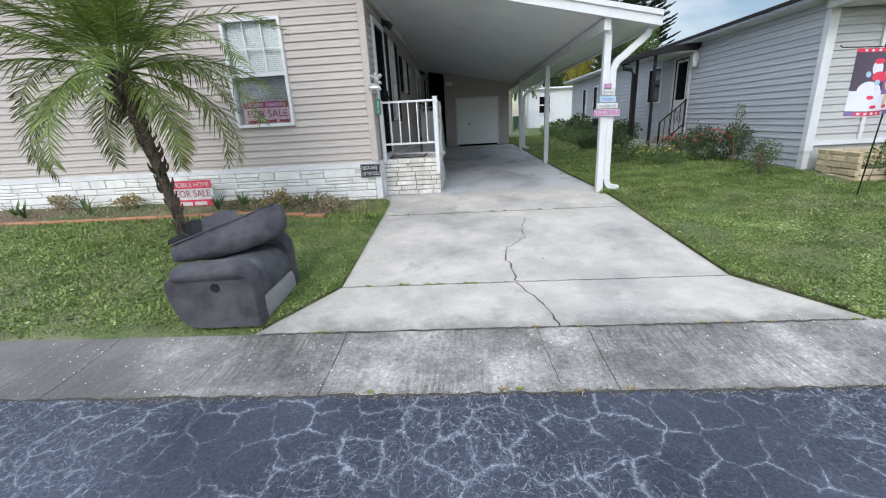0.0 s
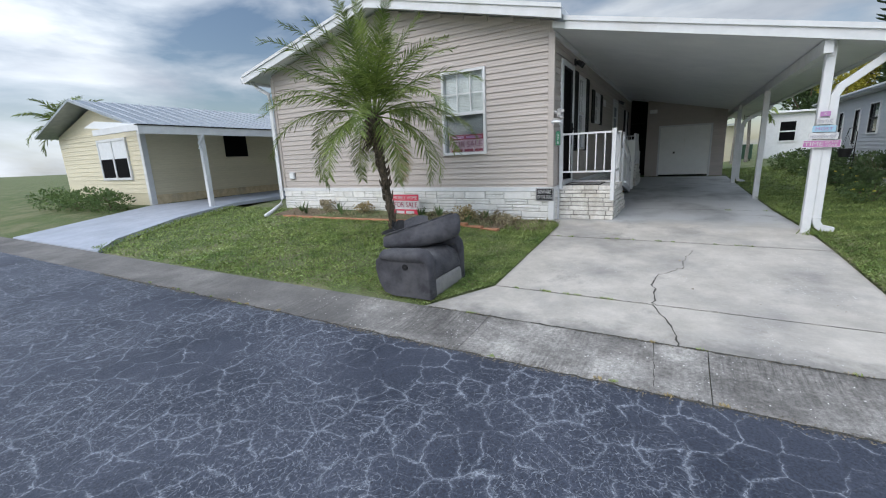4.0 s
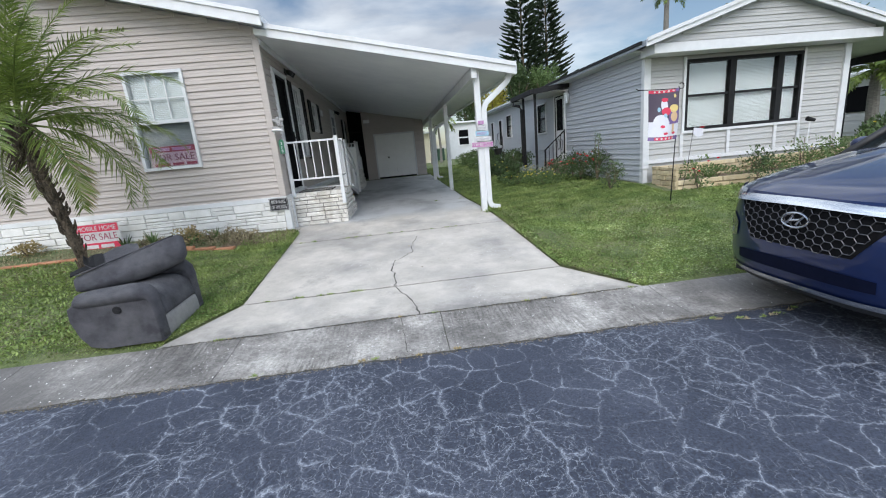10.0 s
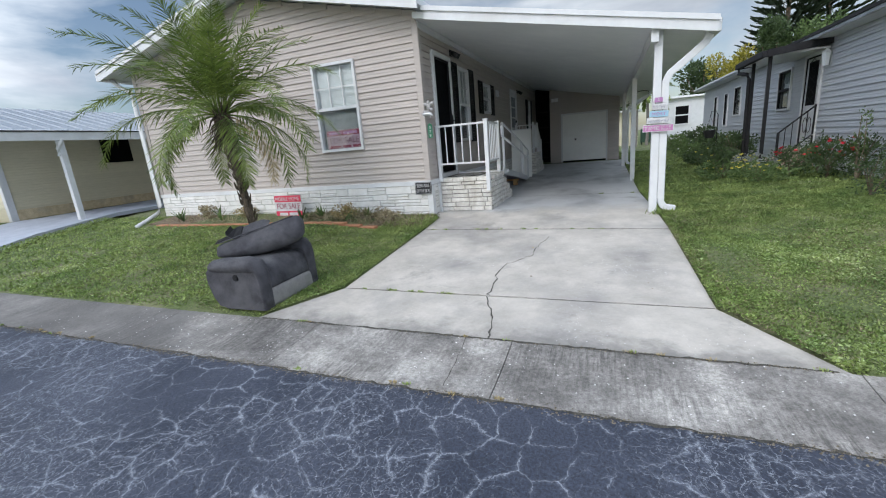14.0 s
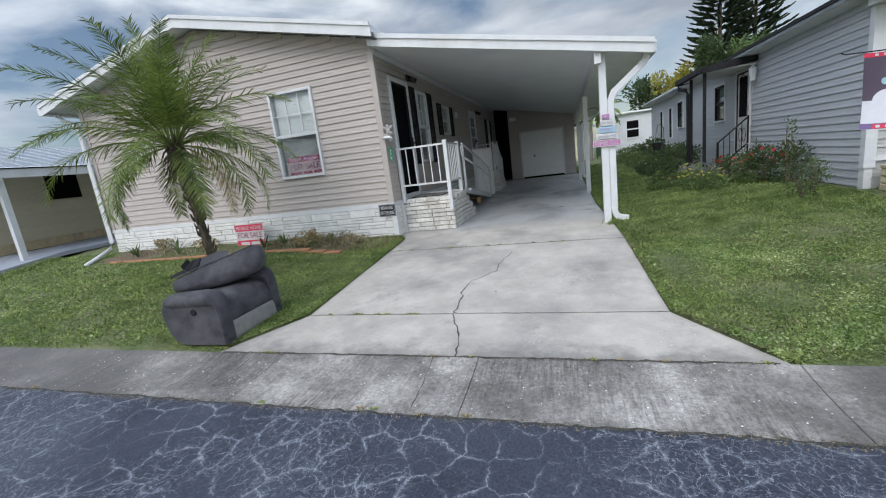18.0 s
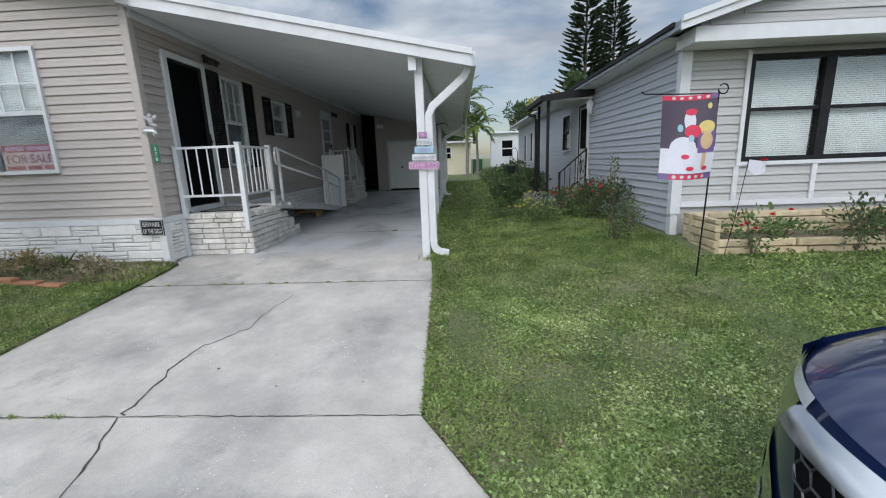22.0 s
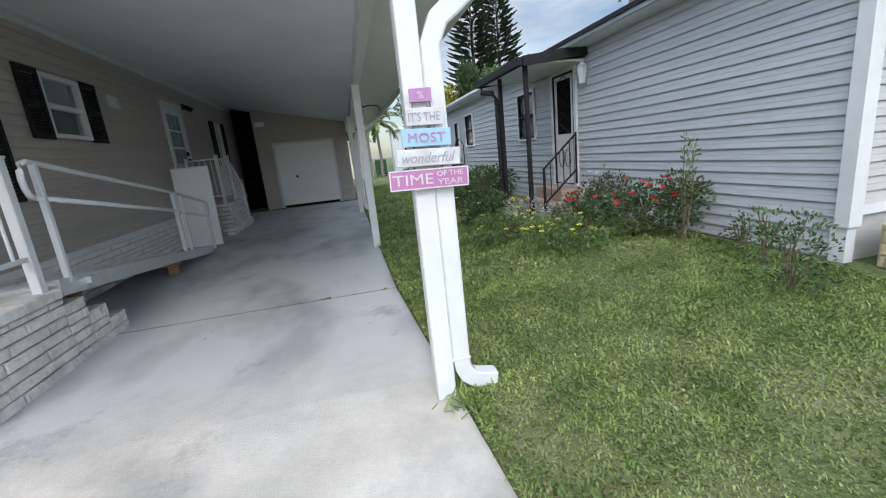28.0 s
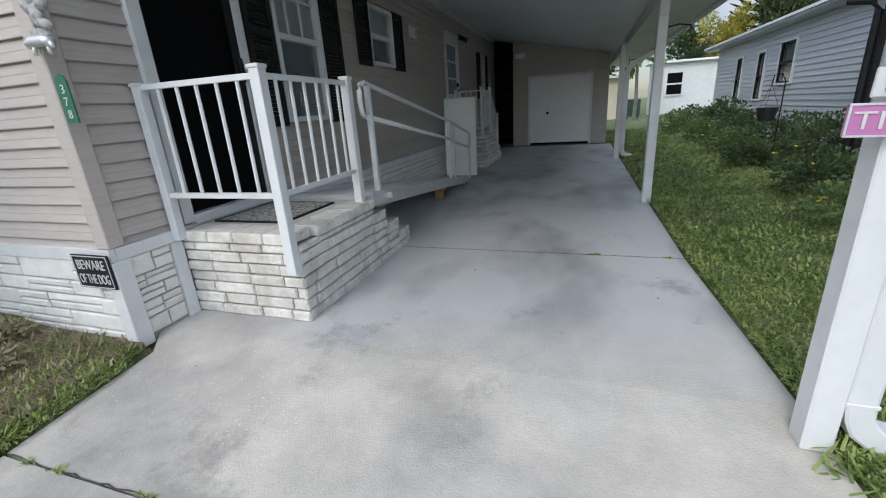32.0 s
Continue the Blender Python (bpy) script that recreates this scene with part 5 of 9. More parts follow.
# carport posts and downspouts
def carport_post(x, y, zt, label, spout):
    zb = drive_z(x, y) - 0.002
    p = tagged(thing("carport_post", (x, y, zb)), label, "post", group="carport posts")
    part("shaft", boxes((x - 0.05, x + 0.05, y - 0.05, y + 0.05, zb, zt), bevel=0.006), M_WHITE, p)
    part("top_bracket", boxes((x - 0.03, x + 0.03, y - 0.066, y - 0.051, zt - 0.18, zt + 0.06)), M_WHITE, p)
    if spout:
        s = tagged(thing("downspout", (x + 0.1, y, zb)), "white rain downspout with elbow beside the carport post", "downspout", group="downspouts")
        zc = cp_z(2.72) - 0.12
        xs = x + 0.098
        bm = bmesh.new()
        pts = [(2.74, zc + 0.02), (2.735, zc - 0.06), (2.70, zc - 0.13), (2.62, zc - 0.20), (xs + 0.14, zc - 0.38), (xs + 0.05, zc - 0.45), (xs, zc - 0.56), (xs, zc - 0.75), (xs, zb + 0.21), (xs + 0.008, zb + 0.15), (xs + 0.030, zb + 0.105), (xs + 0.065, zb + 0.075), (xs + 0.11, zb + 0.06), (xs + 0.19, zb + 0.046)]
        secs = []
        for i, (px, pz) in enumerate(pts):
            a, c = pts[max(i - 1, 0)], pts[min(i + 1, len(pts) - 1)]
            d = Vector((c[0] - a[0], c[1] - a[1])).normalized()
            hw = 0.046 - 0.003 * (i >= len(pts) - 5 and i % 2)
            nx, nz = -d.y * hw, d.x * hw
            secs.append([(px + nx, y - 0.036, pz + nz), (px + nx * 0.8, y - 0.042, pz + nz * 0.8), (px - nx * 0.8, y - 0.042, pz - nz * 0.8), (px - nx, y - 0.036, pz - nz), (px - nx, y + 0.042, pz - nz), (px + nx, y + 0.042, pz + nz)])
        loft(bm, secs)
        bmesh.ops.recalc_face_normals(bm, faces=bm.faces[:])
        part("pipe", bm, M_WHITE, s)
        part("seam", boxes((xs - 0.05, xs + 0.05, y - 0.0445, y + 0.045, zb + 0.205, zb + 0.222), bevel=0.003), M_WHITE, s)


carport_post(2.165, 6.53, cp_z(2.165) - 0.142, "white square carport post carrying painted signs", True)
carport_post(2.085, 10.46, cp_z(2.1) - 0.30, "white square carport post on the driveway edge", False)
carport_post(2.02, 14.55, cp_z(2.1) - 0.30, "white square carport post with downspout", True)
for y in (10.46, 14.55):
    hk = tagged(thing("plant_hook", (2.14, y, 2.3)), "black iron hanging bracket on the carport post", "hook", group="post hooks")
    bm = bmesh.new()
    tube(bm, [(2.135, y, 2.35), (2.25, y, 2.37), (2.36, y, 2.35), (2.38, y, 2.31), (2.36, y, 2.29)], 0.008, 6)
    part("arm", bm, M_BLACK, hk)
    part("plate", boxes((2.135, 2.142, y - 0.02, y + 0.02, 2.26, 2.42)), M_BLACK, hk)
# left downspout of the home
ds = tagged(thing("downspout", (-8.2, 6.4, 0.4)), "white downspout with long elbow at the house corner", "downspout", group="downspouts")
bm = bmesh.new()
tube(bm, [(-8.6, 6.35, 3.55), (-8.45, 6.38, 3.40), (-8.17, 6.42, 3.25), (-8.15, 6.42, 3.0), (-8.15, 6.42, 0.75), (-8.08, 6.30, 0.60), (-7.85, 5.85, 0.50), (-7.65, 5.5, 0.44)], 0.045, 8)
part("pipe", bm, M_WHITE, ds, smooth=True)


# ---- grey home next door ----
NX0, NX1, NY0, NY1 = 5.42, 9.52, 6.86, 21.5
N_HOLES = [(10.63, 11.29, 0.92, 2.68), (12.02, 12.82, 1.70, 2.62), (15.92, 16.70, 1.72, 2.62), (17.45, 17.95, 1.4, 2.53), (19.0, 19.5, 1.4, 2.53)]
NWIN = (6.2, 8.58, 1.44, 2.72)
n_side = wall_boxes("wall_neighbour_side", "x", NX0, 0.14, NY0 + 0.14, NY1, 0.3, 2.95, N_HOLES, M_SIDING_GREY, "blue-grey lap siding side wall of the home")
n_front = wall_boxes("wall_neighbour_front", "y", NY0, 0.14, NX0, NX1, 0.3, 2.95, [NWIN], M_SIDING_TAN, "pale grey lap siding front wall of the home")
wall_boxes("wall_neighbour_east", "x", NX1, -0.14, NY0 + 0.14, NY1, 0.3, 2.95, [], M_SIDING_TAN, "grey siding far side wall of the home")
siding(n_side, "x", NX0, -1, 0.535, 2.95, 0.108, lambda z: (NY0 + 0.06, NY1), N_HOLES, M_SIDING_GREY)
siding(n_front, "y", NY0, -1, 0.935, 2.80, 0.108, lambda z: (NX0 + 0.07, NX1 - 0.07), [NWIN], M_SIDING_TAN)
N_RX, N_RZ, N_SL = 7.46, 3.70, 0.305
n_gable = gable("gable_neighbour", 6.44, 6.56, 5.36, 9.56, N_RX, 2.95, N_RZ - 0.05, N_SL, M_SIDING_TAN, "pale grey siding gable over the front window")


def n_range(z):
    d = (N_RZ - 0.08 - z) / N_SL
    return max(5.40, N_RX - d), min(9.52, N_RX + d)


siding(n_gable, "y", 6.44, -1, 2.955, N_RZ - 0.12, 0.108, n_range, [], M_SIDING_TAN)
n_roof = roof("roof_neighbour", 5.06, 9.86, N_RX, N_RZ + 0.03, N_SL, 6.28, NY1 + 0.3, 0.09, M_METAL_ROOF, "pale low gable roof with dark eave edge", 0.11)
part("eave_edge", boxes((5.03, 5.09, 6.4, 12.3, 2.955, 3.005)), M_BLACK, n_roof, "black metal eave edge")
part("eave_edge", boxes((5.03, 5.09, 12.302, NY1 + 0.3, 2.955, 3.005)), M_WHITE, n_roof)
part("soffit", boxes((5.091, NX0 - 0.002, 6.73, NY1 + 0.2, 2.90, 2.93)), M_WHITE, n_roof)
n_trim = tagged(thing("trim_neighbour", (NX0, 6.7, 0.9)), "white corner boards and beam of the grey home", "trim", kind="structure")
part("beam", boxes((5.28, 9.66, 6.38, 6.80, 2.79, 2.945)), M_WHITE, n_trim)
part("corner_board", boxes((NX0 - 0.05, NX0 + 0.075, NY0 - 0.05, NY0 + 0.05, 0.80, 2.787)), M_WHITE, n_trim)
part("corner_board", boxes((NX0 - 0.03, NX0 + 0.06, NY0 - 0.03, NY0 + 0.08, 0.48, 0.798)), M_WHITE, n_trim)
part("corner_board", boxes((NX1 - 0.075, NX1 + 0.05, NY0 - 0.05, NY0 + 0.05, 0.80, 2.787)), M_WHITE, n_trim)
part("sill_rail", boxes((NX0 + 0.08, NX1 - 0.08, NY0 - 0.045, NY0 - 0.024, 0.885, 0.955)), M_WHITE, n_trim)
for x in (6.16, 7.13, 8.12, 8.62):
    part("batten", boxes((x - 0.03, x + 0.03, NY0 - 0.045, NY0 - 0.024, 0.957, 1.395)), M_WHITE, n_trim)
part("window_trim", boxes((NWIN[0] - 0.05, NWIN[1] + 0.05, NY0 - 0.05, NY0 - 0.024, 1.397, 1.445)), M_WHITE, n_trim)
part("window_trim", boxes((NWIN[0] - 0.05, NWIN[0] - 0.002, NY0 - 0.05, NY0 - 0.024, 1.447, 2.77), (NWIN[1] + 0.002, NWIN[1] + 0.05, NY0 - 0.05, NY0 - 0.024, 1.447, 2.77)), M_WHITE, n_trim)
nw = tagged(thing("window_5", (7.39, NY0, 1.44)), "wide three-part window with black frame and blinds", "window", kind="structure")
part("frame", boxes((6.2, 8.58, NY0 - 0.05, NY0 + 0.05, 1.445, 1.50), (6.2, 8.58, NY0 - 0.05, NY0 + 0.05, 2.665, 2.72), (6.2, 6.25, NY0 - 0.05, NY0 + 0.05, 1.50, 2.665), (8.53, 8.58, NY0 - 0.05, NY0 + 0.05, 1.50, 2.665), (7.08, 7.20, NY0 - 0.05, NY0 + 0.05, 1.50, 2.665), (8.06, 8.18, NY0 - 0.05, NY0 + 0.05, 1.50, 2.665)), M_BLACK, nw)
for xa, xb in ((6.25, 7.08), (7.20, 8.06), (8.18, 8.53)):
    part("meeting_rail", boxes((xa, xb, NY0 - 0.03, NY0 + 0.03, 2.06, 2.10)), M_BLACK, nw)
    for za, zb in ((1.50, 2.06), (2.10, 2.665)):
        ob = part("pane", boxes((xa, xb, NY0 - 0.004, NY0 + 0.002, za, zb)), M_GLASS, nw)
        ob.visible_shadow = False
    bm = bmesh.new()
    zz = 1.505
    while zz < 2.65:
        box(bm, xa + 0.01, xb - 0.01, NY0 + 0.055, NY0 + 0.061, zz, zz + 0.022)
        zz += 0.025
    part("blind", bm, M_BLIND, nw)
# black sheet added in place of the dim room inside
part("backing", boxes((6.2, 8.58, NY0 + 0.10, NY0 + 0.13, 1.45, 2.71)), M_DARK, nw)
for nm, (ya, yb, za, zb) in zip(("window_6", "window_7", "window_8", "window_9"), N_HOLES[1:]):
    window(nm, "x", NX0, -1, ya, yb, za, zb, "narrow window with black sash and white trim in the grey siding", grid=None, fw=0.04, lower_blind=True, sash=M_BLACK)

# side door, canopy and steps
nd = tagged(thing("door_4", (NX0, 11.08, 0.9)), "white security door with black diamond grille", "door", kind="structure")
part("frame", boxes((NX0 - 0.05, NX0 + 0.05, 10.56, 10.625, 0.90, 2.74), (NX0 - 0.05, NX0 + 0.05, 11.295, 11.36, 0.90, 2.74), (NX0 - 0.05, NX0 + 0.05, 10.625, 11.295, 2.675, 2.74)), M_WHITE, nd)
part("leaf", boxes((NX0 - 0.02, NX0 + 0.02, 10.655, 11.265, 0.94, 2.645)), M_WHITE, nd)
part("inner_frame", boxes((NX0 - 0.035, NX0 + 0.02, 10.6255, 10.6545, 0.92, 2.6745), (NX0 - 0.035, NX0 + 0.02, 11.2655, 11.2945, 0.92, 2.6745), (NX0 - 0.035, NX0 + 0.02, 10.655, 11.265, 2.6455, 2.6745)), M_BLACK, nd)
part("glass", boxes((NX0 - 0.026, NX0 - 0.021, 10.75, 11.17, 1.74, 2.58)), M_SCREEN, nd)
bm = bmesh.new()
for i in range(5):
    z = 1.76 + i * 0.2
    for s in (-1, 1):
        tube(bm, [(NX0 - 0.032, 10.96 - s * 0.18, z - 0.02), (NX0 - 0.032, 10.96 + s * 0.18, z + 0.18)], 0.007, 4)
tube(bm, [(NX0 - 0.032, 10.66, 0.95), (NX0 - 0.032, 10.66, 2.65)], 0.008, 4)
tube(bm, [(NX0 - 0.032, 11.26, 0.95), (NX0 - 0.032, 11.26, 2.65)], 0.008, 4)
for k in range(2):
    pts = []
    for a in range(13):
        t = a / 12 * math.pi * 2
        pts.append((NX0 - 0.032, 10.96 + (0.1 if k else -0.1) + 0.09 * math.cos(t), 1.35 + 0.15 * math.sin(t)))
    tube(bm, pts, 0.006, 4)
part("grille", bm, M_BLACK, nd)
can = tagged(thing("door_canopy", (4.9, 11.2, 2.7)), "dark bronze flat canopy on slim posts over the side door", "canopy")
bm = bmesh.new()
loft(bm, [[(4.42, y, 2.77), (5.40, y, 2.88), (5.40, y, 2.92), (4.42, y, 2.81)] for y in (10.30, 12.08)])
bmesh.ops.recalc_face_normals(bm, faces=bm.faces[:])
part("canopy_roof", bm, M_BLACK, can)
part("ceiling", boxes((4.43, 5.39, 10.33, 12.04, 2.73, 2.765)), M_CEIL, can, "pale ribbed underside")
part("gutter", boxes((4.31, 4.398, 10.24, 12.12, 2.70, 2.82), bevel=0.012), M_BLACK, can)
for ya, yb in ((10.24, 10.298), (12.082, 12.12)):
    bm = bmesh.new()
    loft(bm, [[(4.40, y, 2.70), (5.39, y, 2.80), (5.39, y, 2.94), (4.40, y, 2.83)] for y in (ya, yb)])
    bmesh.ops.recalc_face_normals(bm, faces=bm.faces[:])
    part("end_fascia", bm, M_BLACK, can)
for y in (10.40, 11.42):
    part("post", boxes((4.47, 4.525, y - 0.028, y + 0.028, 0.45, 2.73)), M_BLACK, can)
bm = bmesh.new()
tube(bm, [(4.35, 11.98, 2.72), (4.36, 11.95, 2.60), (4.43, 11.62, 2.54), (4.46, 11.52, 2.42), (4.46, 11.50, 0.5)], 0.042, 8)
part("spout", bm, M_BLACK, can)
nstep = tagged(thing("door_steps", (5.1, 11.1, 0.5)), "pinkish brick steps at the side door", "steps")
M_BRICKP = mat("pink_brick", (0.30, 0.20, 0.16), (0.42, 0.31, 0.26), 8, 0.9, 0.4, 40, rand=0.15)
part("step", boxes((4.86, 5.40, 10.42, 11.45, 0.42, 0.70), bevel=0.01), M_BRICKP, nstep)
part("step", boxes((5.05, 5.40, 10.5, 11.4, 0.702, 0.885), bevel=0.01), M_BRICKP, nstep)
nrl = tagged(thing("step_railing", (4.9, 10.6, 0.5)), "black iron handrail beside the brick steps", "railing")
bm = bmesh.new()
tube(bm, [(4.80, 10.56, 0.42), (4.80, 10.56, 1.25)], 0.025, 6)
part("post", bm, M_BLACK, nrl)
bm = bmesh.new()
tube(bm, [(5.36, 10.56, 0.95), (5.36, 10.56, 1.75)], 0.018, 6)
part("post", bm, M_BLACK, nrl)
for dz in (0.0, -0.55):
    bm = bmesh.new()
    tube(bm, [(4.80, 10.56, 1.24 + dz), (5.36, 10.56, 1.72 + dz)], 0.016, 6)
    part("rail", bm, M_BLACK, nrl)
for i in range(1, 5):
    bm = bmesh.new()
    xx = 4.80 + 0.112 * i
    zz = 1.24 + 0.48 * i / 5
    tube(bm, [(xx, 10.56, zz - 0.55), (xx, 10.56, zz)], 0.008, 5)
    part("baluster", bm, M_BLACK, nrl)
ll = tagged(thing("wall_lantern", (NX0 - 0.1, 10.27, 2.5)), "white coach lantern beside the side door", "lamp")
bm = bmesh.new()
tube(bm, [(NX0 - 0.10, 10.27, 2.42), (NX0 - 0.10, 10.27, 2.64)], 0.045, 6, 0.075)
part("lantern_glass", bm, M_BLIND, ll)
bm = bmesh.new()
tube(bm, [(NX0 - 0.10, 10.27, 2.64), (NX0 - 0.10, 10.27, 2.72)], 0.085, 6, 0.01)
tube(bm, [(NX0 - 0.10, 10.27, 2.68), (NX0 - 0.02, 10.27, 2.60), (NX0 - 0.02, 10.27, 2.40)], 0.012, 6)
part("lantern_cap", bm, M_WHITE, ll)
hb = tagged(thing("utility_box", (NX0 - 0.06, 9.0, 0.75)), "small white utility box on the grey siding", "box")
part("box", boxes((NX0 - 0.09, NX0 - 0.022, 8.85, 9.05, 0.62, 0.85), bevel=0.006), M_WHITE, hb)
part("lid", boxes((NX0 - 0.10, NX0 - 0.091, 8.86, 9.04, 0.63, 0.84)), M_WHITE, hb)

# stone planter along the front
pl = tagged(thing("planter", (7.4, 6.4, 0.45)), "tan split-stone planter bed below the front window", "planter")
part("backing", boxes((5.5, 9.6, 6.52, 6.69, 0.4, 0.84)), M_STONE_TAN, pl)
stones(pl, "y", 6.52, -1, 5.46, 9.6, 0.50, 0.85, (0.085, 0.10), (0.25, 0.5), M_STONE_TAN, 0.05, 61, 0.0)
part("soil", boxes((5.55, 9.6, 6.0, 6.47, 0.4, 0.60)), M_SOIL, pl)
stones(pl, "y", 6.0, -1, 5.5, 9.6, 0.42, 0.62, (0.09, 0.11), (0.3, 0.6), M_STONE_TAN, 0.06, 62, 0.0)
stones(pl, "x", 5.52, -1, 5.96, 6.68, 0.42, 0.85, (0.085, 0.10), (0.2, 0.4), M_STONE_TAN, 0.05, 63, 0.0)

# carport beyond the grey home
nc = tagged(thing("carport_neighbour", (11, 7, 2.8)), "pale metal carport with dark beam beside the grey home", "carport", kind="structure")
bm = bmesh.new()
loft(bm, [[(9.60, y, 3.06), (12.50, y, 2.80), (12.50, y, 2.86), (9.60, y, 3.12)] for y in (6.5, 9.5)])
bmesh.ops.recalc_face_normals(bm, faces=bm.faces[:])
M_GREENGREY = mat("grey_green_metal", (0.52, 0.55, 0.56), (0.60, 0.63, 0.64), 4, 0.4, 0.03, 60)
part("roof_panel", bm, M_GREENGREY, nc)
for k, (dz, dy) in enumerate(((0.0, 0.0), (-0.07, 0.02))):
    bm = bmesh.new()
    loft(bm, [[(9.58, y, 3.14 + dz), (12.54, y, 2.88 + dz), (12.54, y, 2.82 + dz), (9.58, y, 3.08 + dz)] for y in (6.44 + dy, 6.495)])
    bmesh.ops.recalc_face_normals(bm, faces=bm.faces[:])
    part("fascia", bm, M_GREENGREY, nc)
part("outer_beam", boxes((12.36, 12.46, 6.55, 9.40, 2.62, 2.795)), M_BLACK, nc, "black steel side beam")
for y in (6.7, 9.28):
    part("post", boxes((12.37, 12.45, y - 0.04, y + 0.04, 0.38, 2.618)), M_BLACK, nc)
far_r = tagged(thing("far_house", (21, 14, 0.4)), "pale grey mobile home seen past the carport", "house")
part("wall", boxes((18.2, 26, 7.6, 24, 0.3, 2.75)), M_SIDING_TAN, far_r)
for i in range(14):
    part("plank", boxes((18.17, 18.199, 7.6, 24, 0.72 + i * 0.14, 0.845 + i * 0.14)), M_SIDING_TAN, far_r)
bm = bmesh.new()
loft(bm, [[(17.8, y, 2.85), (22.1, y, 3.8), (26.4, y, 2.85), (26.4, y, 2.72), (17.8, y, 2.72)] for y in (7.2, 24.4)])
bmesh.ops.recalc_face_normals(bm, faces=bm.faces[:])
part("roof", bm, M_WHITE, far_r)
for y in (10.4, 13.2, 17):
    wn_ = part("window", boxes((18.13, 18.168, y, y + 0.9, 1.45, 2.35)), M_SCREEN, far_r)
    part("window_frame", boxes((18.12, 18.16, y - 0.06, y, 1.4, 2.4), (18.12, 18.16, y + 0.9, y + 0.96, 1.4, 2.4)), M_WHITE, wn_)

# ---- cream home on the other side ----
LX = -14.0
cream = tagged(thing("cream_house", (-16.5, 12, 0.4)), "cream mobile home with ribbed metal roof and open carport", "house")
part("wall", boxes((LX - 0.14, LX, 6.2, 20, 0.2, 2.95)), M_SIDING_CREAM, cream)
part("wall", boxes((-20, LX - 0.142, 6.2, 6.34, 0.2, 2.95)), M_SIDING_CREAM, cream)
part("wall", boxes((-20, -19.86, 6.342, 20, 0.2, 2.95)), M_SIDING_CREAM, cream)
gb = bmesh.new()
loft(gb, [[(-20, y, 2.95), (LX, y, 2.95), (-16.9, y, 3.75)] for y in (6.22, 6.32)])
part("gable", gb, M_SIDING_CREAM, cream)
siding(cream, "x", LX, 1, 0.85, 2.9, 0.15, lambda z: (6.3, 20), [(8.9, 9.8, 1.95, 2.70)], M_SIDING_CREAM)
siding(cream, "y", 6.2, -1, 0.85, 2.9, 0.15, lambda z: (-20, -14.1), [(-16.9, -14.9, 1.3, 2.65)], M_SIDING_CREAM)
part("corner_board", boxes((LX - 0.10, LX + 0.05, 6.14, 6.30, 0.5, 2.95)), M_WHITE, cream)
part("foundation", boxes((LX + 0.001, LX + 0.04, 6.3, 20, 0.3, 0.80)), M_STONE_TAN, cream)
wf = part("window", boxes((-16.9, -16.82, 6.13, 6.19, 1.3, 2.65), (-14.98, -14.9, 6.13, 6.19, 1.3, 2.65), (-16.82, -14.98, 6.13, 6.19, 1.3, 1.38), (-16.82, -14.98, 6.13, 6.19, 2.57, 2.65), (-15.95, -15.85, 6.13, 6.19, 1.38, 2.57)), M_WHITE, cream)
for xa, xb in ((-16.82, -15.95), (-15.85, -14.98)):
    part("lower_pane", boxes((xa, xb, 6.15, 6.17, 1.38, 2.0)), M_SCREEN, wf)
    part("upper_pane", boxes((xa, xb, 6.15, 6.17, 2.0, 2.57)), M_BLIND, wf)
part("side_window", boxes((LX + 0.02, LX + 0.05, 8.9, 9.8, 1.95, 2.70)), M_SCREEN, cream)
# metal roof: main slope and flat carport roof
bm = bmesh.new()
loft(bm, [[(-20.3, y, 2.95), (-16.9, y, 3.95), (-13.2, y, 2.93), (-13.2, y, 2.86), (-16.9, y, 3.88), (-20.3, y, 2.88)] for y in (5.6, 20.3)])
bmesh.ops.recalc_face_normals(bm, faces=bm.faces[:])
part("roof", bm, M_METAL_ROOF, cream)
bm = bmesh.new()
for i in range(36):
    y = 5.65 + i * 0.41
    loft(bm, [[(-16.9, y + d, 3.95 + h) for d, h in ((-0.02, 0), (0, 0.035), (0.02, 0))], [(-13.2, y + d, 2.93 + h) for d, h in ((-0.02, 0), (0, 0.035), (0.02, 0))]])
part("roof_ribs", bm, M_METAL_ROOF, cream)
bm = bmesh.new()
loft(bm, [[(-13.9, y, 2.80), (-10.95, y, 2.55), (-10.95, y, 2.68), (-13.2, y, 2.93)] for y in (4.75, 20.3)])
bmesh.ops.recalc_face_normals(bm, faces=bm.faces[:])
part("carport_roof", bm, M_CEIL, cream)
part("carport_fascia", boxes((-10.95, -10.88, 4.7, 20.3, 2.47, 2.67)), M_WHITE, cream)
part("front_fascia", boxes((-13.3, -10.95, 4.70, 4.748, 2.55, 2.70)), M_WHITE, cream)
part("drip_edge", boxes((-10.99, -10.86, 4.68, 20.3, 2.672, 2.70)), M_BLACK, cream, "dark drip edge")
for y in (6.3, 12.5):
    part("carport_post", boxes((-11.08, -10.96, y - 0.06, y + 0.06, 0.35, 2.56)), M_WHITE, cream)
bm = bmesh.new()
tube(bm, [(-10.9, 6.3, 2.5), (-10.93, 6.25, 2.38), (-11.0, 6.22, 2.28), (-11.02, 6.22, 2.1)], 0.045, 8)
part("downspout", bm, M_WHITE, cream)
ld = tagged(thing("driveway_neighbour", (-12, 6, 0.3)), "blue-grey painted driveway of the cream home", "driveway", kind="structure")
pts = [(-13.4, 2.67), (-8.9, 2.67), (-9.6, 3.3), (-10.3, 5.0), (-10.8, 7.0), (-10.9, 20), (-13.95, 20), (-13.95, 6.1)]
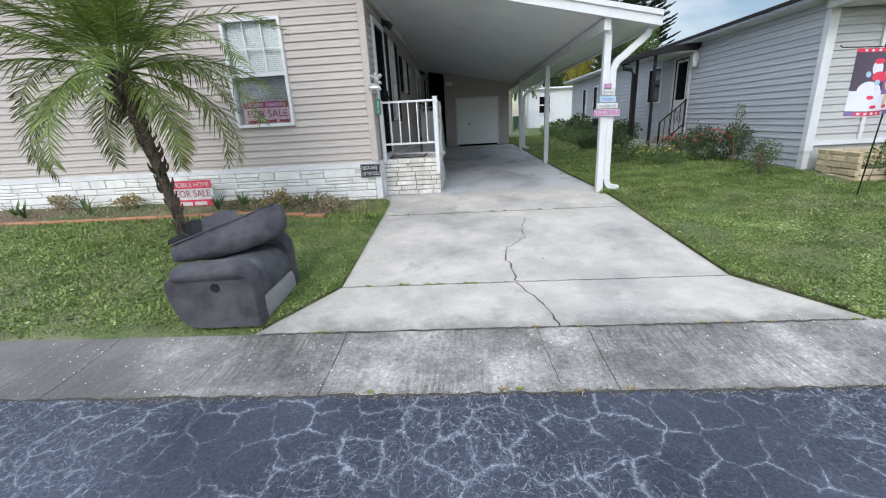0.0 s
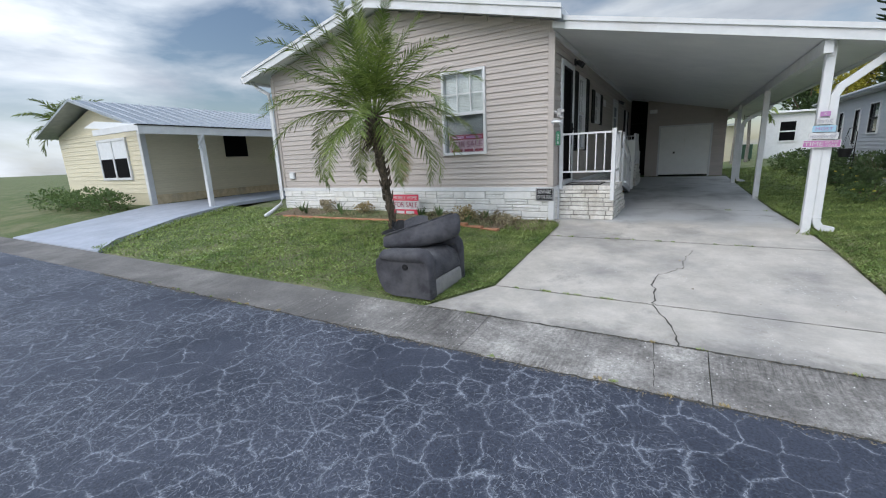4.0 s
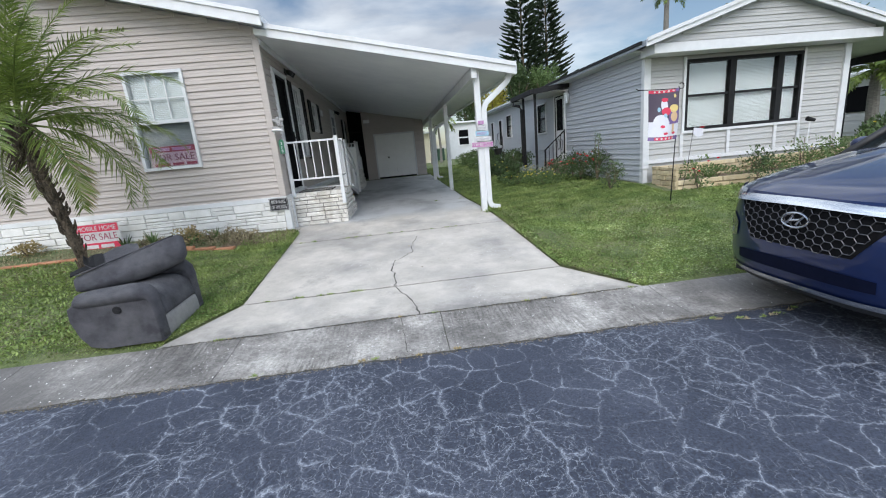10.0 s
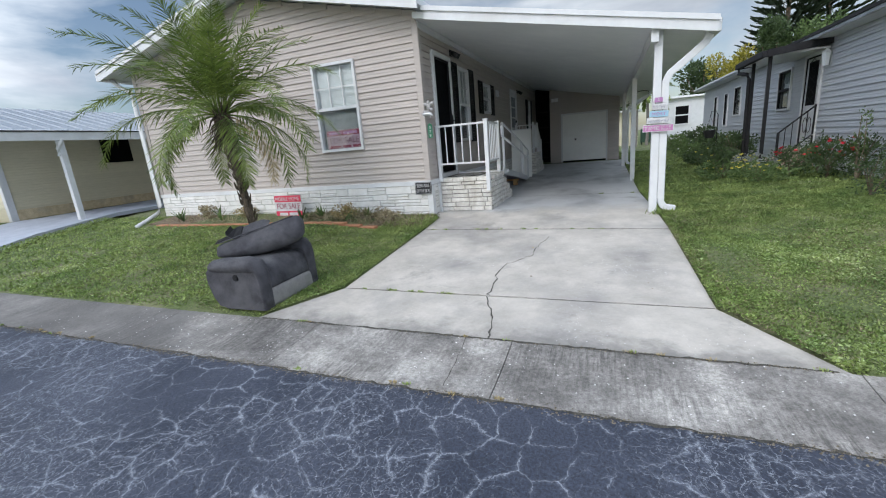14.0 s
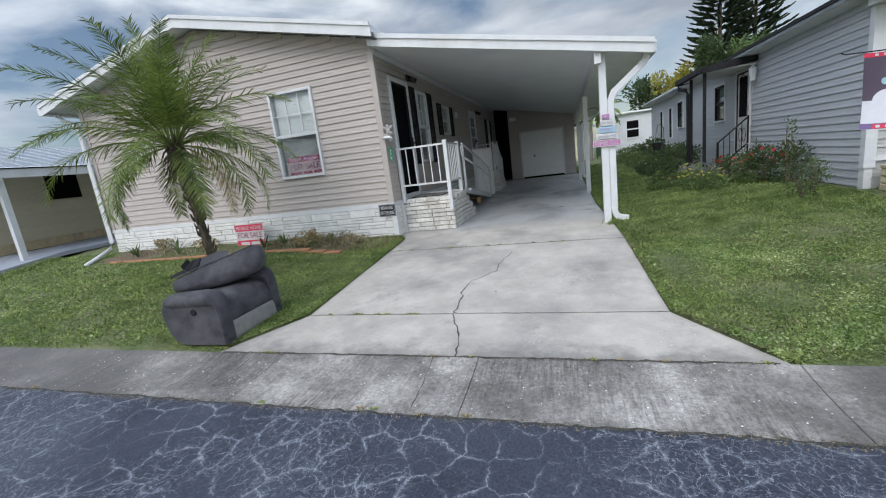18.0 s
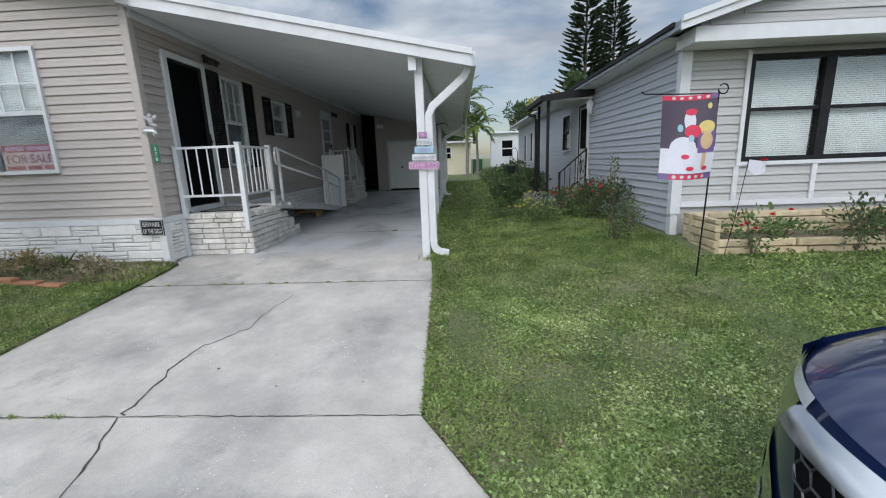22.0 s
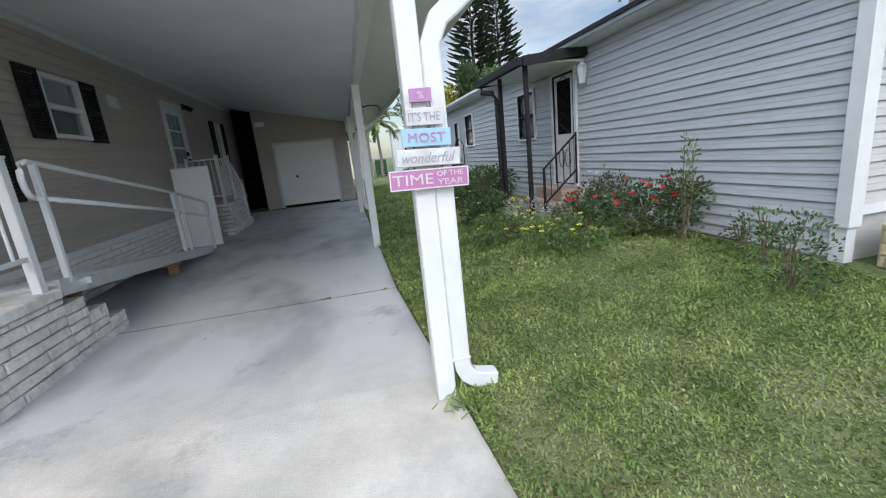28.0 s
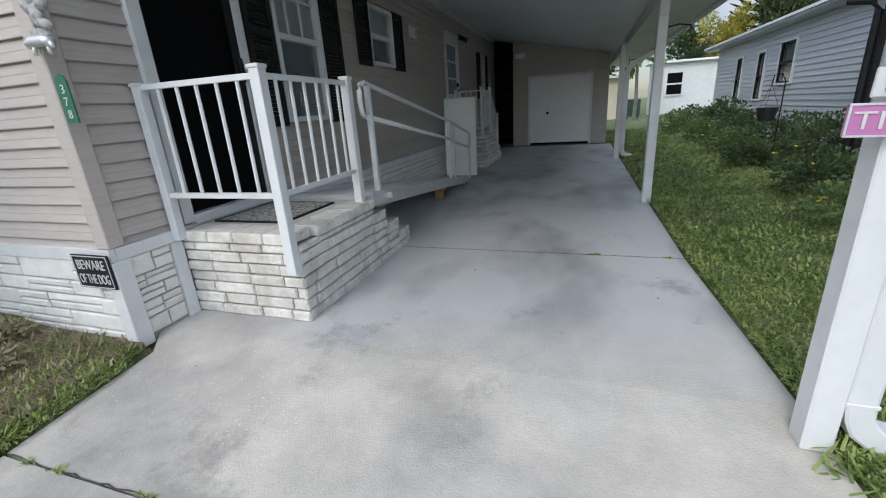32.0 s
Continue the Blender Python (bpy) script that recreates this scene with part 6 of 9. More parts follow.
part("slab", poly_slab(pts, lambda x, y: lawn_z(x, y) + 0.03, 0.10), M_BLUEDRIVE, ld)

# cream building at the far end
fb = tagged(thing("far_house", (6, 32, 0.5)), "white mobile home at the end of the side lawn", "house")
part("wall", boxes((4.9, 11.4, 32, 33, 0.3, 3.3)), M_WHITE, fb)
part("roof", boxes((4.7, 11.8, 31.7, 33.4, 3.302, 3.42), bevel=0.02), M_CEIL, fb)
fw_ = part("window", boxes((5.68, 6.42, 31.95, 31.998, 1.7, 2.8)), M_SCREEN, fb)
part("window_frame", boxes((5.60, 5.68, 31.93, 31.998, 1.62, 2.88), (6.42, 6.50, 31.93, 31.998, 1.62, 2.88), (5.68, 6.42, 31.93, 31.998, 2.2, 2.28), (5.68, 6.42, 31.93, 31.998, 2.8, 2.88), (5.68, 6.42, 31.93, 31.998, 1.62, 1.7)), M_WHITE, fw_)
fb2 = tagged(thing("far_house", (-2, 31, 0.5)), "cream home seen past the end of the carport", "house")
part("wall", boxes((-9, 3.4, 31, 31.9, 0.3, 2.72)), M_SIDING_CREAM, fb2)
part("roof", boxes((-9.3, 3.6, 30.6, 31.95, 2.722, 2.84)), M_WHITE, fb2)
fw2 = part("window", boxes((1.45, 1.98, 30.95, 30.998, 1.7, 2.4)), M_SCREEN, fb2)
part("window_frame", boxes((1.38, 1.45, 30.94, 30.998, 1.65, 2.45), (1.98, 2.05, 30.94, 30.998, 1.65, 2.45), (1.45, 1.98, 30.94, 30.998, 2.02, 2.08), (1.45, 1.98, 30.94, 30.998, 2.4, 2.45)), M_WHITE, fw2)
gbin = tagged(thing("green_bin", (3.75, 29, 0.5)), "dark green utility box at the end of the lawn", "bin")
part("body", boxes((3.45, 4.1, 29, 29.4, 0.75, 1.57), bevel=0.02), mat("green_metal", (0.02, 0.06, 0.035), (0.035, 0.085, 0.05), 6, 0.5, 0.05), gbin)
for x in (3.5, 4.0):
    part("leg", boxes((x, x + 0.05, 29.2, 29.25, 0.48, 0.75)), M_BLACK, gbin)


# ---- parked car ----
CX, CY = 3.34, 1.68
HALF = 0.945


def fx(t, z):
    pts = ((0.28, 0.12), (0.36, 0.045), (0.45, 0.01), (0.62, 0.0), (0.80, 0.015), (0.95, 0.045), (1.0, 0.075), (1.06, 0.12))
    pz = pts[-1][1]
    if z <= pts[0][0]:
        pz = pts[0][1]
    else:
        for (z0, a), (z1, b_) in zip(pts, pts[1:]):
            if z <= z1:
                pz = a + (b_ - a) * (z - z0) / (z1 - z0)
                break
    return pz + 0.42 * (abs(t) / HALF) ** 3.4


def grid_part(name, nu, nv, fn, material, parent, label="", smooth=True):
    vs = [fn(i / nu, j / nv) for j in range(nv + 1) for i in range(nu + 1)]
    w = nu + 1
    fs = [(j * w + i, j * w + i + 1, (j + 1) * w + i + 1, (j + 1) * w + i) for j in range(nv) for i in range(nu)]
    return raw(name, vs, fs, material, parent, label, smooth)


car = tagged(thing("car", (CX + 2.3, CY, 0.06)), "dark blue SUV parked at the kerb facing the driveway", "car")


def front_pt(u, v):
    t = (u * 2 - 1) * HALF
    z = 0.30 + 0.70 * v
    return (CX + fx(t, z), CY + t, z)


bumper = grid_part("front_bumper", 48, 16, front_pt, M_CAR, car)


def hood_z(t, u):
    return 1.0 + 0.20 * u ** 0.75 + 0.035 * (1 - (t / HALF) ** 2) - 0.10 * max(0.0, (abs(t) - 0.62) / 0.325) ** 2 * (0.4 + 0.6 * u) + 0.012 * math.exp(-((abs(t) - 0.42) / 0.05) ** 2) * u


def hood_pt(u, v):
    t = (u * 2 - 1) * HALF
    x0 = fx(t, 1.0)
    x1 = 1.32 + 0.10 * (1 - (t / HALF) ** 2) * -1
    return (CX + x0 + (x1 - x0) * v, CY + t, hood_z(t, v) - 0.035 * (1 - v) ** 6 * (1 - (t / HALF) ** 2))


grid_part("bonnet", 40, 16, hood_pt, M_CAR, car)
WHEELS = (0.94, 3.70)


def side_col(x):
    lo = 0.30
    for wx in WHEELS:
        d = abs(x - wx)
        if d < 0.42:
            lo = max(lo, 0.40 + math.sqrt(0.42 ** 2 - d * d))
    return lo


for s in (-1, 1):
    def side_pt(u, v, s=s):
        x = 0.42 + u * 4.3
        lo = side_col(x)
        top = hood_z(HALF, min(1.0, max(0.0, (x - 0.42) / 0.9))) if x < 1.32 else 1.10 + 0.03 * (x - 1.3) / 3
        z = lo + (top - lo) * v
        inset = 0.05 * max(0.0, (0.45 - z) / 0.15) + 0.03 * (max(0.0, z - 0.85) / 0.25) ** 2 * (1 if x > 1.32 else 0.0) - 0.012 * math.exp(-((z - 0.82) / 0.04) ** 2)
        taper = 0.25 * max(0.0, (x - 4.2) / 0.52) ** 2
        return (CX + x, CY + s * (HALF - inset - taper), z)
    grid_part("side_panel", 60, 8, side_pt, M_CAR, car)

# cabin
ROOFZ = 1.68


def cabin_ring(z, x0, x1, hw):
    pts = []
    for i in range(9):
        a = -1 + 2 * i / 8
        pts.append((CX + x0 + 0.10 * (a * a), CY + a * hw, z))
    for i in range(9):
        a = 1 - 2 * i / 8
        pts.append((CX + x1 - 0.08 * (a * a), CY + a * hw, z))
    return pts


bm = bmesh.new()
loft(bm, [cabin_ring(1.12, 1.20, 4.66, 0.90), cabin_ring(1.40, 1.68, 4.50, 0.79), cabin_ring(1.62, 2.10, 4.30, 0.69)], cap=False)
M_CARGLASS = mat("tinted_glass", (0.02, 0.03, 0.035), (0.03, 0.04, 0.045), 3, 0.05, 0.0, spec=0.9, coat=1.0)
part("cabin_glass", bm, M_CARGLASS, car, "dark tinted glass", smooth=True)
bm = bmesh.new()
loft(bm, [cabin_ring(1.60, 2.06, 4.34, 0.70), cabin_ring(1.66, 2.22, 4.24, 0.64), cabin_ring(ROOFZ + 0.02, 2.6, 3.9, 0.45)])
part("roof", bm, M_CAR, car, smooth=True)
for s in (-1, 1):
    bm = bmesh.new()
    tube(bm, [(CX + 1.28, CY + s * 0.895, 1.12), (CX + 1.74, CY + s * 0.80, 1.40), (CX + 2.18, CY + s * 0.695, 1.63)], 0.032, 8)
    part("pillar", bm, M_PLASTIC, car, smooth=True)
    bm = bmesh.new()
    b2 = bmesh.new()
    bmesh.ops.create_uvsphere(b2, u_segments=16, v_segments=10, radius=1.0)
    merge(bm, b2, Matrix.Translation((CX + 1.72, CY + s * 1.02, 1.22)) @ Matrix.Diagonal((0.09, 0.12, 0.075, 1)))
    tube(bm, [(CX + 1.70, CY + s * 0.90, 1.15), (CX + 1.71, CY + s * 0.99, 1.19)], 0.03, 8)
    part("wing_mirror", bm, M_CAR, car, smooth=True)
    for wx in WHEELS:
        wh = part("wheel", tube(bmesh.new(), [(CX + wx, CY + s * 0.70, 0.40), (CX + wx, CY + s * 0.915, 0.40)], 0.27, 28), M_DARK, car)
        part("tyre", tube(bmesh.new(), [(CX + wx, CY + s * 0.705, 0.40), (CX + wx, CY + s * 0.73, 0.40), (CX + wx, CY + s * 0.91, 0.40), (CX + wx, CY + s * 0.93, 0.40)], 0.355, 32), M_RUBBER, wh)
        bm = bmesh.new()
        for k in range(5):
            a = 2 * math.pi * k / 5
            tube(bm, [(CX + wx, CY + s * 0.934, 0.40), (CX + wx + 0.24 * math.cos(a), CY + s * 0.936, 0.40 + 0.24 * math.sin(a))], 0.03, 6)
        part("rim", bm, M_CHROME, wh)
part("underbody", boxes((CX + 0.30, CX + 4.5, CY - 0.80, CY + 0.80, 0.24, 0.40)), M_PLASTIC, car)
part("wheel_well", boxes((CX + 0.46, CX + 1.45, CY - 0.86, CY + 0.86, 0.41, 0.93), (CX + 3.2, CX + 4.2, CY - 0.86, CY + 0.86, 0.41, 0.93)), M_PLASTIC, car)
grid_part("rear_panel", 12, 6, lambda u, v: (CX + 4.70 - 0.1 * (2 * u - 1) ** 4, CY + (2 * u - 1) * 0.72, 0.35 + 0.80 * v), M_CAR, car)


def on_front(t, z, off):
    return (CX + fx(t, z) - off, CY + t, z)


def grille_half(z):
    return 0.36 + 0.21 * (z - 0.64) / 0.30


def grille_pt(u, v):
    z = 0.655 + 0.285 * v
    return on_front((2 * u - 1) * grille_half(z), z, 0.004)


grille = grid_part("grille", 20, 8, grille_pt, M_DARK, car, "black hexagonal mesh grille")
bm = bmesh.new()
hx, hz = 0.0385, 0.054
for col in range(-10, 11):
    t = col * 1.5 * hx
    for row in range(7):
        z = 0.655 + row * hz + (hz / 2 if col % 2 else 0)
        if abs(t) > grille_half(z) - 0.03 or z > 0.935 or z < 0.67:
            continue
        ring = [on_front(t + hx * a, min(0.945, z + hz * b_), 0.014) for a, b_ in ((-1, 0), (-0.5, 0.5), (0.5, 0.5), (1, 0), (0.5, -0.5), (-0.5, -0.5), (-1, 0))]
        tube(bm, ring, 0.0036, 4, cap=False)
M_GRILLE = mat("grille_mesh", (0.07, 0.07, 0.075), (0.11, 0.11, 0.115), 20, 0.3, 0.0, metal=0.7)
part("mesh", bm, M_GRILLE, grille)


def strip(z0f, z1f, ta, tb, off, nm, material, label="", parent=car, n=24):
    def f(u, v):
        t = ta + (tb - ta) * u
        return on_front(t, z0f(t) + (z1f(t) - z0f(t)) * v, off)
    return grid_part(nm, n, 3, f, material, parent, label)


def bar_pt(u, v):
    t = -0.60 + 1.20 * u
    z = 0.943 - 0.02 * (abs(t) / 0.6) ** 2
    return on_front(t, z + 0.046 * v, 0.034 * (1 - v) ** 0.7 + 0.002)


grid_part("chrome_bar", 24, 4, bar_pt, M_CHROME, car, "satin chrome bar above the grille")
M_LENS = mat("lamp_lens", (0.35, 0.37, 0.40), (0.5, 0.52, 0.55), 8, 0.08, 0.0, coat=1.0)
M_LENSDARK = mat("lamp_housing", (0.03, 0.032, 0.036), (0.07, 0.075, 0.08), 14, 0.12, 0.0, coat=1.0)
for s in (-1, 1):
    strip(lambda t: 0.90 + 0.03 * (abs(t) - 0.6), lambda t: 0.975, s * 0.60, s * 0.80, 0.011, "chrome_wing", M_CHROME, n=8)
    strip(lambda t: 0.975, lambda t: 1.005 - 0.02 * (abs(t) - 0.6), s * 0.56, s * 0.84, 0.010, "running_light", M_LENS, "slim clear daytime running light", n=10)
    hl = strip(lambda t: 0.60 + 0.03 * abs(abs(t) - 0.70) / 0.14, lambda t: 0.80 - 0.06 * (abs(abs(t) - 0.70) / 0.14) ** 2, s * 0.55, s * 0.84, 0.010, "headlight", M_LENSDARK, "dark headlight cluster in the bumper", n=10)
    for tt, zz, rr in ((0.72, 0.72, 0.038), (0.66, 0.66, 0.03)):
        strip(lambda t, zz=zz, rr=rr, tt=tt: zz - math.sqrt(max(0.0, rr * rr - (abs(t) - tt) ** 2)), lambda t, zz=zz, rr=rr, tt=tt: zz + math.sqrt(max(0.0, rr * rr - (abs(t) - tt) ** 2)), s * (tt - rr), s * (tt + rr), 0.013, "reflector", M_LENS, parent=hl, n=12)
    strip(lambda t: 0.505, lambda t: 0.535, s * 0.65, s * 0.73, 0.010, "fog_light", M_LENS, n=6)
M_INTAKE = mat("intake_plastic", (0.002, 0.004, 0.014), (0.004, 0.006, 0.02), 20, 0.6, 0.05, 200, spec=0.08)
strip(lambda t: 0.465, lambda t: 0.56 - 0.02 * (abs(t) / 0.5) ** 2, -0.50, 0.50, 0.006, "lower_intake", M_INTAKE, "black lower air intake")
strip(lambda t: 0.345, lambda t: 0.385, -0.80, 0.80, 0.012, "skid_lip", M_CHROME, "silver lower lip")
strip(lambda t: 0.30, lambda t: 0.343, -0.88, 0.88, 0.006, "valance", M_PLASTIC)
bm = bmesh.new()
ring = [on_front(0.095 * math.cos(2 * math.pi * k / 24), 0.845 + 0.049 * math.sin(2 * math.pi * k / 24), 0.03) for k in range(25)]
tube(bm, ring, 0.0075, 6, cap=False)
tube(bm, [on_front(0.062, 0.813, 0.03), on_front(0.038, 0.838, 0.03), on_front(0.018, 0.876, 0.03)], 0.0075, 6)
tube(bm, [on_front(-0.018, 0.814, 0.03), on_front(-0.038, 0.852, 0.03), on_front(-0.062, 0.877, 0.03)], 0.0075, 6)
tube(bm, [on_front(0.034, 0.838, 0.03), on_front(-0.034, 0.852, 0.03)], 0.007, 6)
part("badge", bm, M_CHROME, grille, "chrome oval badge")
bm = bmesh.new()
tube(bm, [(CX + 1.22, CY - 0.6, 1.19), (CX + 1.20, CY, 1.215), (CX + 1.22, CY + 0.6, 1.19)], 0.012, 6)
part("wiper", bm, M_PLASTIC, car)

# ---- discarded recliner ----
def rbox(sx, sy, sz, bev, m, bm=None, seg=3, pinch=0.0):
    b2 = bmesh.new()
    bmesh.ops.create_cube(b2, size=1.0)
    for v in b2.verts:
        v.co = Vector((v.co.x * sx, v.co.y * sy, v.co.z * sz))
    bmesh.ops.subdivide_edges(b2, edges=b2.edges[:], cuts=3, use_grid_fill=True)
    for v in b2.verts:
        p = v.co
        q = Vector((max(-sx / 2 + bev, min(sx / 2 - bev, p.x)), max(-sy / 2 + bev, min(sy / 2 - bev, p.y)), max(-sz / 2 + bev, min(sz / 2 - bev, p.z))))
        d = p - q
        if d.length > 1e-6:
            v.co = q + d.normalized() * bev
        if pinch:
            k = (1 - (2 * p.x / sx) ** 2) * (1 - (2 * p.y / sy) ** 2)
            v.co.z += pinch * k * (1 if p.z > 0 else -0.3)
            v.co += Vector((0, 0, 0.008 * noise.noise(p * 7.0)))
    bmesh.ops.transform(b2, matrix=m, verts=b2.verts[:])
    if bm is None:
        return b2
    merge(bm, b2)
    return bm


SOFA_Z = lawn_z(-1.9, 3.1) - 0.012
sofa = tagged(thing("armchair", (-1.87, 3.14, SOFA_Z)), "dark grey suede recliner dumped on the lawn, back collapsed", "armchair")
B = Matrix.Translation((-1.87, 3.14, SOFA_Z)) @ Matrix.Rotation(radians(2), 4, "Z")


def at(x, y, z, rx=0, ry=0, rz=0):
    return B @ pose(x, y, z, rx, ry, rz)


M_SOFA_PALE = mat("worn_suede", (0.17, 0.165, 0.16), (0.28, 0.27, 0.26), 5, 0.95, 0.2, 150, sheen=0.1)


def chaikin(pts, times=2, closed=True):
    for _ in range(times):
        out = []
        for i in range(len(pts)):
            p, q = Vector(pts[i]), Vector(pts[(i + 1) % len(pts)])
            out += [p.lerp(q, 0.25), p.lerp(q, 0.75)]
        pts = out
    return pts


def arm(y, half, lift):
    """Side panel with rounded rear, front post and padded top."""
    bm = bmesh.new()
    prof = [(-0.12, 0.0), (-0.235, 0.03), (-0.30, 0.13), (-0.34, 0.28), (-0.335, 0.385), (-0.27, 0.435), (0.29, 0.425), (0.325, 0.37), (0.338, 0.18), (0.345, 0.0)]
    secs = [[B @ Vector((x * sc, y + dy, 0.2 + (z + lift * (z > 0.3) - 0.2) * sc)) for x, z in prof] for dy, sc in ((-half, 0.965), (-half + 0.012, 0.995), (-half + 0.03, 1.0), (half - 0.03, 1.0), (half - 0.012, 0.995), (half, 0.965))]
    loft(bm, secs)
    bmesh.ops.recalc_face_normals(bm, faces=bm.faces[:])
    a = part("arm", bm, M_SOFA, sofa, smooth=False)
    bm = bmesh.new()
    pts = [(-0.27, 0.42), (-0.24, 0.435), (-0.15, 0.44), (0.0, 0.445), (0.16, 0.452), (0.25, 0.445), (0.295, 0.41), (0.318, 0.35), (0.325, 0.24), (0.33, 0.10), (0.332, 0.02)]
    secs = []
    for i, (px, pz) in enumerate(pts):
        q0, q1 = pts[max(i - 1, 0)], pts[min(i + 1, len(pts) - 1)]
        d = Vector((q1[0] - q0[0], 0, q1[1] - q0[1])).normalized()
        nrm = Vector((-d.z, 0, d.x))
        h = (0.034, 0.062, 0.076, 0.08, 0.08, 0.074, 0.058, 0.036, 0.024, 0.018, 0.012)[i]
        wd = half * (1.62 if 0 < i < 6 else (1.12, 1.1, 1.05, 1.0, 0.98, 0.95)[max(0, i - 6)])
        wob = 0.008 * math.sin(9 * px + 3 * y)
        secs.append([B @ (Vector((px, y, pz + lift)) + nrm * (h + wob * 0.4) * math.sin(a2) * (0.75 + 0.25 * abs(math.sin(a2))) + Vector((0, wd * math.cos(a2), 0))) for a2 in [2 * math.pi * k / 16 for k in range(16)]])
    loft(bm, secs)
    bmesh.ops.recalc_face_normals(bm, faces=bm.faces[:])
    part("arm_pad", bm, M_SOFA, a, smooth=True)


arm(-0.355, 0.075, 0.0)
arm(0.375, 0.065, 0.035)
seat_secs = []
for i in range(13):
    v = -0.29 + 0.62 * i / 12
    e = 1 - (2 * i / 12 - 1) ** 6
    loop = [(-0.30, 0.16), (-0.30, 0.40 + 0.02 * e), (-0.05, 0.415 + 0.03 * e), (0.18, 0.42 + 0.035 * e), (0.30, 0.375 + 0.02 * e), (0.335, 0.26), (0.335, 0.17), (0.1, 0.15)]
    seat_secs.append([B @ (Vector((p.x, v, p.y)) + Vector((0, 0, 0.006 * noise.noise((p.x * 8, v * 8, p.y * 5))))) for p in chaikin([Vector((a, b_, 0)) for a, b_ in loop], 2)])
bm = bmesh.new()
loft(bm, seat_secs)
bmesh.ops.recalc_face_normals(bm, faces=bm.faces[:])
part("seat", bm, M_SOFA, sofa, smooth=True)
part("footrest", rbox(0.06, 0.63, 0.19, 0.025, at(0.318, 0.02, 0.095, 0, -3)), M_SOFA_PALE, sofa, "paler worn footrest panel", smooth=True)
part("base_frame", rbox(0.54, 0.62, 0.14, 0.02, at(-0.02, 0.01, 0.09)), M_SOFA, sofa)
# collapsed back: a wedge slab lying from the near rear corner up to the far arm
BA, BD = Vector((-2.235, 2.93, SOFA_Z)), Vector((0.83, 0.557, 0))
BN = Vector((BD.y, -BD.x, 0))
BACK = (
    (0.00, ((0, 0.60), (0.045, 0.52), (0.05, 0.50), (0.02, 0.485), (-0.20, 0.45), (-0.25, 0.53))),
    (0.03, ((0, 0.628), (0.052, 0.515), (0.06, 0.49), (0.03, 0.47), (-0.22, 0.43), (-0.27, 0.54))),
    (0.28, ((0, 0.70), (0.055, 0.585), (0.105, 0.52), (0.06, 0.44), (-0.22, 0.45), (-0.29, 0.60))),
    (0.52, ((0, 0.765), (0.055, 0.68), (0.135, 0.60), (0.09, 0.46), (-0.22, 0.50), (-0.29, 0.66))),
    (0.72, ((0, 0.82), (0.05, 0.765), (0.135, 0.66), (0.085, 0.50), (-0.20, 0.55), (-0.28, 0.71))),
    (0.84, ((0, 0.84), (0.04, 0.80), (0.105, 0.69), (0.06, 0.54), (-0.18, 0.60), (-0.25, 0.74))),
    (0.88, ((-0.03, 0.80), (0.0, 0.76), (0.04, 0.69), (0.01, 0.60), (-0.15, 0.63), (-0.2, 0.73))),
)


def back_ring(s):
    for (s0, r0), (s1, r1) in zip(BACK, BACK[1:]):
        if s <= s1:
            k = (s - s0) / (s1 - s0)
            ring = [Vector((a[0] + (c[0] - a[0]) * k, a[1] + (c[1] - a[1]) * k, 0)) for a, c in zip(r0, r1)]
            break
    out = []
    for p in chaikin(ring, 2):
        crease = 0.012 * noise.noise((s * 14, p.x * 6, p.y * 16)) * (1 if p.x > 0.055 else 0.2)
        out.append(BA + BD * s + BN * (p.x + crease) + Vector((0, 0, p.y)))
    return out


bm = bmesh.new()
loft(bm, [back_ring(0.88 * i / 30) for i in range(31)])
bmesh.ops.recalc_face_normals(bm, faces=bm.faces[:])
back = part("backrest", bm, M_SOFA, sofa, smooth=True)


def ridge(s, u, dz):
    return BA + BD * s + BN * u + Vector((0, 0, 0.628 + 0.262 * s + dz))


bm = bmesh.new()
tube(bm, [ridge(s, 0.012, -0.012) for s in (0.02, 0.2, 0.4, 0.6, 0.8)], 0.007, 6)
part("seam", bm, M_SOFA, back, smooth=True)
# loose rear panel, curled up behind the ridge, with its torn black lining
for nm, mt, off, lab in (("loose_flap", M_SOFA, 0.0, ""), ("loose_lining", M_BLACK, 0.012, "torn black lining")):
    prof = [(0.52, -0.05), (0.44, -0.015), (0.34, -0.01), (0.24, -0.02), (0.17, -0.01), (0.125, 0.025), (0.105, 0.055), (0.10, 0.07)]
    secs = []
    if mt is M_BLACK:
        prof = prof[3:]
    for s, dz in prof:
        wide = 0.20 if s > 0.2 else 0.24
        up = 0.075 if s > 0.15 else 0.03
        a, b_ = ridge(s, -0.02, dz - 0.02 + off), ridge(s, -0.02 - wide, dz - 0.02 + off + up)
        th = Vector((0, 0, 0.010))
        secs.append([a, b_, b_ + th, a + th])
    bm = bmesh.new()
    loft(bm, secs)
    bmesh.ops.recalc_face_normals(bm, faces=bm.faces[:])
    part(nm, bm, mt, sofa, lab, smooth=False)
bm = bmesh.new()
loft(bm, [[ridge(s, u, dz - 0.012), ridge(s, u - 0.10, dz + 0.004), ridge(s, u - 0.10, dz + 0.014), ridge(s, u, dz - 0.002)] for s, u, dz in ((-0.012, 0.0, 0.0), (0.07, -0.01, 0.005), (0.16, -0.01, -0.002))])
bmesh.ops.recalc_face_normals(bm, faces=bm.faces[:])
part("torn_edge", bm, M_BLACK, sofa, "torn black lining")
bm = bmesh.new()
tube(bm, [B @ Vector((0.05, -0.425, 0.335)), B @ Vector((0.05, -0.436, 0.335))], 0.034, 14)
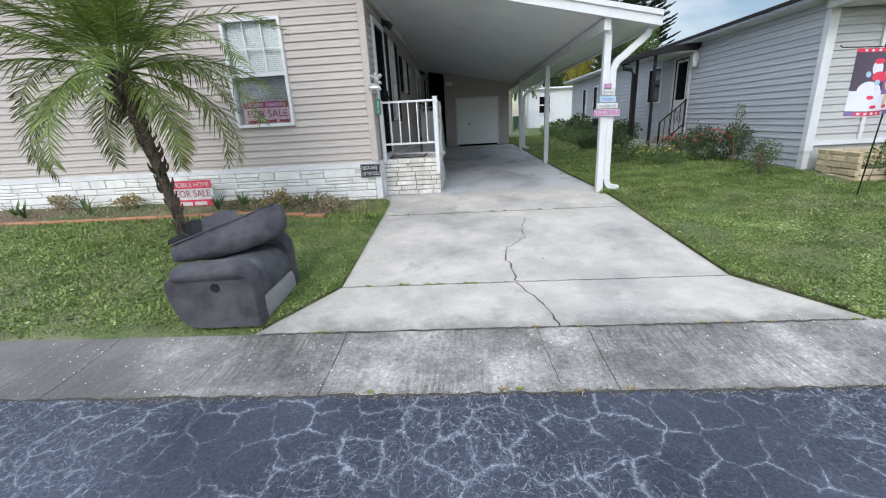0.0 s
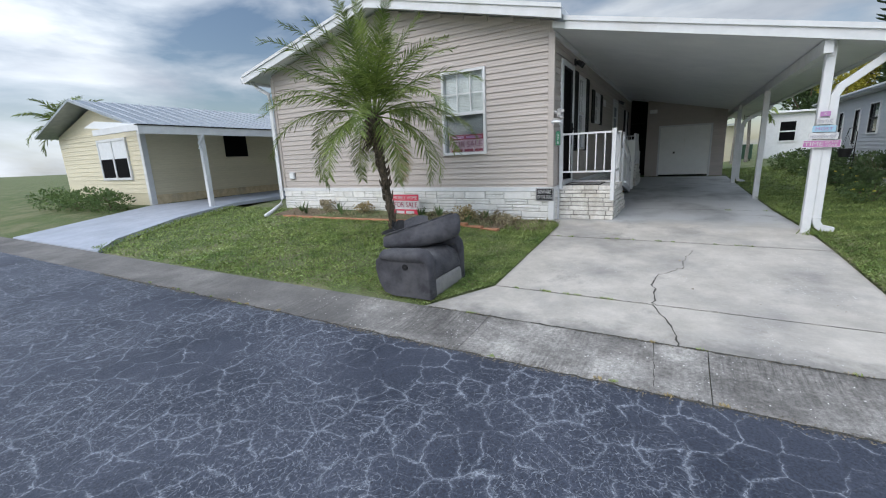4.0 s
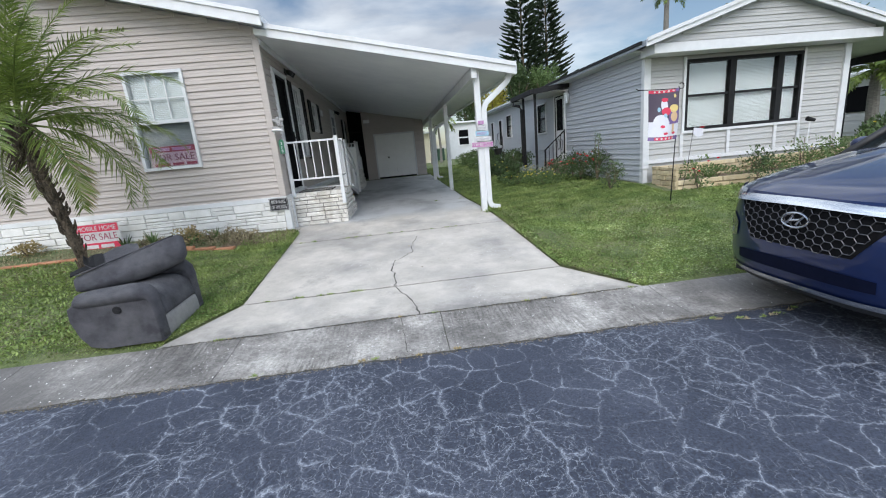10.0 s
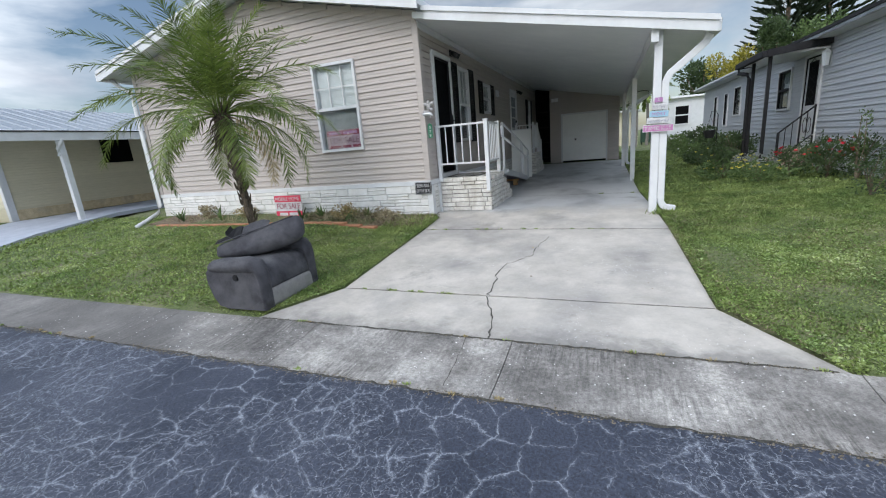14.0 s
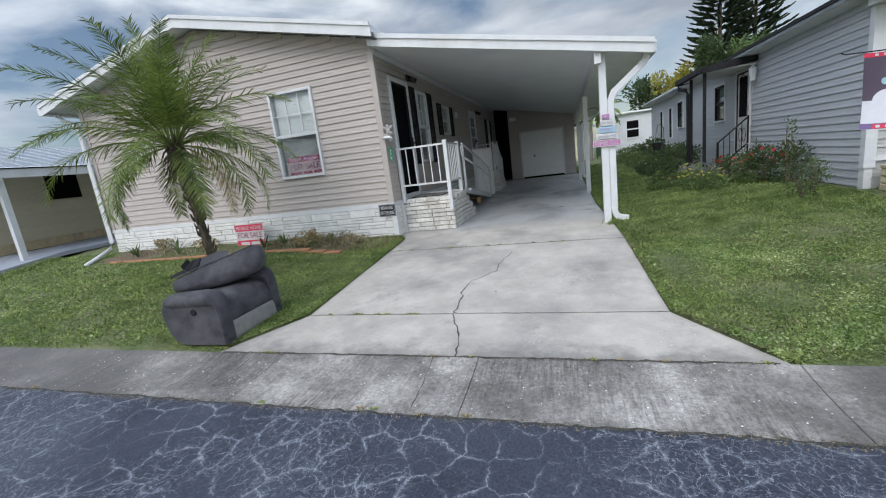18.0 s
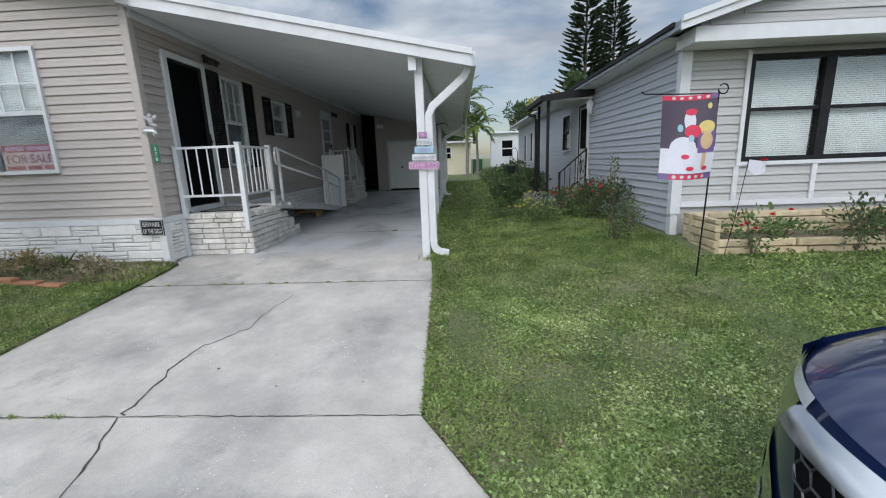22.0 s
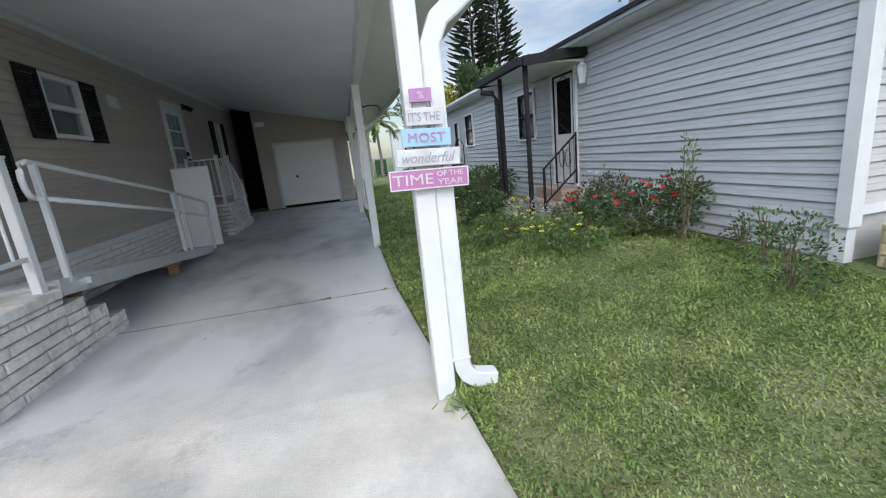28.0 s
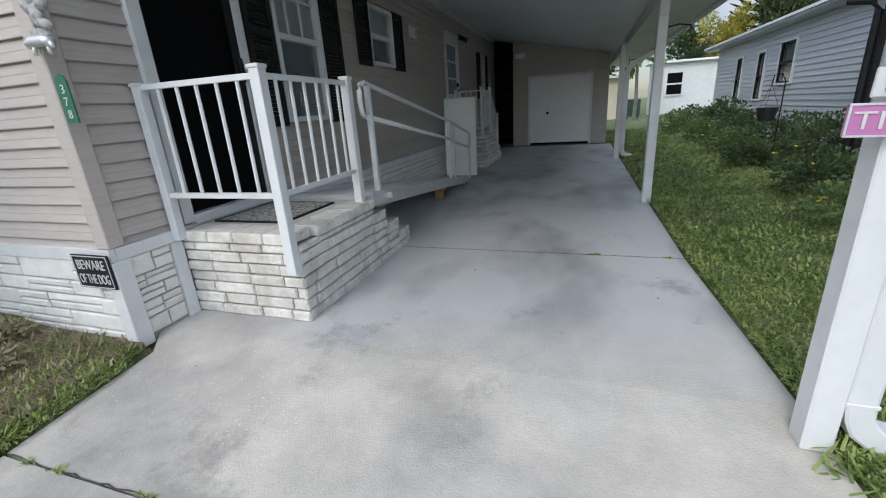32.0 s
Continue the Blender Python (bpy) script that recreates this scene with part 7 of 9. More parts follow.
tube(bm, [B @ Vector((0.05, -0.434, 0.345)), B @ Vector((0.085, -0.442, 0.325))], 0.009, 6)
part("lever_cup", bm, M_BLACK, sofa, "black recliner lever cup")


# ---- plants ----
def frond_mesh(bm, base, az, elev, length, droop, leaflet, n=34, width=0.012, rr=0.011, seed=0, vee=0.5, taper=0.35):
    """A feather palm leaf: arching rachis with two rows of narrow leaflets."""
    rng = random.Random(seed)
    h = Vector((math.cos(az), math.sin(az), 0))
    side = Vector((-math.sin(az), math.cos(az), 0))
    pts = []
    p = Vector(base)
    e = elev
    seg = 14
    for i in range(seg + 1):
        pts.append(p.copy())
        d = h * math.cos(e) + Vector((0, 0, 1)) * math.sin(e)
        p = p + d * (length / seg)
        e -= droop / seg * (0.5 + 1.0 * i / seg)
    tube(bm, pts, rr, 5, rr * 0.25)
    for i in range(n):
        f = 0.16 + 0.84 * (i + 0.5) / n
        k = min(int(f * seg), seg - 1)
        q = pts[k].lerp(pts[k + 1], f * seg - k)
        d = (pts[k + 1] - pts[k]).normalized()
        up = side.cross(d).normalized()
        ln = leaflet * (0.55 + 0.45 * math.sin(math.pi * min(1.0, f * 1.15)) ** 0.7) * (1 - taper * f * f) * rng.uniform(0.88, 1.1)
        for s in (-1, 1):
            out = (side * s * 0.80 + d * rng.uniform(0.62, 1.0) + up * (vee * rng.uniform(0.1, 1.2) - 0.6 * f)).normalized()
            mid = q + out * ln * 0.5 + Vector((0, 0, -0.02 * ln))
            tip = q + out * ln + Vector((0, 0, -0.14 * ln))
            wv = d.cross(out).cross(out).normalized() * width
            a = bm.verts.new(q - wv * 0.4)
            b_ = bm.verts.new(q + wv * 0.4)
            c = bm.verts.new(mid + wv * 0.55)
            c2 = bm.verts.new(mid - wv * 0.55)
            t = bm.verts.new(tip)
            bm.faces.new((a, b_, c, c2))
            bm.faces.new((c2, c, t))


palm = tagged(thing("palm_tree", (-3.05, 4.25, lawn_z(-3.05, 4.25))), "small date palm with arching green fronds on the lawn", "tree")
bm = bmesh.new()
tp = [(-3.02, 4.22, 0.22), (-3.06, 4.24, 0.6), (-3.15, 4.27, 1.05), (-3.26, 4.31, 1.55), (-3.36, 4.35, 1.95), (-3.42, 4.38, 2.30)]
tube(bm, tp, 0.048, 12, 0.062)
rng = random.Random(8)
for i in range(150):
    f = rng.random() ** 0.8
    k = min(int(f * 5), 4)
    c = Vector(tp[k]).lerp(Vector(tp[k + 1]), f * 5 - k)
    a = rng.uniform(0, 6.283)
    o = Vector((math.cos(a), math.sin(a), 0))
    tube(bm, [c + o * 0.05, c + o * (0.06 + 0.045 * f) + Vector((0, 0, 0.035)), c + o * (0.065 + 0.055 * f) + Vector((0, 0, 0.085))], 0.018, 4, 0.007)
part("trunk", bm, M_PALMBARK, palm, "rough brown trunk with old leaf bases")
bm = bmesh.new()
for i in range(110):
    a, r = rng.uniform(0, 6.283), rng.uniform(0.03, 0.17)
    z = rng.uniform(1.80, 2.24)
    o = Vector((math.cos(a), math.sin(a), 0))
    c = Vector((-3.38, 4.36, z))
    tube(bm, [c + o * r * 0.5, c + o * r + Vector((0, 0, -0.06)), c + o * (r + 0.05) + Vector((0, 0, -0.16))], 0.010, 4, 0.003)
part("old_fibre", bm, M_PALMBARK, palm, "dry brown fibre below the crown")
CR = Vector((-3.42, 4.38, 2.22))
for i in range(44):
    az = i * 2.39996 + rng.uniform(-0.2, 0.2)
    lvl = i / 43
    elev = radians(88 - 104 * lvl ** 1.15 + rng.uniform(-7, 7))
    ln = 1.45 + 0.28 * math.sin(3.1 * lvl) + rng.uniform(-0.12, 0.12)
    droop = radians(28 + 88 * lvl ** 0.8 + rng.uniform(-12, 12))
    bm = bmesh.new()
    frond_mesh(bm, CR + Vector((math.cos(az), math.sin(az), 0)) * 0.05, az, elev, ln, droop, 0.36, 66, 0.0105, 0.012, 100 + i, vee=0.7)
    part("frond", bm, M_FROND_DRY if i == 40 else M_FROND, palm)


def far_palm(x, y, z0, h, label, ln=2.4, n=22, seed=1, leaflet=0.6, trunk_r=0.14):
    t = tagged(thing("palm_tree", (x, y, z0)), label, "tree", group="distant palms")
    bm = bmesh.new()
    tube(bm, [(x, y, z0 - 0.1), (x + 0.05, y, z0 + h * 0.35), (x, y, z0 + h * 0.7), (x, y, z0 + h)], trunk_r, 10, trunk_r * 0.7)
    part("trunk", bm, M_GREYBARK, t)
    bm = bmesh.new()
    r = random.Random(seed)
    for i in range(n):
        frond_mesh(bm, (x, y, z0 + h), i * 2.4 + r.uniform(-0.2, 0.2), radians(75 - 95 * i / n + r.uniform(-8, 8)), ln * r.uniform(0.85, 1.1), radians(75 + r.uniform(-15, 25)), leaflet, 26, 0.045, 0.025, seed * 50 + i)
    part("crown", bm, M_FROND, t)
    return t


far_palm(3.05, 27.4, 0.5, 4.5, "queen palm with drooping fronds at the lawn end", seed=2, ln=2.0, trunk_r=0.11, leaflet=0.42)
far_palm(3.7, 27.9, 0.5, 3.1, "slender palm at the end of the side lawn", seed=3, ln=1.6, trunk_r=0.09, leaflet=0.36)
far_palm(-40, 36, 0.3, 10.0, "tall palm behind the cream home", seed=6, ln=3.2)
far_palm(-24, 44, 0.3, 8.3, "distant palm crown over the metal roof", seed=7, ln=1.7)
far_palm(-25.5, 8.5, 0.3, 3.6, "palm at the corner of the cream home", seed=9, ln=2.0)
far_palm(22.7, 32.3, 0.3, 11.6, "tall palm behind the grey gable", seed=10, ln=2.0, trunk_r=0.24)
far_palm(14.4, 10.2, 0.3, 2.3, "palm with thick pale trunk beyond the side carport", seed=11, ln=1.25, trunk_r=0.17, leaflet=0.4)


def pine(x, y, z0, h, seed):
    t = tagged(thing("pine_tree", (x, y, z0)), "tall dark island pine with tiered upswept branches", "tree", group="island pines")
    r = random.Random(seed)
    bm = bmesh.new()
    tube(bm, [(x, y, z0), (x, y, z0 + h * 0.5), (x, y, z0 + h)], 0.28, 8, 0.03)
    part("trunk", bm, M_TRUNK, t)
    vs, fs = [], []
    lv = int((h - 3.0) / 0.58)
    for k in range(lv):
        f = 1 - k / lv
        reach = 0.25 + 3.6 * f ** 0.8
        for b_ in range(9):
            a = 2 * math.pi * (b_ + r.random() * 0.5) / 9 + k * 0.9
            z = z0 + 3.0 + (h - 3.0) * (k + r.uniform(-0.2, 0.2)) / lv
            dr = Vector((math.cos(a), math.sin(a), 0))
            sd = Vector((-dr.y, dr.x, 0))
            rr = reach * r.uniform(0.8, 1.08)
            nseg = max(4, int(rr / 0.10))
            for s in range(nseg):
                u = (s + 0.5) / nseg
                if u < 0.2:
                    continue
                c = Vector((x, y, z)) + dr * rr * u + Vector((0, 0, rr * (0.34 * u * u - 0.08 * u)))
                fan = 0.42 * math.sin(math.pi * min(1.0, u * 0.92 + 0.05)) + 0.05
                for q in (-1, 0, 1):
                    dd = (dr * 0.75 + sd * q * r.uniform(0.6, 1.0) + Vector((0, 0, r.uniform(0.25, 0.6)))).normalized()
                    ln = (fan if q else 0.22) * r.uniform(0.8, 1.3)
                    ww = dd.cross(dr + Vector((0.1, 0.2, 0.9))).normalized() * r.uniform(0.055, 0.095)
                    i0 = len(vs)
                    vs += [c - ww, c + ww, c + dd * ln + ww * 0.6, c + dd * ln - ww * 0.6]
                    fs.append((i0, i0 + 1, i0 + 2, i0 + 3))
    raw("crown", vs, fs, M_PINE, t)


pine(15.1, 45, 0.5, 19.0, 1)
pine(18.3, 46.5, 0.5, 18.2, 2)


def leaf_cloud(centre, radii, n, size, seed, gaps=0.35):
    """Loose leaves as folded diamonds, thinned by a noise so that the outline is ragged."""
    r = random.Random(seed)
    vs, fs = [], []
    cx, cy, cz = centre
    made = 0
    tries = 0
    while made < n and tries < n * 8:
        tries += 1
        d = Vector((r.gauss(0, 1), r.gauss(0, 1), r.gauss(0, 1))).normalized()
        rad = r.random() ** 0.45
        p = Vector((cx + d.x * radii[0] * rad, cy + d.y * radii[1] * rad, cz + d.z * radii[2] * rad))
        if noise.noise(Vector((p.x * 2.2 / max(radii[0], 0.3), p.y * 2.2 / max(radii[1], 0.3), p.z * 2.2 / max(radii[2], 0.3))) + Vector((seed, 0, 0))) < gaps * rad - 0.25:
            continue
        dirn = (d + Vector((r.uniform(-1, 1), r.uniform(-1, 1), r.uniform(-0.4, 1)))).normalized()
        w = dirn.cross(Vector((r.uniform(-1, 1), r.uniform(-1, 1), r.uniform(-1, 1)))).normalized()
        s = size * r.uniform(0.6, 1.3)
        i0 = len(vs)
        vs += [p, p + dirn * s * 0.5 + w * s * 0.26, p + dirn * s, p + dirn * s * 0.5 - w * s * 0.26]
        fs.append((i0, i0 + 1, i0 + 2, i0 + 3))
        made += 1
    return vs, fs


def petals(points, size, seed):
    r = random.Random(seed)
    vs, fs = [], []
    for p in points:
        p = Vector(p)
        for k in range(9):
            a = k * 2.4
            d = Vector((math.cos(a), math.sin(a), r.uniform(0.2, 1.2))).normalized()
            w = d.cross(Vector((0, 0, 1))).normalized() * size * 0.45
            i0 = len(vs)
            vs += [p, p + d * size * 0.6 + w, p + d * size, p + d * size * 0.6 - w]
            fs.append((i0, i0 + 1, i0 + 2, i0 + 3))
    return vs, fs


def bush(x, y, r, h, label, n=900, size=0.06, seed=1, m=None, flowers=None, name="shrub", group="bed shrubs", nf=10, fs_=0.035, base=None, stems=7):
    z0 = lawn_z(x, y) if base is None else base
    t = tagged(thing(name, (x, y, z0)), label, "shrub", group=group)
    rg = random.Random(seed)
    for i in range(min(stems, 7)):
        bm = bmesh.new()
        a = rg.uniform(0, 6.283)
        e = Vector((math.cos(a) * r * 0.7 * rg.random(), math.sin(a) * r * 0.7 * rg.random(), h * rg.uniform(0.6, 0.98)))
        b0 = Vector((x, y, z0 - 0.02))
        tube(bm, [b0, b0 + e * 0.5 + Vector((rg.uniform(-0.03, 0.03), rg.uniform(-0.03, 0.03), 0.05)), b0 + e], 0.009, 5, 0.004)
        part("stem", bm, M_TRUNK, t)
    vs, fs = leaf_cloud((x, y, z0 + h * 0.52), (r, r, h * 0.52), n, size, seed)
    raw("foliage", vs, fs, m or M_LEAF, t)
    if flowers:
        pts = []
        for i in range(nf):
            a, f = rg.uniform(0, 6.283), rg.uniform(0.3, 1.0)
            pts.append((x + math.cos(a) * r * f, y + math.sin(a) * r * f, z0 + h * rg.uniform(0.55, 1.02)))
        for q in pts:
            vs, fs = petals([q], fs_, seed + 5)
            raw("blossom", vs, fs, flowers, t)
    return t


BED = [
    (5.12, 8.15, 0.30, 0.85, "leafy rose bush against the grey siding", 900, 0.05, M_LEAF, None, 0),
    (4.86, 8.45, 0.45, 0.75, "red flowering rose bush in the side bed", 1300, 0.055, M_LEAF, M_FLOWER_R, 22),
    (4.5, 8.95, 0.36, 0.60, "rose bush with red and white blooms", 900, 0.05, M_LEAF, M_FLOWER_R, 9),
    (5.1, 9.45, 0.35, 0.85, "rose bush with pale blooms by the wall", 900, 0.05, M_LEAF, M_FLOWER_W, 7),
    (4.45, 9.5, 0.26, 0.42, "silver-leaved shrub beside the steps", 500, 0.04, M_LEAF_SILVER, None, 0),
    (3.95, 8.45, 0.5, 0.40, "feathery shrub with yellow flowers in the bed", 1600, 0.045, M_LEAF_PALE, M_FLOWER_Y, 16),
    (3.6, 9.3, 0.45, 0.45, "green shrub with yellow flowers in the bed", 1600, 0.042, M_LEAF_PALE, M_FLOWER_Y, 14),
    (4.2, 10.1, 0.30, 0.45, "silver-green shrub near the side steps", 600, 0.042, M_LEAF_SILVER, M_FLOWER_Y, 6),
    (3.75, 10.5, 0.45, 0.62, "dense dark green shrub in the side bed", 2000, 0.055, M_LEAF, M_FLOWER_Y, 8),
    (4.4, 11.9, 0.5, 1.25, "tall dark shrub beside the canopy post", 1600, 0.06, M_LEAF, None, 0),
    (3.85, 12.6, 0.45, 0.62, "rounded green shrub in the side bed", 1700, 0.06, M_LEAF, None, 0),
    (4.5, 13.4, 0.55, 1.15, "upright green shrub by the grey wall", 1400, 0.065, M_LEAF, None, 0),
    (3.95, 14.2, 0.5, 0.7, "low spreading shrub along the side lawn", 1500, 0.06, M_LEAF_PALE, M_FLOWER_W, 6),
    (4.5, 15.2, 0.6, 1.05, "green shrub along the grey home", 1300, 0.07, M_LEAF, M_FLOWER_Y, 6),
    (4.05, 16.4, 0.5, 0.8, "leafy shrub with pale flowers", 1200, 0.07, M_LEAF_PALE, M_FLOWER_W, 8),
    (4.7, 17.6, 0.6, 1.45, "tall leafy shrub at the end of the bed", 1300, 0.09, M_LEAF, M_FLOWER_W, 12),
    (4.0, 18.8, 0.6, 1.0, "mixed green shrub at the end of the bed", 1000, 0.08, M_LEAF_PALE, None, 0),
    (4.6, 20.2, 0.7, 1.1, "far shrub beside the side lawn", 900, 0.09, M_LEAF, None, 0),
]
for i, (x, y, r, h, lab, n, size, m, fl, nf) in enumerate(BED):
    bush(x, y, r, h * 0.80 if y < 10.9 else h * 0.60, lab, int(n * (1.0 if y < 10.9 else 1.3)), size * 0.98, 20 + i, m, fl, nf=nf, fs_=0.042 if fl is M_FLOWER_R else 0.035)
for i in range(3):
    bush((4.98, 4.62, 5.2)[i], (7.12, 6.62, 7.5)[i], (0.22, 0.30, 0.2)[i], (0.46, 0.52, 0.36)[i], "thin young rose bush by the house corner", (300, 620, 150)[i], 0.036, 60 + i, M_LEAF if i else M_LEAF_PALE, None, name="rose_bush", group="corner roses")
for i, (x, y, r, h, n, m, fl) in enumerate(((5.85, 5.9, 0.32, 0.55, 420, M_LEAF_PALE, M_FLOWER_R), (7.0, 5.95, 0.34, 0.62, 700, M_LEAF, None), (8.0, 6.05, 0.36, 0.75, 600, M_LEAF_PALE, None), (8.75, 5.95, 0.55, 0.75, 1500, M_LEAF_PALE, M_FLOWER_Y), (9.4, 5.7, 0.6, 0.85, 1600, M_LEAF_PALE, M_FLOWER_Y), (6.4, 6.2, 0.4, 0.35, 600, M_LEAF_PALE, None), (7.5, 6.2, 0.45, 0.4, 700, M_LEAF_PALE, None))):
    bush(x, y, r, h, "loose shrub growing in front of the stone planter", n, 0.05, 80 + i, m, fl, nf=5, group="planter shrubs", base=0.44)
bush(5.02, 7.98, 0.10, 1.15, "tall thin flowering stalk in the side bed", 160, 0.045, 95, M_LEAF_PALE, None, name="tall_weed", group="bed weeds", stems=3)
bush(10.3, 6.6, 0.4, 0.9, "dark shrub beside the far carport post", 1200, 0.09, 97, M_LEAF, M_FLOWER_R, nf=6)
bush(12.6, 8.4, 0.5, 0.8, "small green shrub under the far carport edge", 900, 0.08, 98, M_LEAF)
for i, (x, y, r, h) in enumerate(((-14.4, 5.2, 0.6, 0.6), (-15.4, 5.2, 0.7, 0.7), (-16.6, 5.1, 0.7, 0.65), (-18, 5.1, 0.8, 0.7))):
    bush(x, y, r, h, "yellow-green shrub in front of the cream home", 900, 0.09, 110 + i, M_LEAF_PALE, group="cream home shrubs")


def crown_tree(x, y, z0, h, r, label, m, seed, n=5000, size=0.32):
    t = tagged(thing("broadleaf_tree", (x, y, z0)), label, "tree", group="background trees")
    rg = random.Random(seed)
    bm = bmesh.new()
    tube(bm, [(x, y, z0 - 0.2), (x + 0.1, y, z0 + h * 0.3), (x, y, z0 + h * 0.6)], 0.22, 8, 0.12)
    for k in range(7):
        a = k * 0.9
        tube(bm, [(x, y, z0 + h * 0.35), (x + math.cos(a) * r * 0.4, y + math.sin(a) * r * 0.4, z0 + h * 0.6), (x + math.cos(a) * r * 0.75, y + math.sin(a) * r * 0.75, z0 + h * 0.8)], 0.10, 6, 0.03)
    part("trunk", bm, M_TRUNK, t)
    vs, fs = [], []
    for k in range(14):
        a, f = rg.uniform(0, 6.283), rg.random() ** 0.5
        c = (x + math.cos(a) * r * 0.7 * f, y + math.sin(a) * r * 0.7 * f, z0 + h * rg.uniform(0.45, 0.92))
        v2, f2 = leaf_cloud(c, (r * 0.42, r * 0.42, h * 0.17), n // 14, size, seed * 30 + k)
        o = len(vs)
        vs += v2
        fs += [tuple(i + o for i in q) for q in f2]
    raw("crown", vs, fs, m, t)


crown_tree(10.4, 50, 0.5, 7.0, 2.6, "dark green broadleaf tree in the distance", M_LEAF, 31)
crown_tree(11.3, 44, 0.5, 6.6, 1.9, "yellow-green bamboo clump in the distance", M_BAMBOO, 32, 9000, 0.2)
crown_tree(13.6, 42, 0.5, 8.2, 1.5, "dark feathery tree behind the grey home", M_LEAF, 33, 6000, 0.24)
crown_tree(16.2, 41, 0.5, 8.0, 1.8, "pale green drooping tree behind the grey home", M_LEAF_PALE, 39, 7000, 0.22)
crown_tree(17.2, 10.4, 0.3, 3.4, 1.4, "dark leafy tree beside the far home", M_LEAF, 40, 4000, 0.16)
crown_tree(24, 24, 0.3, 8.0, 4.0, "green tree beyond the far carport", M_LEAF, 34)
crown_tree(28, 14, 0.3, 6.0, 3.5, "green tree down the street", M_LEAF, 35)
crown_tree(0.5, 44, 0.5, 6.0, 4.0, "dark trees behind the garage", M_LEAF, 36)
crown_tree(-6, 46, 0.5, 6.0, 4.5, "distant trees behind the home", M_LEAF, 37, 4000, 0.4)
crown_tree(-46, 50, 0.3, 7.0, 6.0, "distant tree line past the cream home", M_LEAF, 38, 4000, 0.45)

# front flower bed with edging
bed = tagged(thing("flower_bed", (-4.5, 6.1, 0.4)), "mulched flower bed below the stone skirting", "flower bed", kind="structure")
part("soil", poly_slab([(-7.6, 5.72), (-1.25, 5.78), (-1.2, 6.46), (-7.7, 6.46)], lambda x, y: lawn_z(x, y) + 0.02, 0.08), M_SOIL, bed)
rng = random.Random(14)
x = -7.2
while x < -1.95:
    w = rng.uniform(0.28, 0.34)
    y = 5.66 + 0.03 * math.sin(x * 1.3)
    z = lawn_z(x, y)
    part("edging_block", boxes((x, x + w - 0.008, y - 0.06, y + 0.06, z - 0.06, z + 0.026 - 0.012 * (x > -2.6)), bevel=0.01), M_BRICKEDGE, bed)
    x += w
for i in range(15):
    x = -7.2 + i * 0.40 + rng.uniform(-0.12, 0.12)
    y = rng.uniform(5.85, 6.25)
    z = lawn_z(x, y) + 0.02
    if x > -2.15 or -4.75 < x < -3.7:
        continue
    if i % 3 == 2:
        bush(x, y, 0.24, rng.uniform(0.16, 0.28), "dry straggly weeds in the flower bed", 420, 0.05, 130 + i, M_FROND_DRY if i % 2 else M_DRYGRASS, group="flower bed weeds", base=z, stems=14)
        continue
    t = tagged(thing("bromeliad", (x, y, z)), "spiky strap-leaved plant in the front flower bed", "plant", group="strap-leaved plants")
    for k in range(11):
        a = k * 2.4 + rng.random()
        el = radians(rng.uniform(30, 80))
        ln = rng.uniform(0.16, 0.34)
        d = Vector((math.cos(a) * math.cos(el), math.sin(a) * math.cos(el), math.sin(el)))
        w = Vector((-math.sin(a), math.cos(a), 0)) * 0.016
        b0 = Vector((x, y, z))
        vs = [b0 - w, b0 + w, b0 + d * ln * 0.6 + w * 0.9, b0 + d * ln * 0.6 - w * 0.9, b0 + d * ln + Vector((0, 0, -0.05 * ln))]
        raw("leaf", vs, [(0, 1, 2, 3), (3, 2, 4)], M_LEAF if i % 2 else M_LEAF_PALE, t)
for i in range(12):
    bush(-3.6 + i * 0.16, rng.uniform(5.95, 6.3), 0.16, rng.uniform(0.14, 0.26), "dry brown ground cover in the flower bed", 220, 0.045, 160 + i, M_DRYGRASS if i % 3 or i > 7 else M_LEAF_PALE, group="flower bed weeds", base=0.36, stems=12)


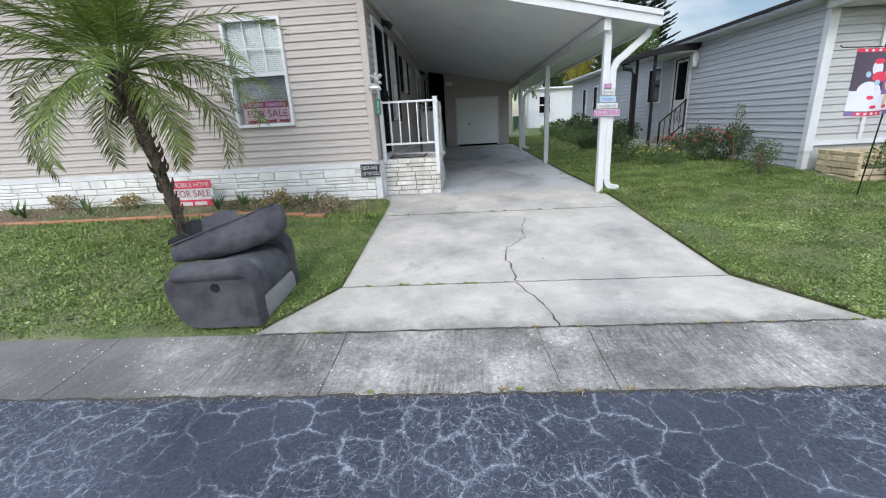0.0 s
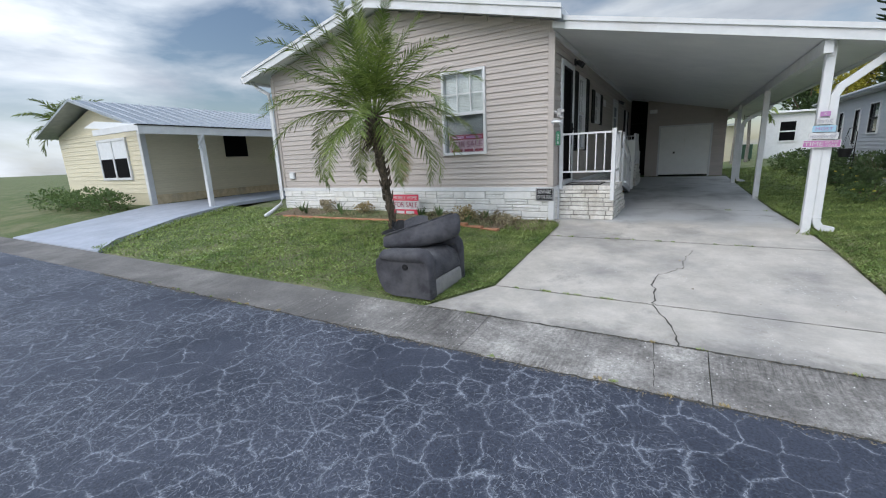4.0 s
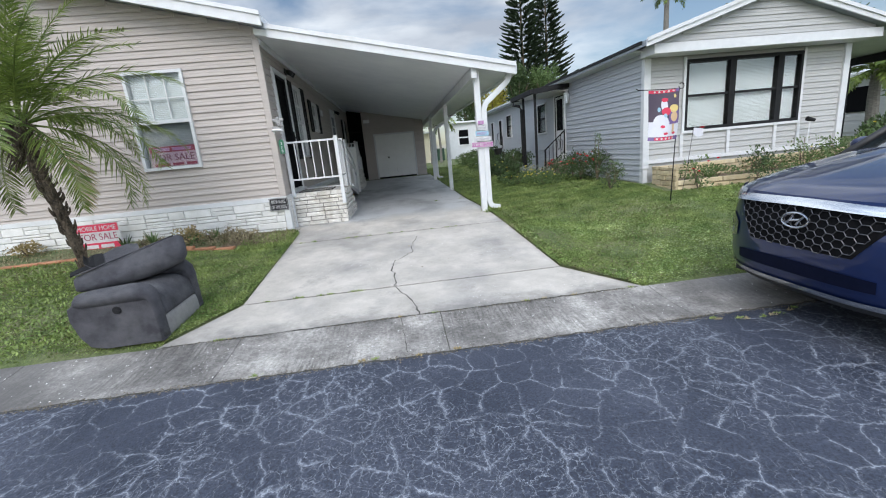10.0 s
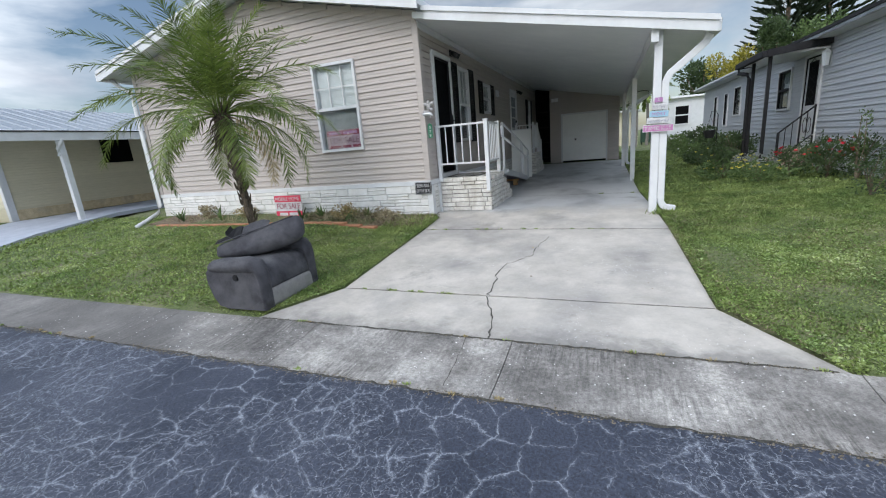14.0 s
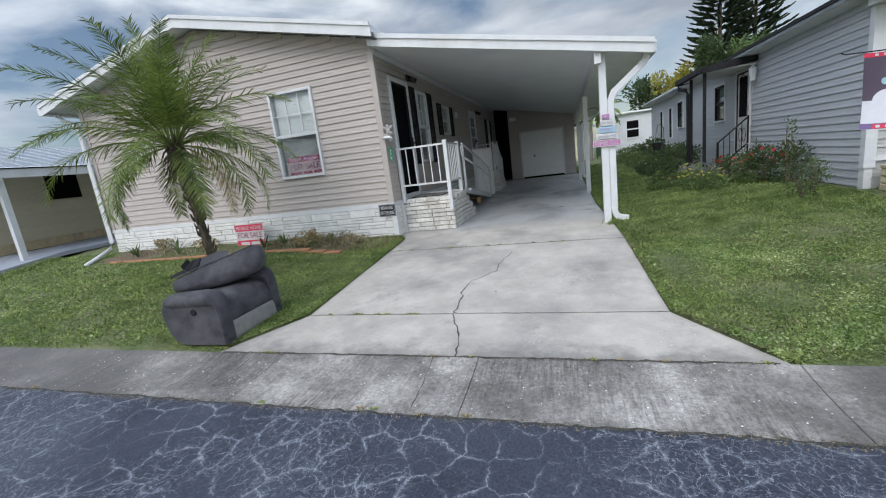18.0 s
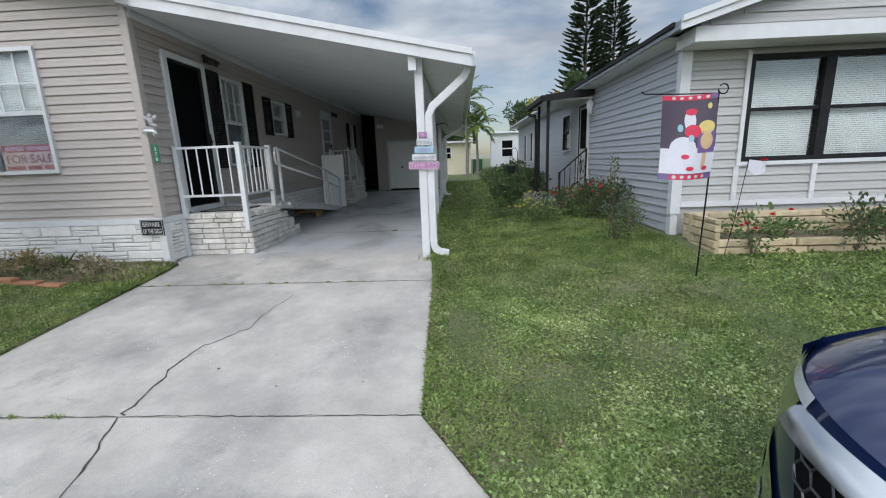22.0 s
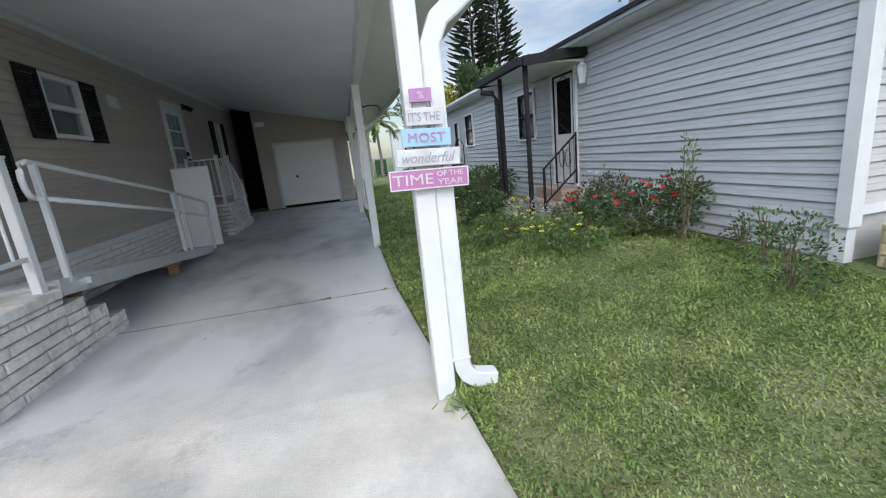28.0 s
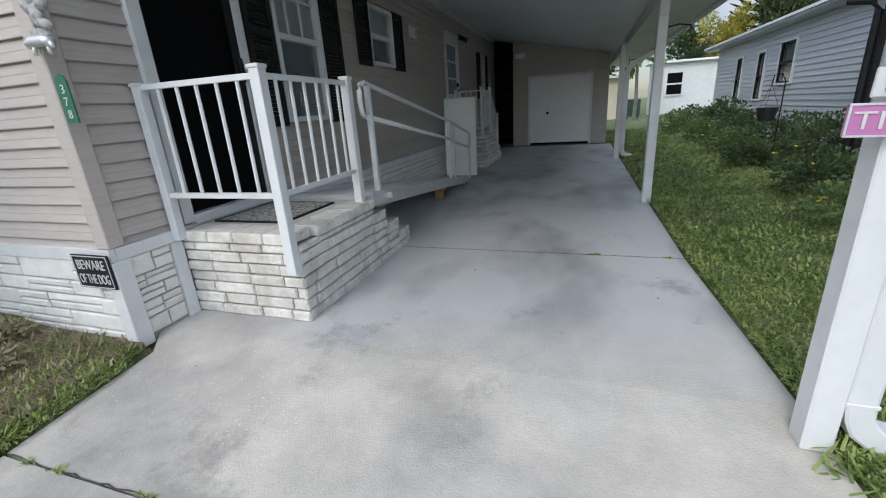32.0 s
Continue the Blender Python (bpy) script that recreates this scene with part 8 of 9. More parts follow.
def grass(name, regions, seed, label, material=None, bed=False, clump=0.0, lean=(12, 72)):
    """Blades and small broad leaves of turf, as one sheet of loose triangles."""
    g = np.random.default_rng(seed)
    allv, n_tot = [], 0
    for x0, x1, y0, y1, per_m2, ln, wd in regions:
        n = int((x1 - x0) * (y1 - y0) * per_m2)
        px, py = g.uniform(x0, x1, n), g.uniform(y0, y1, n)
        keep = np.array([bed or not paved_soft(a, b_) for a, b_ in zip(px, py)])
        px, py = px[keep], py[keep]
        if clump:
            nz = np.array([noise.noise((a * clump, b_ * clump, seed)) + 0.5 * noise.noise((a * clump * 3.1, b_ * clump * 3.1, seed + 5)) for a, b_ in zip(px, py)])
            sel = g.uniform(-0.2, 0.35, len(px)) < nz
            px, py = px[sel], py[sel]
        pz = np.array([lawn_z(a, b_) for a, b_ in zip(px, py)])
        n = len(px)
        az = g.uniform(0, 2 * np.pi, n)
        el = np.radians(g.uniform(lean[0], lean[1], n))
        L = ln * g.uniform(0.6, 1.4, n)
        W = wd * g.uniform(0.6, 1.4, n)
        d = np.stack([np.cos(az) * np.cos(el), np.sin(az) * np.cos(el), np.sin(el)], 1)
        w = np.stack([-np.sin(az), np.cos(az), np.zeros(n)], 1) * W[:, None]
        b0 = np.stack([px, py, pz - 0.004], 1)
        m = b0 + d * (L * 0.55)[:, None]
        v = np.stack([b0 - w * 0.4, b0 + w * 0.4, m + w, b0 + d * L[:, None] - np.array([0, 0, 0.01]), m - w], 1)
        allv.append(v.reshape(-1, 3))
        n_tot += n
    v = np.concatenate(allv)
    me = bpy.data.meshes.new(name)
    me.vertices.add(len(v))
    me.vertices.foreach_set("co", v.ravel())
    me.loops.add(n_tot * 5)
    me.loops.foreach_set("vertex_index", np.arange(n_tot * 5, dtype=np.int32))
    me.polygons.add(n_tot)
    me.polygons.foreach_set("loop_start", np.arange(n_tot, dtype=np.int32) * 5)
    me.update()
    me.validate()
    me.materials.append(material or M_GRASS)
    ob = new(name, me)
    return tagged(ob, label, "grass", kind="stuff")


def paved_soft(x, y):
    if y < 2.69:
        return True
    if y < 17.9 and left_edge(y) - 0.005 < x < right_edge(y) + 0.005:
        return True
    if -7.6 < x < -1.2 and 5.6 < y < 6.6:
        return True
    if 5.3 < x < 9.7 and y > 5.95:
        return True
    return x < -8.9 and x < -9.4 - 0.28 * (y - 2.67)


grass("grass_right", ((2.1, 5.6, 2.67, 5.4, 7200, 0.030, 0.0048), (2.1, 5.6, 5.4, 8.0, 9500, 0.034, 0.0040), (5.6, 9.5, 2.67, 6.2, 2600, 0.046, 0.0075), (2.05, 5.4, 8.0, 12.0, 2400, 0.048, 0.0075), (2.05, 5.4, 12.0, 22.0, 500, 0.06, 0.013), (9.5, 14, 2.67, 8, 300, 0.06, 0.014)), 1, "leafy green lawn grass beside the driveway", lean=(12, 70))
grass("grass_left", ((-2.6, -1.0, 2.67, 6.3, 6800, 0.032, 0.0046), (-6.0, -2.6, 2.67, 5.7, 1700, 0.045, 0.009), (-10.5, -6.0, 2.67, 6.4, 800, 0.05, 0.011)), 2, "green lawn grass in front of the beige home")
grass("dry_weeds", ((-1.9, -1.18, 5.72, 6.44, 1600, 0.09, 0.005), (-3.6, -1.9, 5.78, 6.44, 900, 0.09, 0.006), (-7.4, -3.6, 5.78, 6.44, 350, 0.07, 0.006)), 3, "dry brown weeds over the flower bed", M_DRYGRASS, True)
grass("bed_grass", ((-1.9, -1.15, 5.5, 6.42, 4200, 0.075, 0.005),), 4, "green grass at the end of the flower bed", M_GRASS, True)
grass("dry_thatch", ((2.3, 5.6, 2.75, 7.6, 3000, 0.038, 0.0036), (-6, -1.2, 2.75, 5.6, 900, 0.042, 0.004)), 5, "scattered dry straw among the lawn grass", M_DRYGRASS, clump=1.1, lean=(0, 40))
grass("clover_clumps", ((2.3, 5.6, 2.72, 5.0, 8200, 0.028, 0.0105), (3.0, 5.6, 5.0, 6.1, 6500, 0.026, 0.0095), (3.6, 5.4, 6.1, 7.2, 3200, 0.021, 0.007), (5.6, 9.5, 2.72, 6.0, 1500, 0.034, 0.013), (-2.8, -1.2, 2.72, 5.5, 2200, 0.022, 0.008), (-7.5, -2.8, 2.72, 5.5, 700, 0.034, 0.012)), 9, "pale round-leaved weeds in patches on the lawn", M_CLOVER, clump=0.7, lean=(0, 40))
grass("broad_weeds", ((2.3, 5.6, 2.69, 5.4, 5200, 0.028, 0.0068), (2.2, 5.6, 5.4, 8.0, 3600, 0.026, 0.0048), (5.6, 9.5, 2.69, 6.2, 1200, 0.04, 0.011), (2.15, 5.4, 8.0, 12.0, 900, 0.042, 0.011), (-2.8, -1.1, 2.69, 5.6, 2700, 0.028, 0.0068), (-7.5, -2.8, 2.69, 5.6, 1000, 0.036, 0.010)), 6, "broad-leaved lawn weeds growing in clumps", M_WEED, clump=1.2, lean=(5, 50))


# ---- signs and writing ----
def flat(name, c, rough=0.5):
    k = 0.92
    return mat(name, tuple(v * k for v in c), c, 12, rough, 0.03, 90)


M_RED = flat("sign_red", (0.62, 0.03, 0.08))
M_DARKRED = flat("sign_dark_red", (0.28, 0.03, 0.08))
M_SIGNWHITE = mat("sign_white", (0.50, 0.50, 0.51), (0.63, 0.63, 0.63), 14, 0.6, 0.06, 90, stain=(0.44, 0.42, 0.42), stain_scale=9, stain_at=0.58)
M_PINK = flat("sign_pink", (0.45, 0.17, 0.36))
M_LILAC = flat("sign_lilac", (0.42, 0.20, 0.40))
M_SKYBLUE = flat("sign_blue", (0.31, 0.50, 0.62))
M_GREYTXT = flat("sign_grey", (0.32, 0.32, 0.38))
M_GREEN = flat("plaque_green", (0.02, 0.13, 0.07))
M_PLUM = flat("flag_plum", (0.075, 0.055, 0.085))
M_SNOW = flat("flag_snow", (0.66, 0.66, 0.72))
M_TAN = flat("flag_tan", (0.62, 0.42, 0.24))
M_PURPLE = flat("flag_purple", (0.16, 0.10, 0.26))
M_GOLD = flat("flag_gold", (0.7, 0.55, 0.2))


def text_mesh(body, size, m, material, name, parent, depth=0.0015, width=None, label="", shear=0.0, space=1.0):
    cu = bpy.data.curves.new("t", "FONT")
    cu.body, cu.size, cu.extrude = body, size, depth
    cu.align_x, cu.align_y = "CENTER", "CENTER"
    cu.shear = shear
    cu.space_character = space
    tmp = new("t", cu)
    dg = bpy.context.evaluated_depsgraph_get()
    me = bpy.data.meshes.new_from_object(tmp.evaluated_get(dg))
    bpy.data.objects.remove(tmp)
    bpy.data.curves.remove(cu)
    me.name = name
    co = np.zeros(len(me.vertices) * 3)
    me.vertices.foreach_get("co", co)
    co = co.reshape(-1, 3)
    co[:, 0] -= (co[:, 0].max() + co[:, 0].min()) / 2
    co[:, 1] -= (co[:, 1].max() + co[:, 1].min()) / 2
    if width:
        co[:, 0] *= width / (co[:, 0].max() - co[:, 0].min())
    me.vertices.foreach_set("co", co.ravel())
    me.transform(m)
    me.materials.clear()
    me.materials.append(material)
    return link(name, me, parent, label)


def facing_street(x, y, z, tilt=0.0):
    return pose(x, y, z, 90, 0, 0) @ pose(0, 0, 0, 0, 0, tilt)


# warning plaque on the skirting
bw = tagged(thing("warning_plaque", (-1.40, 6.44, 0.77)), "black plaque with white words beware of the dog", "sign")
part("plate", boxes((-1.555, -1.245, 6.440, 6.452, 0.770, 0.980), bevel=0.003), M_BLACK, bw)
part("border", boxes((-1.545, -1.255, 6.4375, 6.4395, 0.776, 0.781), (-1.545, -1.255, 6.4375, 6.4395, 0.969, 0.974), (-1.545, -1.540, 6.4375, 6.4395, 0.782, 0.968), (-1.260, -1.255, 6.4375, 6.4395, 0.782, 0.968)), M_SIGNWHITE, bw)
text_mesh("BEWARE", 0.085, facing_street(-1.40, 6.4375, 0.920), M_SIGNWHITE, "word", bw, width=0.23)
text_mesh("OF THE DOG", 0.085, facing_street(-1.40, 6.4375, 0.832), M_SIGNWHITE, "word", bw, width=0.25)

# for-sale sign staked in the flower bed
fsz = 0.44
fs_sign = tagged(thing("sale_sign", (-4.22, 6.25, 0.40)), "white and red mobile home for sale yard sign", "sign")
part("board", boxes((-4.55, -3.89, 6.25, 6.258, fsz, 0.885)), M_SIGNWHITE, fs_sign)
part("red_band", boxes((-4.54, -3.90, 6.246, 6.2485, 0.752, 0.875)), M_RED, fs_sign)
text_mesh("MOBILE HOME", 0.1, facing_street(-4.22, 6.2445, 0.813), M_SIGNWHITE, "word", fs_sign, width=0.58)
text_mesh("FOR SALE", 0.15, facing_street(-4.22, 6.2475, 0.672), M_DARKRED, "word", fs_sign, width=0.56)
part("red_band", boxes((-4.54, -3.90, 6.246, 6.2485, 0.455, 0.575)), M_RED, fs_sign)
part("number_bar", boxes((-4.46, -4.26, 6.2435, 6.2455, 0.487, 0.543), (-4.22, -4.02, 6.2435, 6.2455, 0.487, 0.543)), M_SIGNWHITE, fs_sign)
for x in (-4.4, -4.04):
    part("stake", boxes((x - 0.006, x + 0.006, 6.26, 6.272, 0.36, 0.6)), M_BLACK, fs_sign)

# for-sale sign inside the front window
ws = tagged(thing("window_sign", (-2.95, 6.56, 1.66)), "red for sale sign behind the window glass", "sign")
part("board", boxes((-3.30, -2.56, 6.545, 6.549, 1.665, 1.99)), flat("sign_faded_white", (0.50, 0.34, 0.44)), ws)
part("top_band", boxes((-3.29, -2.57, 6.541, 6.5435, 1.895, 1.985)), M_DARKRED, ws)
part("word_bar", boxes((-3.24, -2.98, 6.5385, 6.5405, 1.915, 1.965), (-2.94, -2.64, 6.5385, 6.5405, 1.915, 1.965)), M_LILAC, ws)
text_mesh("FOR SALE", 0.15, facing_street(-2.93, 6.5425, 1.81), flat("window_word", (0.14, 0.02, 0.07)), "word", ws, width=0.62)
part("number_bar", boxes((-3.26, -3.02, 6.541, 6.5435, 1.675, 1.72), (-2.98, -2.80, 6.541, 6.5435, 1.675, 1.72), (-2.76, -2.6, 6.541, 6.5435, 1.675, 1.72)), M_DARKRED, ws)

# house number plaque
hn = tagged(thing("number_plaque", (-1.19, 6.472, 1.72)), "green vertical house number plaque", "sign")
bm = bmesh.new()
prof = [(-0.04, 0.0), (0.04, 0.0), (0.04, 0.20), (0.028, 0.225), (0.0, 0.235), (-0.028, 0.225), (-0.04, 0.20)]
loft(bm, [[(-1.19 + x, y, 1.70 + z) for x, z in prof] for y in (6.470, 6.478)])
bmesh.ops.recalc_face_normals(bm, faces=bm.faces[:])
part("plate", bm, M_GREEN, hn)
for d, z in (("3", 1.865), ("7", 1.805), ("8", 1.745)):
    text_mesh(d, 0.06, facing_street(-1.19, 6.4685, z), M_SIGNWHITE, "digit", hn)

# wall ornaments at the corner
M_CASTGREY = mat("weathered_cast_stone", (0.22, 0.215, 0.21), (0.48, 0.47, 0.46), 40, 0.85, 0.4, 60)
orn = tagged(thing("wall_ornament", (-1.18, 6.45, 2.2)), "pale winged garden ornament on the corner trim", "ornament")
for dx, dz, rx_, rz_, tl in ((-0.005, 0.06, 0.032, 0.036, 0), (0.0, -0.005, 0.04, 0.06, 0), (-0.05, 0.03, 0.045, 0.03, 35), (0.05, 0.035, 0.045, 0.03, -35), (0.035, -0.05, 0.05, 0.024, 20)):
    b2 = bmesh.new()
    bmesh.ops.create_icosphere(b2, subdivisions=2, radius=1.0)
    for v in b2.verts:
        v.co *= 1 + 0.12 * noise.noise(v.co * 2.3 + Vector((dx * 40, 0, 0)))
    bm = bmesh.new()
    merge(bm, b2, Matrix.Translation((-1.175 + dx, 6.458, 2.20 + dz)) @ Matrix.Rotation(radians(tl), 4, "Y") @ Matrix.Diagonal((rx_, 0.024, rz_, 1)))
    part("lobe", bm, M_CASTGREY, orn, smooth=True)
tap = tagged(thing("wall_ornament", (-1.21, 6.45, 2.06)), "small grey metal dog-shaped hook on the corner trim", "ornament")
bm = bmesh.new()
tube(bm, [(-1.29, 6.455, 2.075), (-1.25, 6.45, 2.085), (-1.17, 6.45, 2.08), (-1.13, 6.45, 2.07)], 0.026, 8)
tube(bm, [(-1.26, 6.45, 2.07), (-1.265, 6.45, 2.025)], 0.010, 6)
tube(bm, [(-1.16, 6.45, 2.07), (-1.155, 6.45, 2.02)], 0.010, 6)
tube(bm, [(-1.135, 6.45, 2.075), (-1.115, 6.445, 2.045)], 0.018, 6, 0.010)
part("body", bm, M_ALU, tap, smooth=True)
part("back_plate", boxes((-1.29, -1.14, 6.470, 6.478, 2.105, 2.145), bevel=0.004), M_CASTGREY, tap)
mv = tagged(thing("wall_vent", (-7.72, 6.47, 1.25)), "small white dryer vent on the beige siding", "vent")
part("hood", boxes((-7.80, -7.64, 6.43, 6.49, 1.22, 1.38), bevel=0.01), M_WHITE, mv)
part("flap", boxes((-7.78, -7.66, 6.424, 6.429, 1.24, 1.34)), M_CEIL, mv)

# painted message boards hung on the carport post
pb = tagged(thing("message_boards", (2.18, 6.455, 1.5)), "hanging painted wooden holiday message boards", "sign")
YB = 6.45
BOARDS = ((2.135, 2.235, 1.885, 1.945, M_LILAC, 0), (2.108, 2.275, 1.785, 1.862, M_SIGNWHITE, -1), (2.078, 2.308, 1.692, 1.772, M_SKYBLUE, -2), (2.045, 2.342, 1.604, 1.682, M_SIGNWHITE, -2), (2.000, 2.375, 1.500, 1.592, M_PINK, -1.5))
for k, (xa, xb, za, zb, m, tl) in enumerate(BOARDS):
    c = Matrix.Translation(((xa + xb) / 2, YB, (za + zb) / 2)) @ Matrix.Rotation(radians(-tl), 4, "Y")
    bm = boxes((-(xb - xa) / 2, (xb - xa) / 2, -0.006, 0.006, -(zb - za) / 2, (zb - za) / 2), bevel=0.003)
    bmesh.ops.transform(bm, matrix=c, verts=bm.verts[:])
    part("board", bm, m, pb)
    t = c @ pose(0, -0.0085, 0, 90, 0, 0)
    if k == 0:
        text_mesh("%", 0.045, t, M_SIGNWHITE, "mark", pb)
    if k == 1:
        text_mesh("IT'S THE", 0.055, t, M_GREYTXT, "word", pb, width=0.145)
    if k == 2:
        text_mesh("MOST", 0.06, t, M_LILAC, "word", pb, width=0.17, space=1.1)
    if k == 3:
        text_mesh("wonderful", 0.065, t, M_GREYTXT, "word", pb, width=0.25, shear=0.35)
    if k == 4:
        fr = bmesh.new()
        w, h = (xb - xa) / 2, (zb - za) / 2
        for q in ((-w, w, -h, -h + 0.006), (-w, w, h - 0.006, h), (-w, -w + 0.006, -h + 0.007, h - 0.007), (w - 0.006, w, -h + 0.007, h - 0.007)):
            box(fr, q[0], q[1], -0.009, -0.0065, q[2], q[3])
        bmesh.ops.transform(fr, matrix=c, verts=fr.verts[:])
        part("frame", fr, M_ALU, pb)
        text_mesh("TIME", 0.07, c @ pose(-0.078, -0.0085, 0, 90, 0, 0), M_SIGNWHITE, "word", pb, width=0.19)
        text_mesh("OF THE", 0.034, c @ pose(0.098, -0.0085, 0.02, 90, 0, 0), M_SIGNWHITE, "word", pb, width=0.125)
        text_mesh("YEAR", 0.04, c @ pose(0.098, -0.0085, -0.018, 90, 0, 0), M_SIGNWHITE, "word", pb, width=0.125)
for xa, xb in ((2.15, 2.12), (2.22, 2.26)):
    bm = bmesh.new()
    tube(bm, [(xa, YB + 0.004, 1.93), (xb, YB + 0.004, 1.55)], 0.003, 4)
    part("cord", bm, M_TRUNK, pb)

# garden flag
fl = tagged(thing("garden_flag", (4.88, 5.22, 0.46)), "winter garden flag hanging from a black iron stake", "flag")
bm = bmesh.new()
tube(bm, [(4.88, 5.23, 0.42), (4.85, 5.14, 1.2), (4.80, 5.02, 2.06)], 0.008, 6)
part("stake", bm, M_BLACK, fl)
bm = bmesh.new()
loop = [(4.80, 5.02, 2.06)]
for k in range(10):
    a = math.pi + k * 0.62
    loop.append((4.835 + 0.04 * math.cos(a), 5.02, 2.10 + 0.04 * math.sin(a)))
tube(bm, loop, 0.006, 6)
tube(bm, [(4.82, 5.02, 2.065), (4.5, 5.05, 2.075), (4.22, 5.08, 2.09), (4.19, 5.08, 2.11)], 0.006, 6)
part("arm", bm, M_BLACK, fl)
FX0, FX1, FZ0, FZ1 = 4.36, 4.79, 1.37, 2.07


def flag_pt(a, b_, off=0.0):
    """a across, b_ down, both 0 to 1: cloth that sways a little."""
    x = FX0 + (FX1 - FX0) * a + 0.04 * b_ * math.sin(2.2 * b_ + 0.5)
    y = 5.06 - 0.04 * a + 0.025 * math.sin(5.0 * a + 2.5 * b_) * (0.35 + b_) - off
    return (x, y, FZ1 - (FZ1 - FZ0) * b_ - 0.012 * math.sin(math.pi * a))


cloth = grid_part("cloth", 18, 20, lambda u, v: flag_pt(u, v), M_PLUM, fl)


def patch(u0, u1, v0, v1, m, nm="motif", off=0.002, rnd=False):
    def f(u, v):
        if rnd:
            s, t = 2 * u - 1, 2 * v - 1
            s2, t2 = s * math.sqrt(1 - t * t / 2), t * math.sqrt(1 - s * s / 2)
            u, v = (s2 + 1) / 2, (t2 + 1) / 2
        return flag_pt(u0 + (u1 - u0) * u, v0 + (v1 - v0) * v, off)
    return grid_part(nm, 10, 8, f, m, cloth)


patch(0.0, 1.0, 0.62, 0.925, M_SNOW, "snow_field")
patch(0.16, 0.62, 0.48, 0.78, M_SNOW, off=0.003, rnd=True)
patch(0.0, 1.0, 0.0, 0.055, M_RED, "border_band")
patch(0.0, 1.0, 0.93, 1.0, M_PURPLE, "border_band")
patch(0.18, 0.85, 0.935, 0.995, M_RED, "border_band", off=0.004)
patch(0.88, 1.0, 0.0, 0.055, M_PURPLE, "border_band", off=0.004)
for k in range(5):
    patch(0.18 + 0.15 * k, 0.25 + 0.15 * k, 0.01, 0.045, M_SIGNWHITE, off=0.006, rnd=True)
    patch(0.22 + 0.14 * k, 0.29 + 0.14 * k, 0.945, 0.985, M_SIGNWHITE, off=0.006, rnd=True)
patch(0.42, 0.62, 0.17, 0.42, M_SNOW, off=0.004, rnd=True)
patch(0.44, 0.64, 0.15, 0.23, M_RED, off=0.006, rnd=True)
patch(0.42, 0.70, 0.34, 0.50, M_RED, off=0.006, rnd=True)
patch(0.66, 0.96, 0.30, 0.46, M_GOLD, off=0.005, rnd=True)
patch(0.64, 0.98, 0.42, 0.68, M_PURPLE, off=0.005)
patch(0.69, 0.93, 0.44, 0.64, M_TAN, off=0.007, rnd=True)
patch(0.30, 0.40, 0.33, 0.42, M_SKYBLUE, off=0.005, rnd=True)
patch(0.48, 0.58, 0.46, 0.54, M_SKYBLUE, off=0.008, rnd=True)
patch(0.36, 0.50, 0.69, 0.75, M_RED, off=0.005, rnd=True)
patch(0.45, 0.60, 0.84, 0.89, M_RED, off=0.005, rnd=True)
patch(0.76, 0.88, 0.84, 0.89, M_RED, off=0.005, rnd=True)
patch(0.52, 0.60, 0.56, 0.84, M_SNOW, off=0.006)
patch(0.74, 0.82, 0.68, 0.86, M_TAN, off=0.004)
patch(0.82, 0.90, 0.10, 0.17, M_GOLD, off=0.005, rnd=True)

# small fabric rose on a wire stake
fr_ = tagged(thing("rose_stake", (5.55, 5.75, 0.5)), "small fabric rose flag on a thin wire stake", "ornament")
bm = bmesh.new()
tube(bm, [(5.45, 5.75, 0.48), (5.50, 5.72, 0.9), (5.56, 5.70, 1.50), (5.54, 5.70, 1.53)], 0.004, 5)
part("wire", bm, M_BLACK, fr_)
grid_part("pennant", 6, 4, lambda u, v: (5.56 + 0.17 * u, 5.70 + 0.015 * math.sin(6 * u), 1.50 - 0.03 * u - v * (0.15 - 0.10 * abs(u - 0.5))), M_SNOW, fr_)
vs, fs = petals([(5.70, 5.685, 1.48)], 0.045, 3)
raw("rose", vs, fs, M_FLOWER_R, fr_)
# solar spotlight at the wall
spot = tagged(thing("garden_light", (8.62, 6.6, 0.85)), "black solar spotlight on a short stake", "lamp")
bm = bmesh.new()
tube(bm, [(8.62, 6.62, 0.83), (8.63, 6.60, 1.42)], 0.012, 6)
part("stake", bm, M_WHITE, spot)
bm = bmesh.new()
tube(bm, [(8.56, 6.60, 1.46), (8.70, 6.58, 1.42)], 0.045, 8, 0.03)
part("lamp_head", bm, M_BLACK, spot)

# hanging basket on a black crook in the side bed
hb2 = tagged(thing("hanging_basket", (4.2, 12.9, 0.45)), "dark hanging basket on a black shepherd's crook", "basket")
bm = bmesh.new()
tube(bm, [(4.2, 12.9, 0.4), (4.2, 12.9, 1.75), (4.14, 12.9, 1.86), (4.05, 12.9, 1.84), (4.03, 12.9, 1.72)], 0.010, 6)
part("crook", bm, M_BLACK, hb2)
bm = bmesh.new()
tube(bm, [(4.03, 12.9, 1.18), (4.03, 12.9, 1.38)], 0.10, 12, 0.15)
part("pot", bm, M_PLASTIC, hb2)
for a in (0, 2.1, 4.2):
    bm = bmesh.new()
    tube(bm, [(4.03 + 0.14 * math.cos(a), 12.9 + 0.14 * math.sin(a), 1.38), (4.03, 12.9, 1.72)], 0.003, 4)
    part("chain", bm, M_BLACK, hb2)


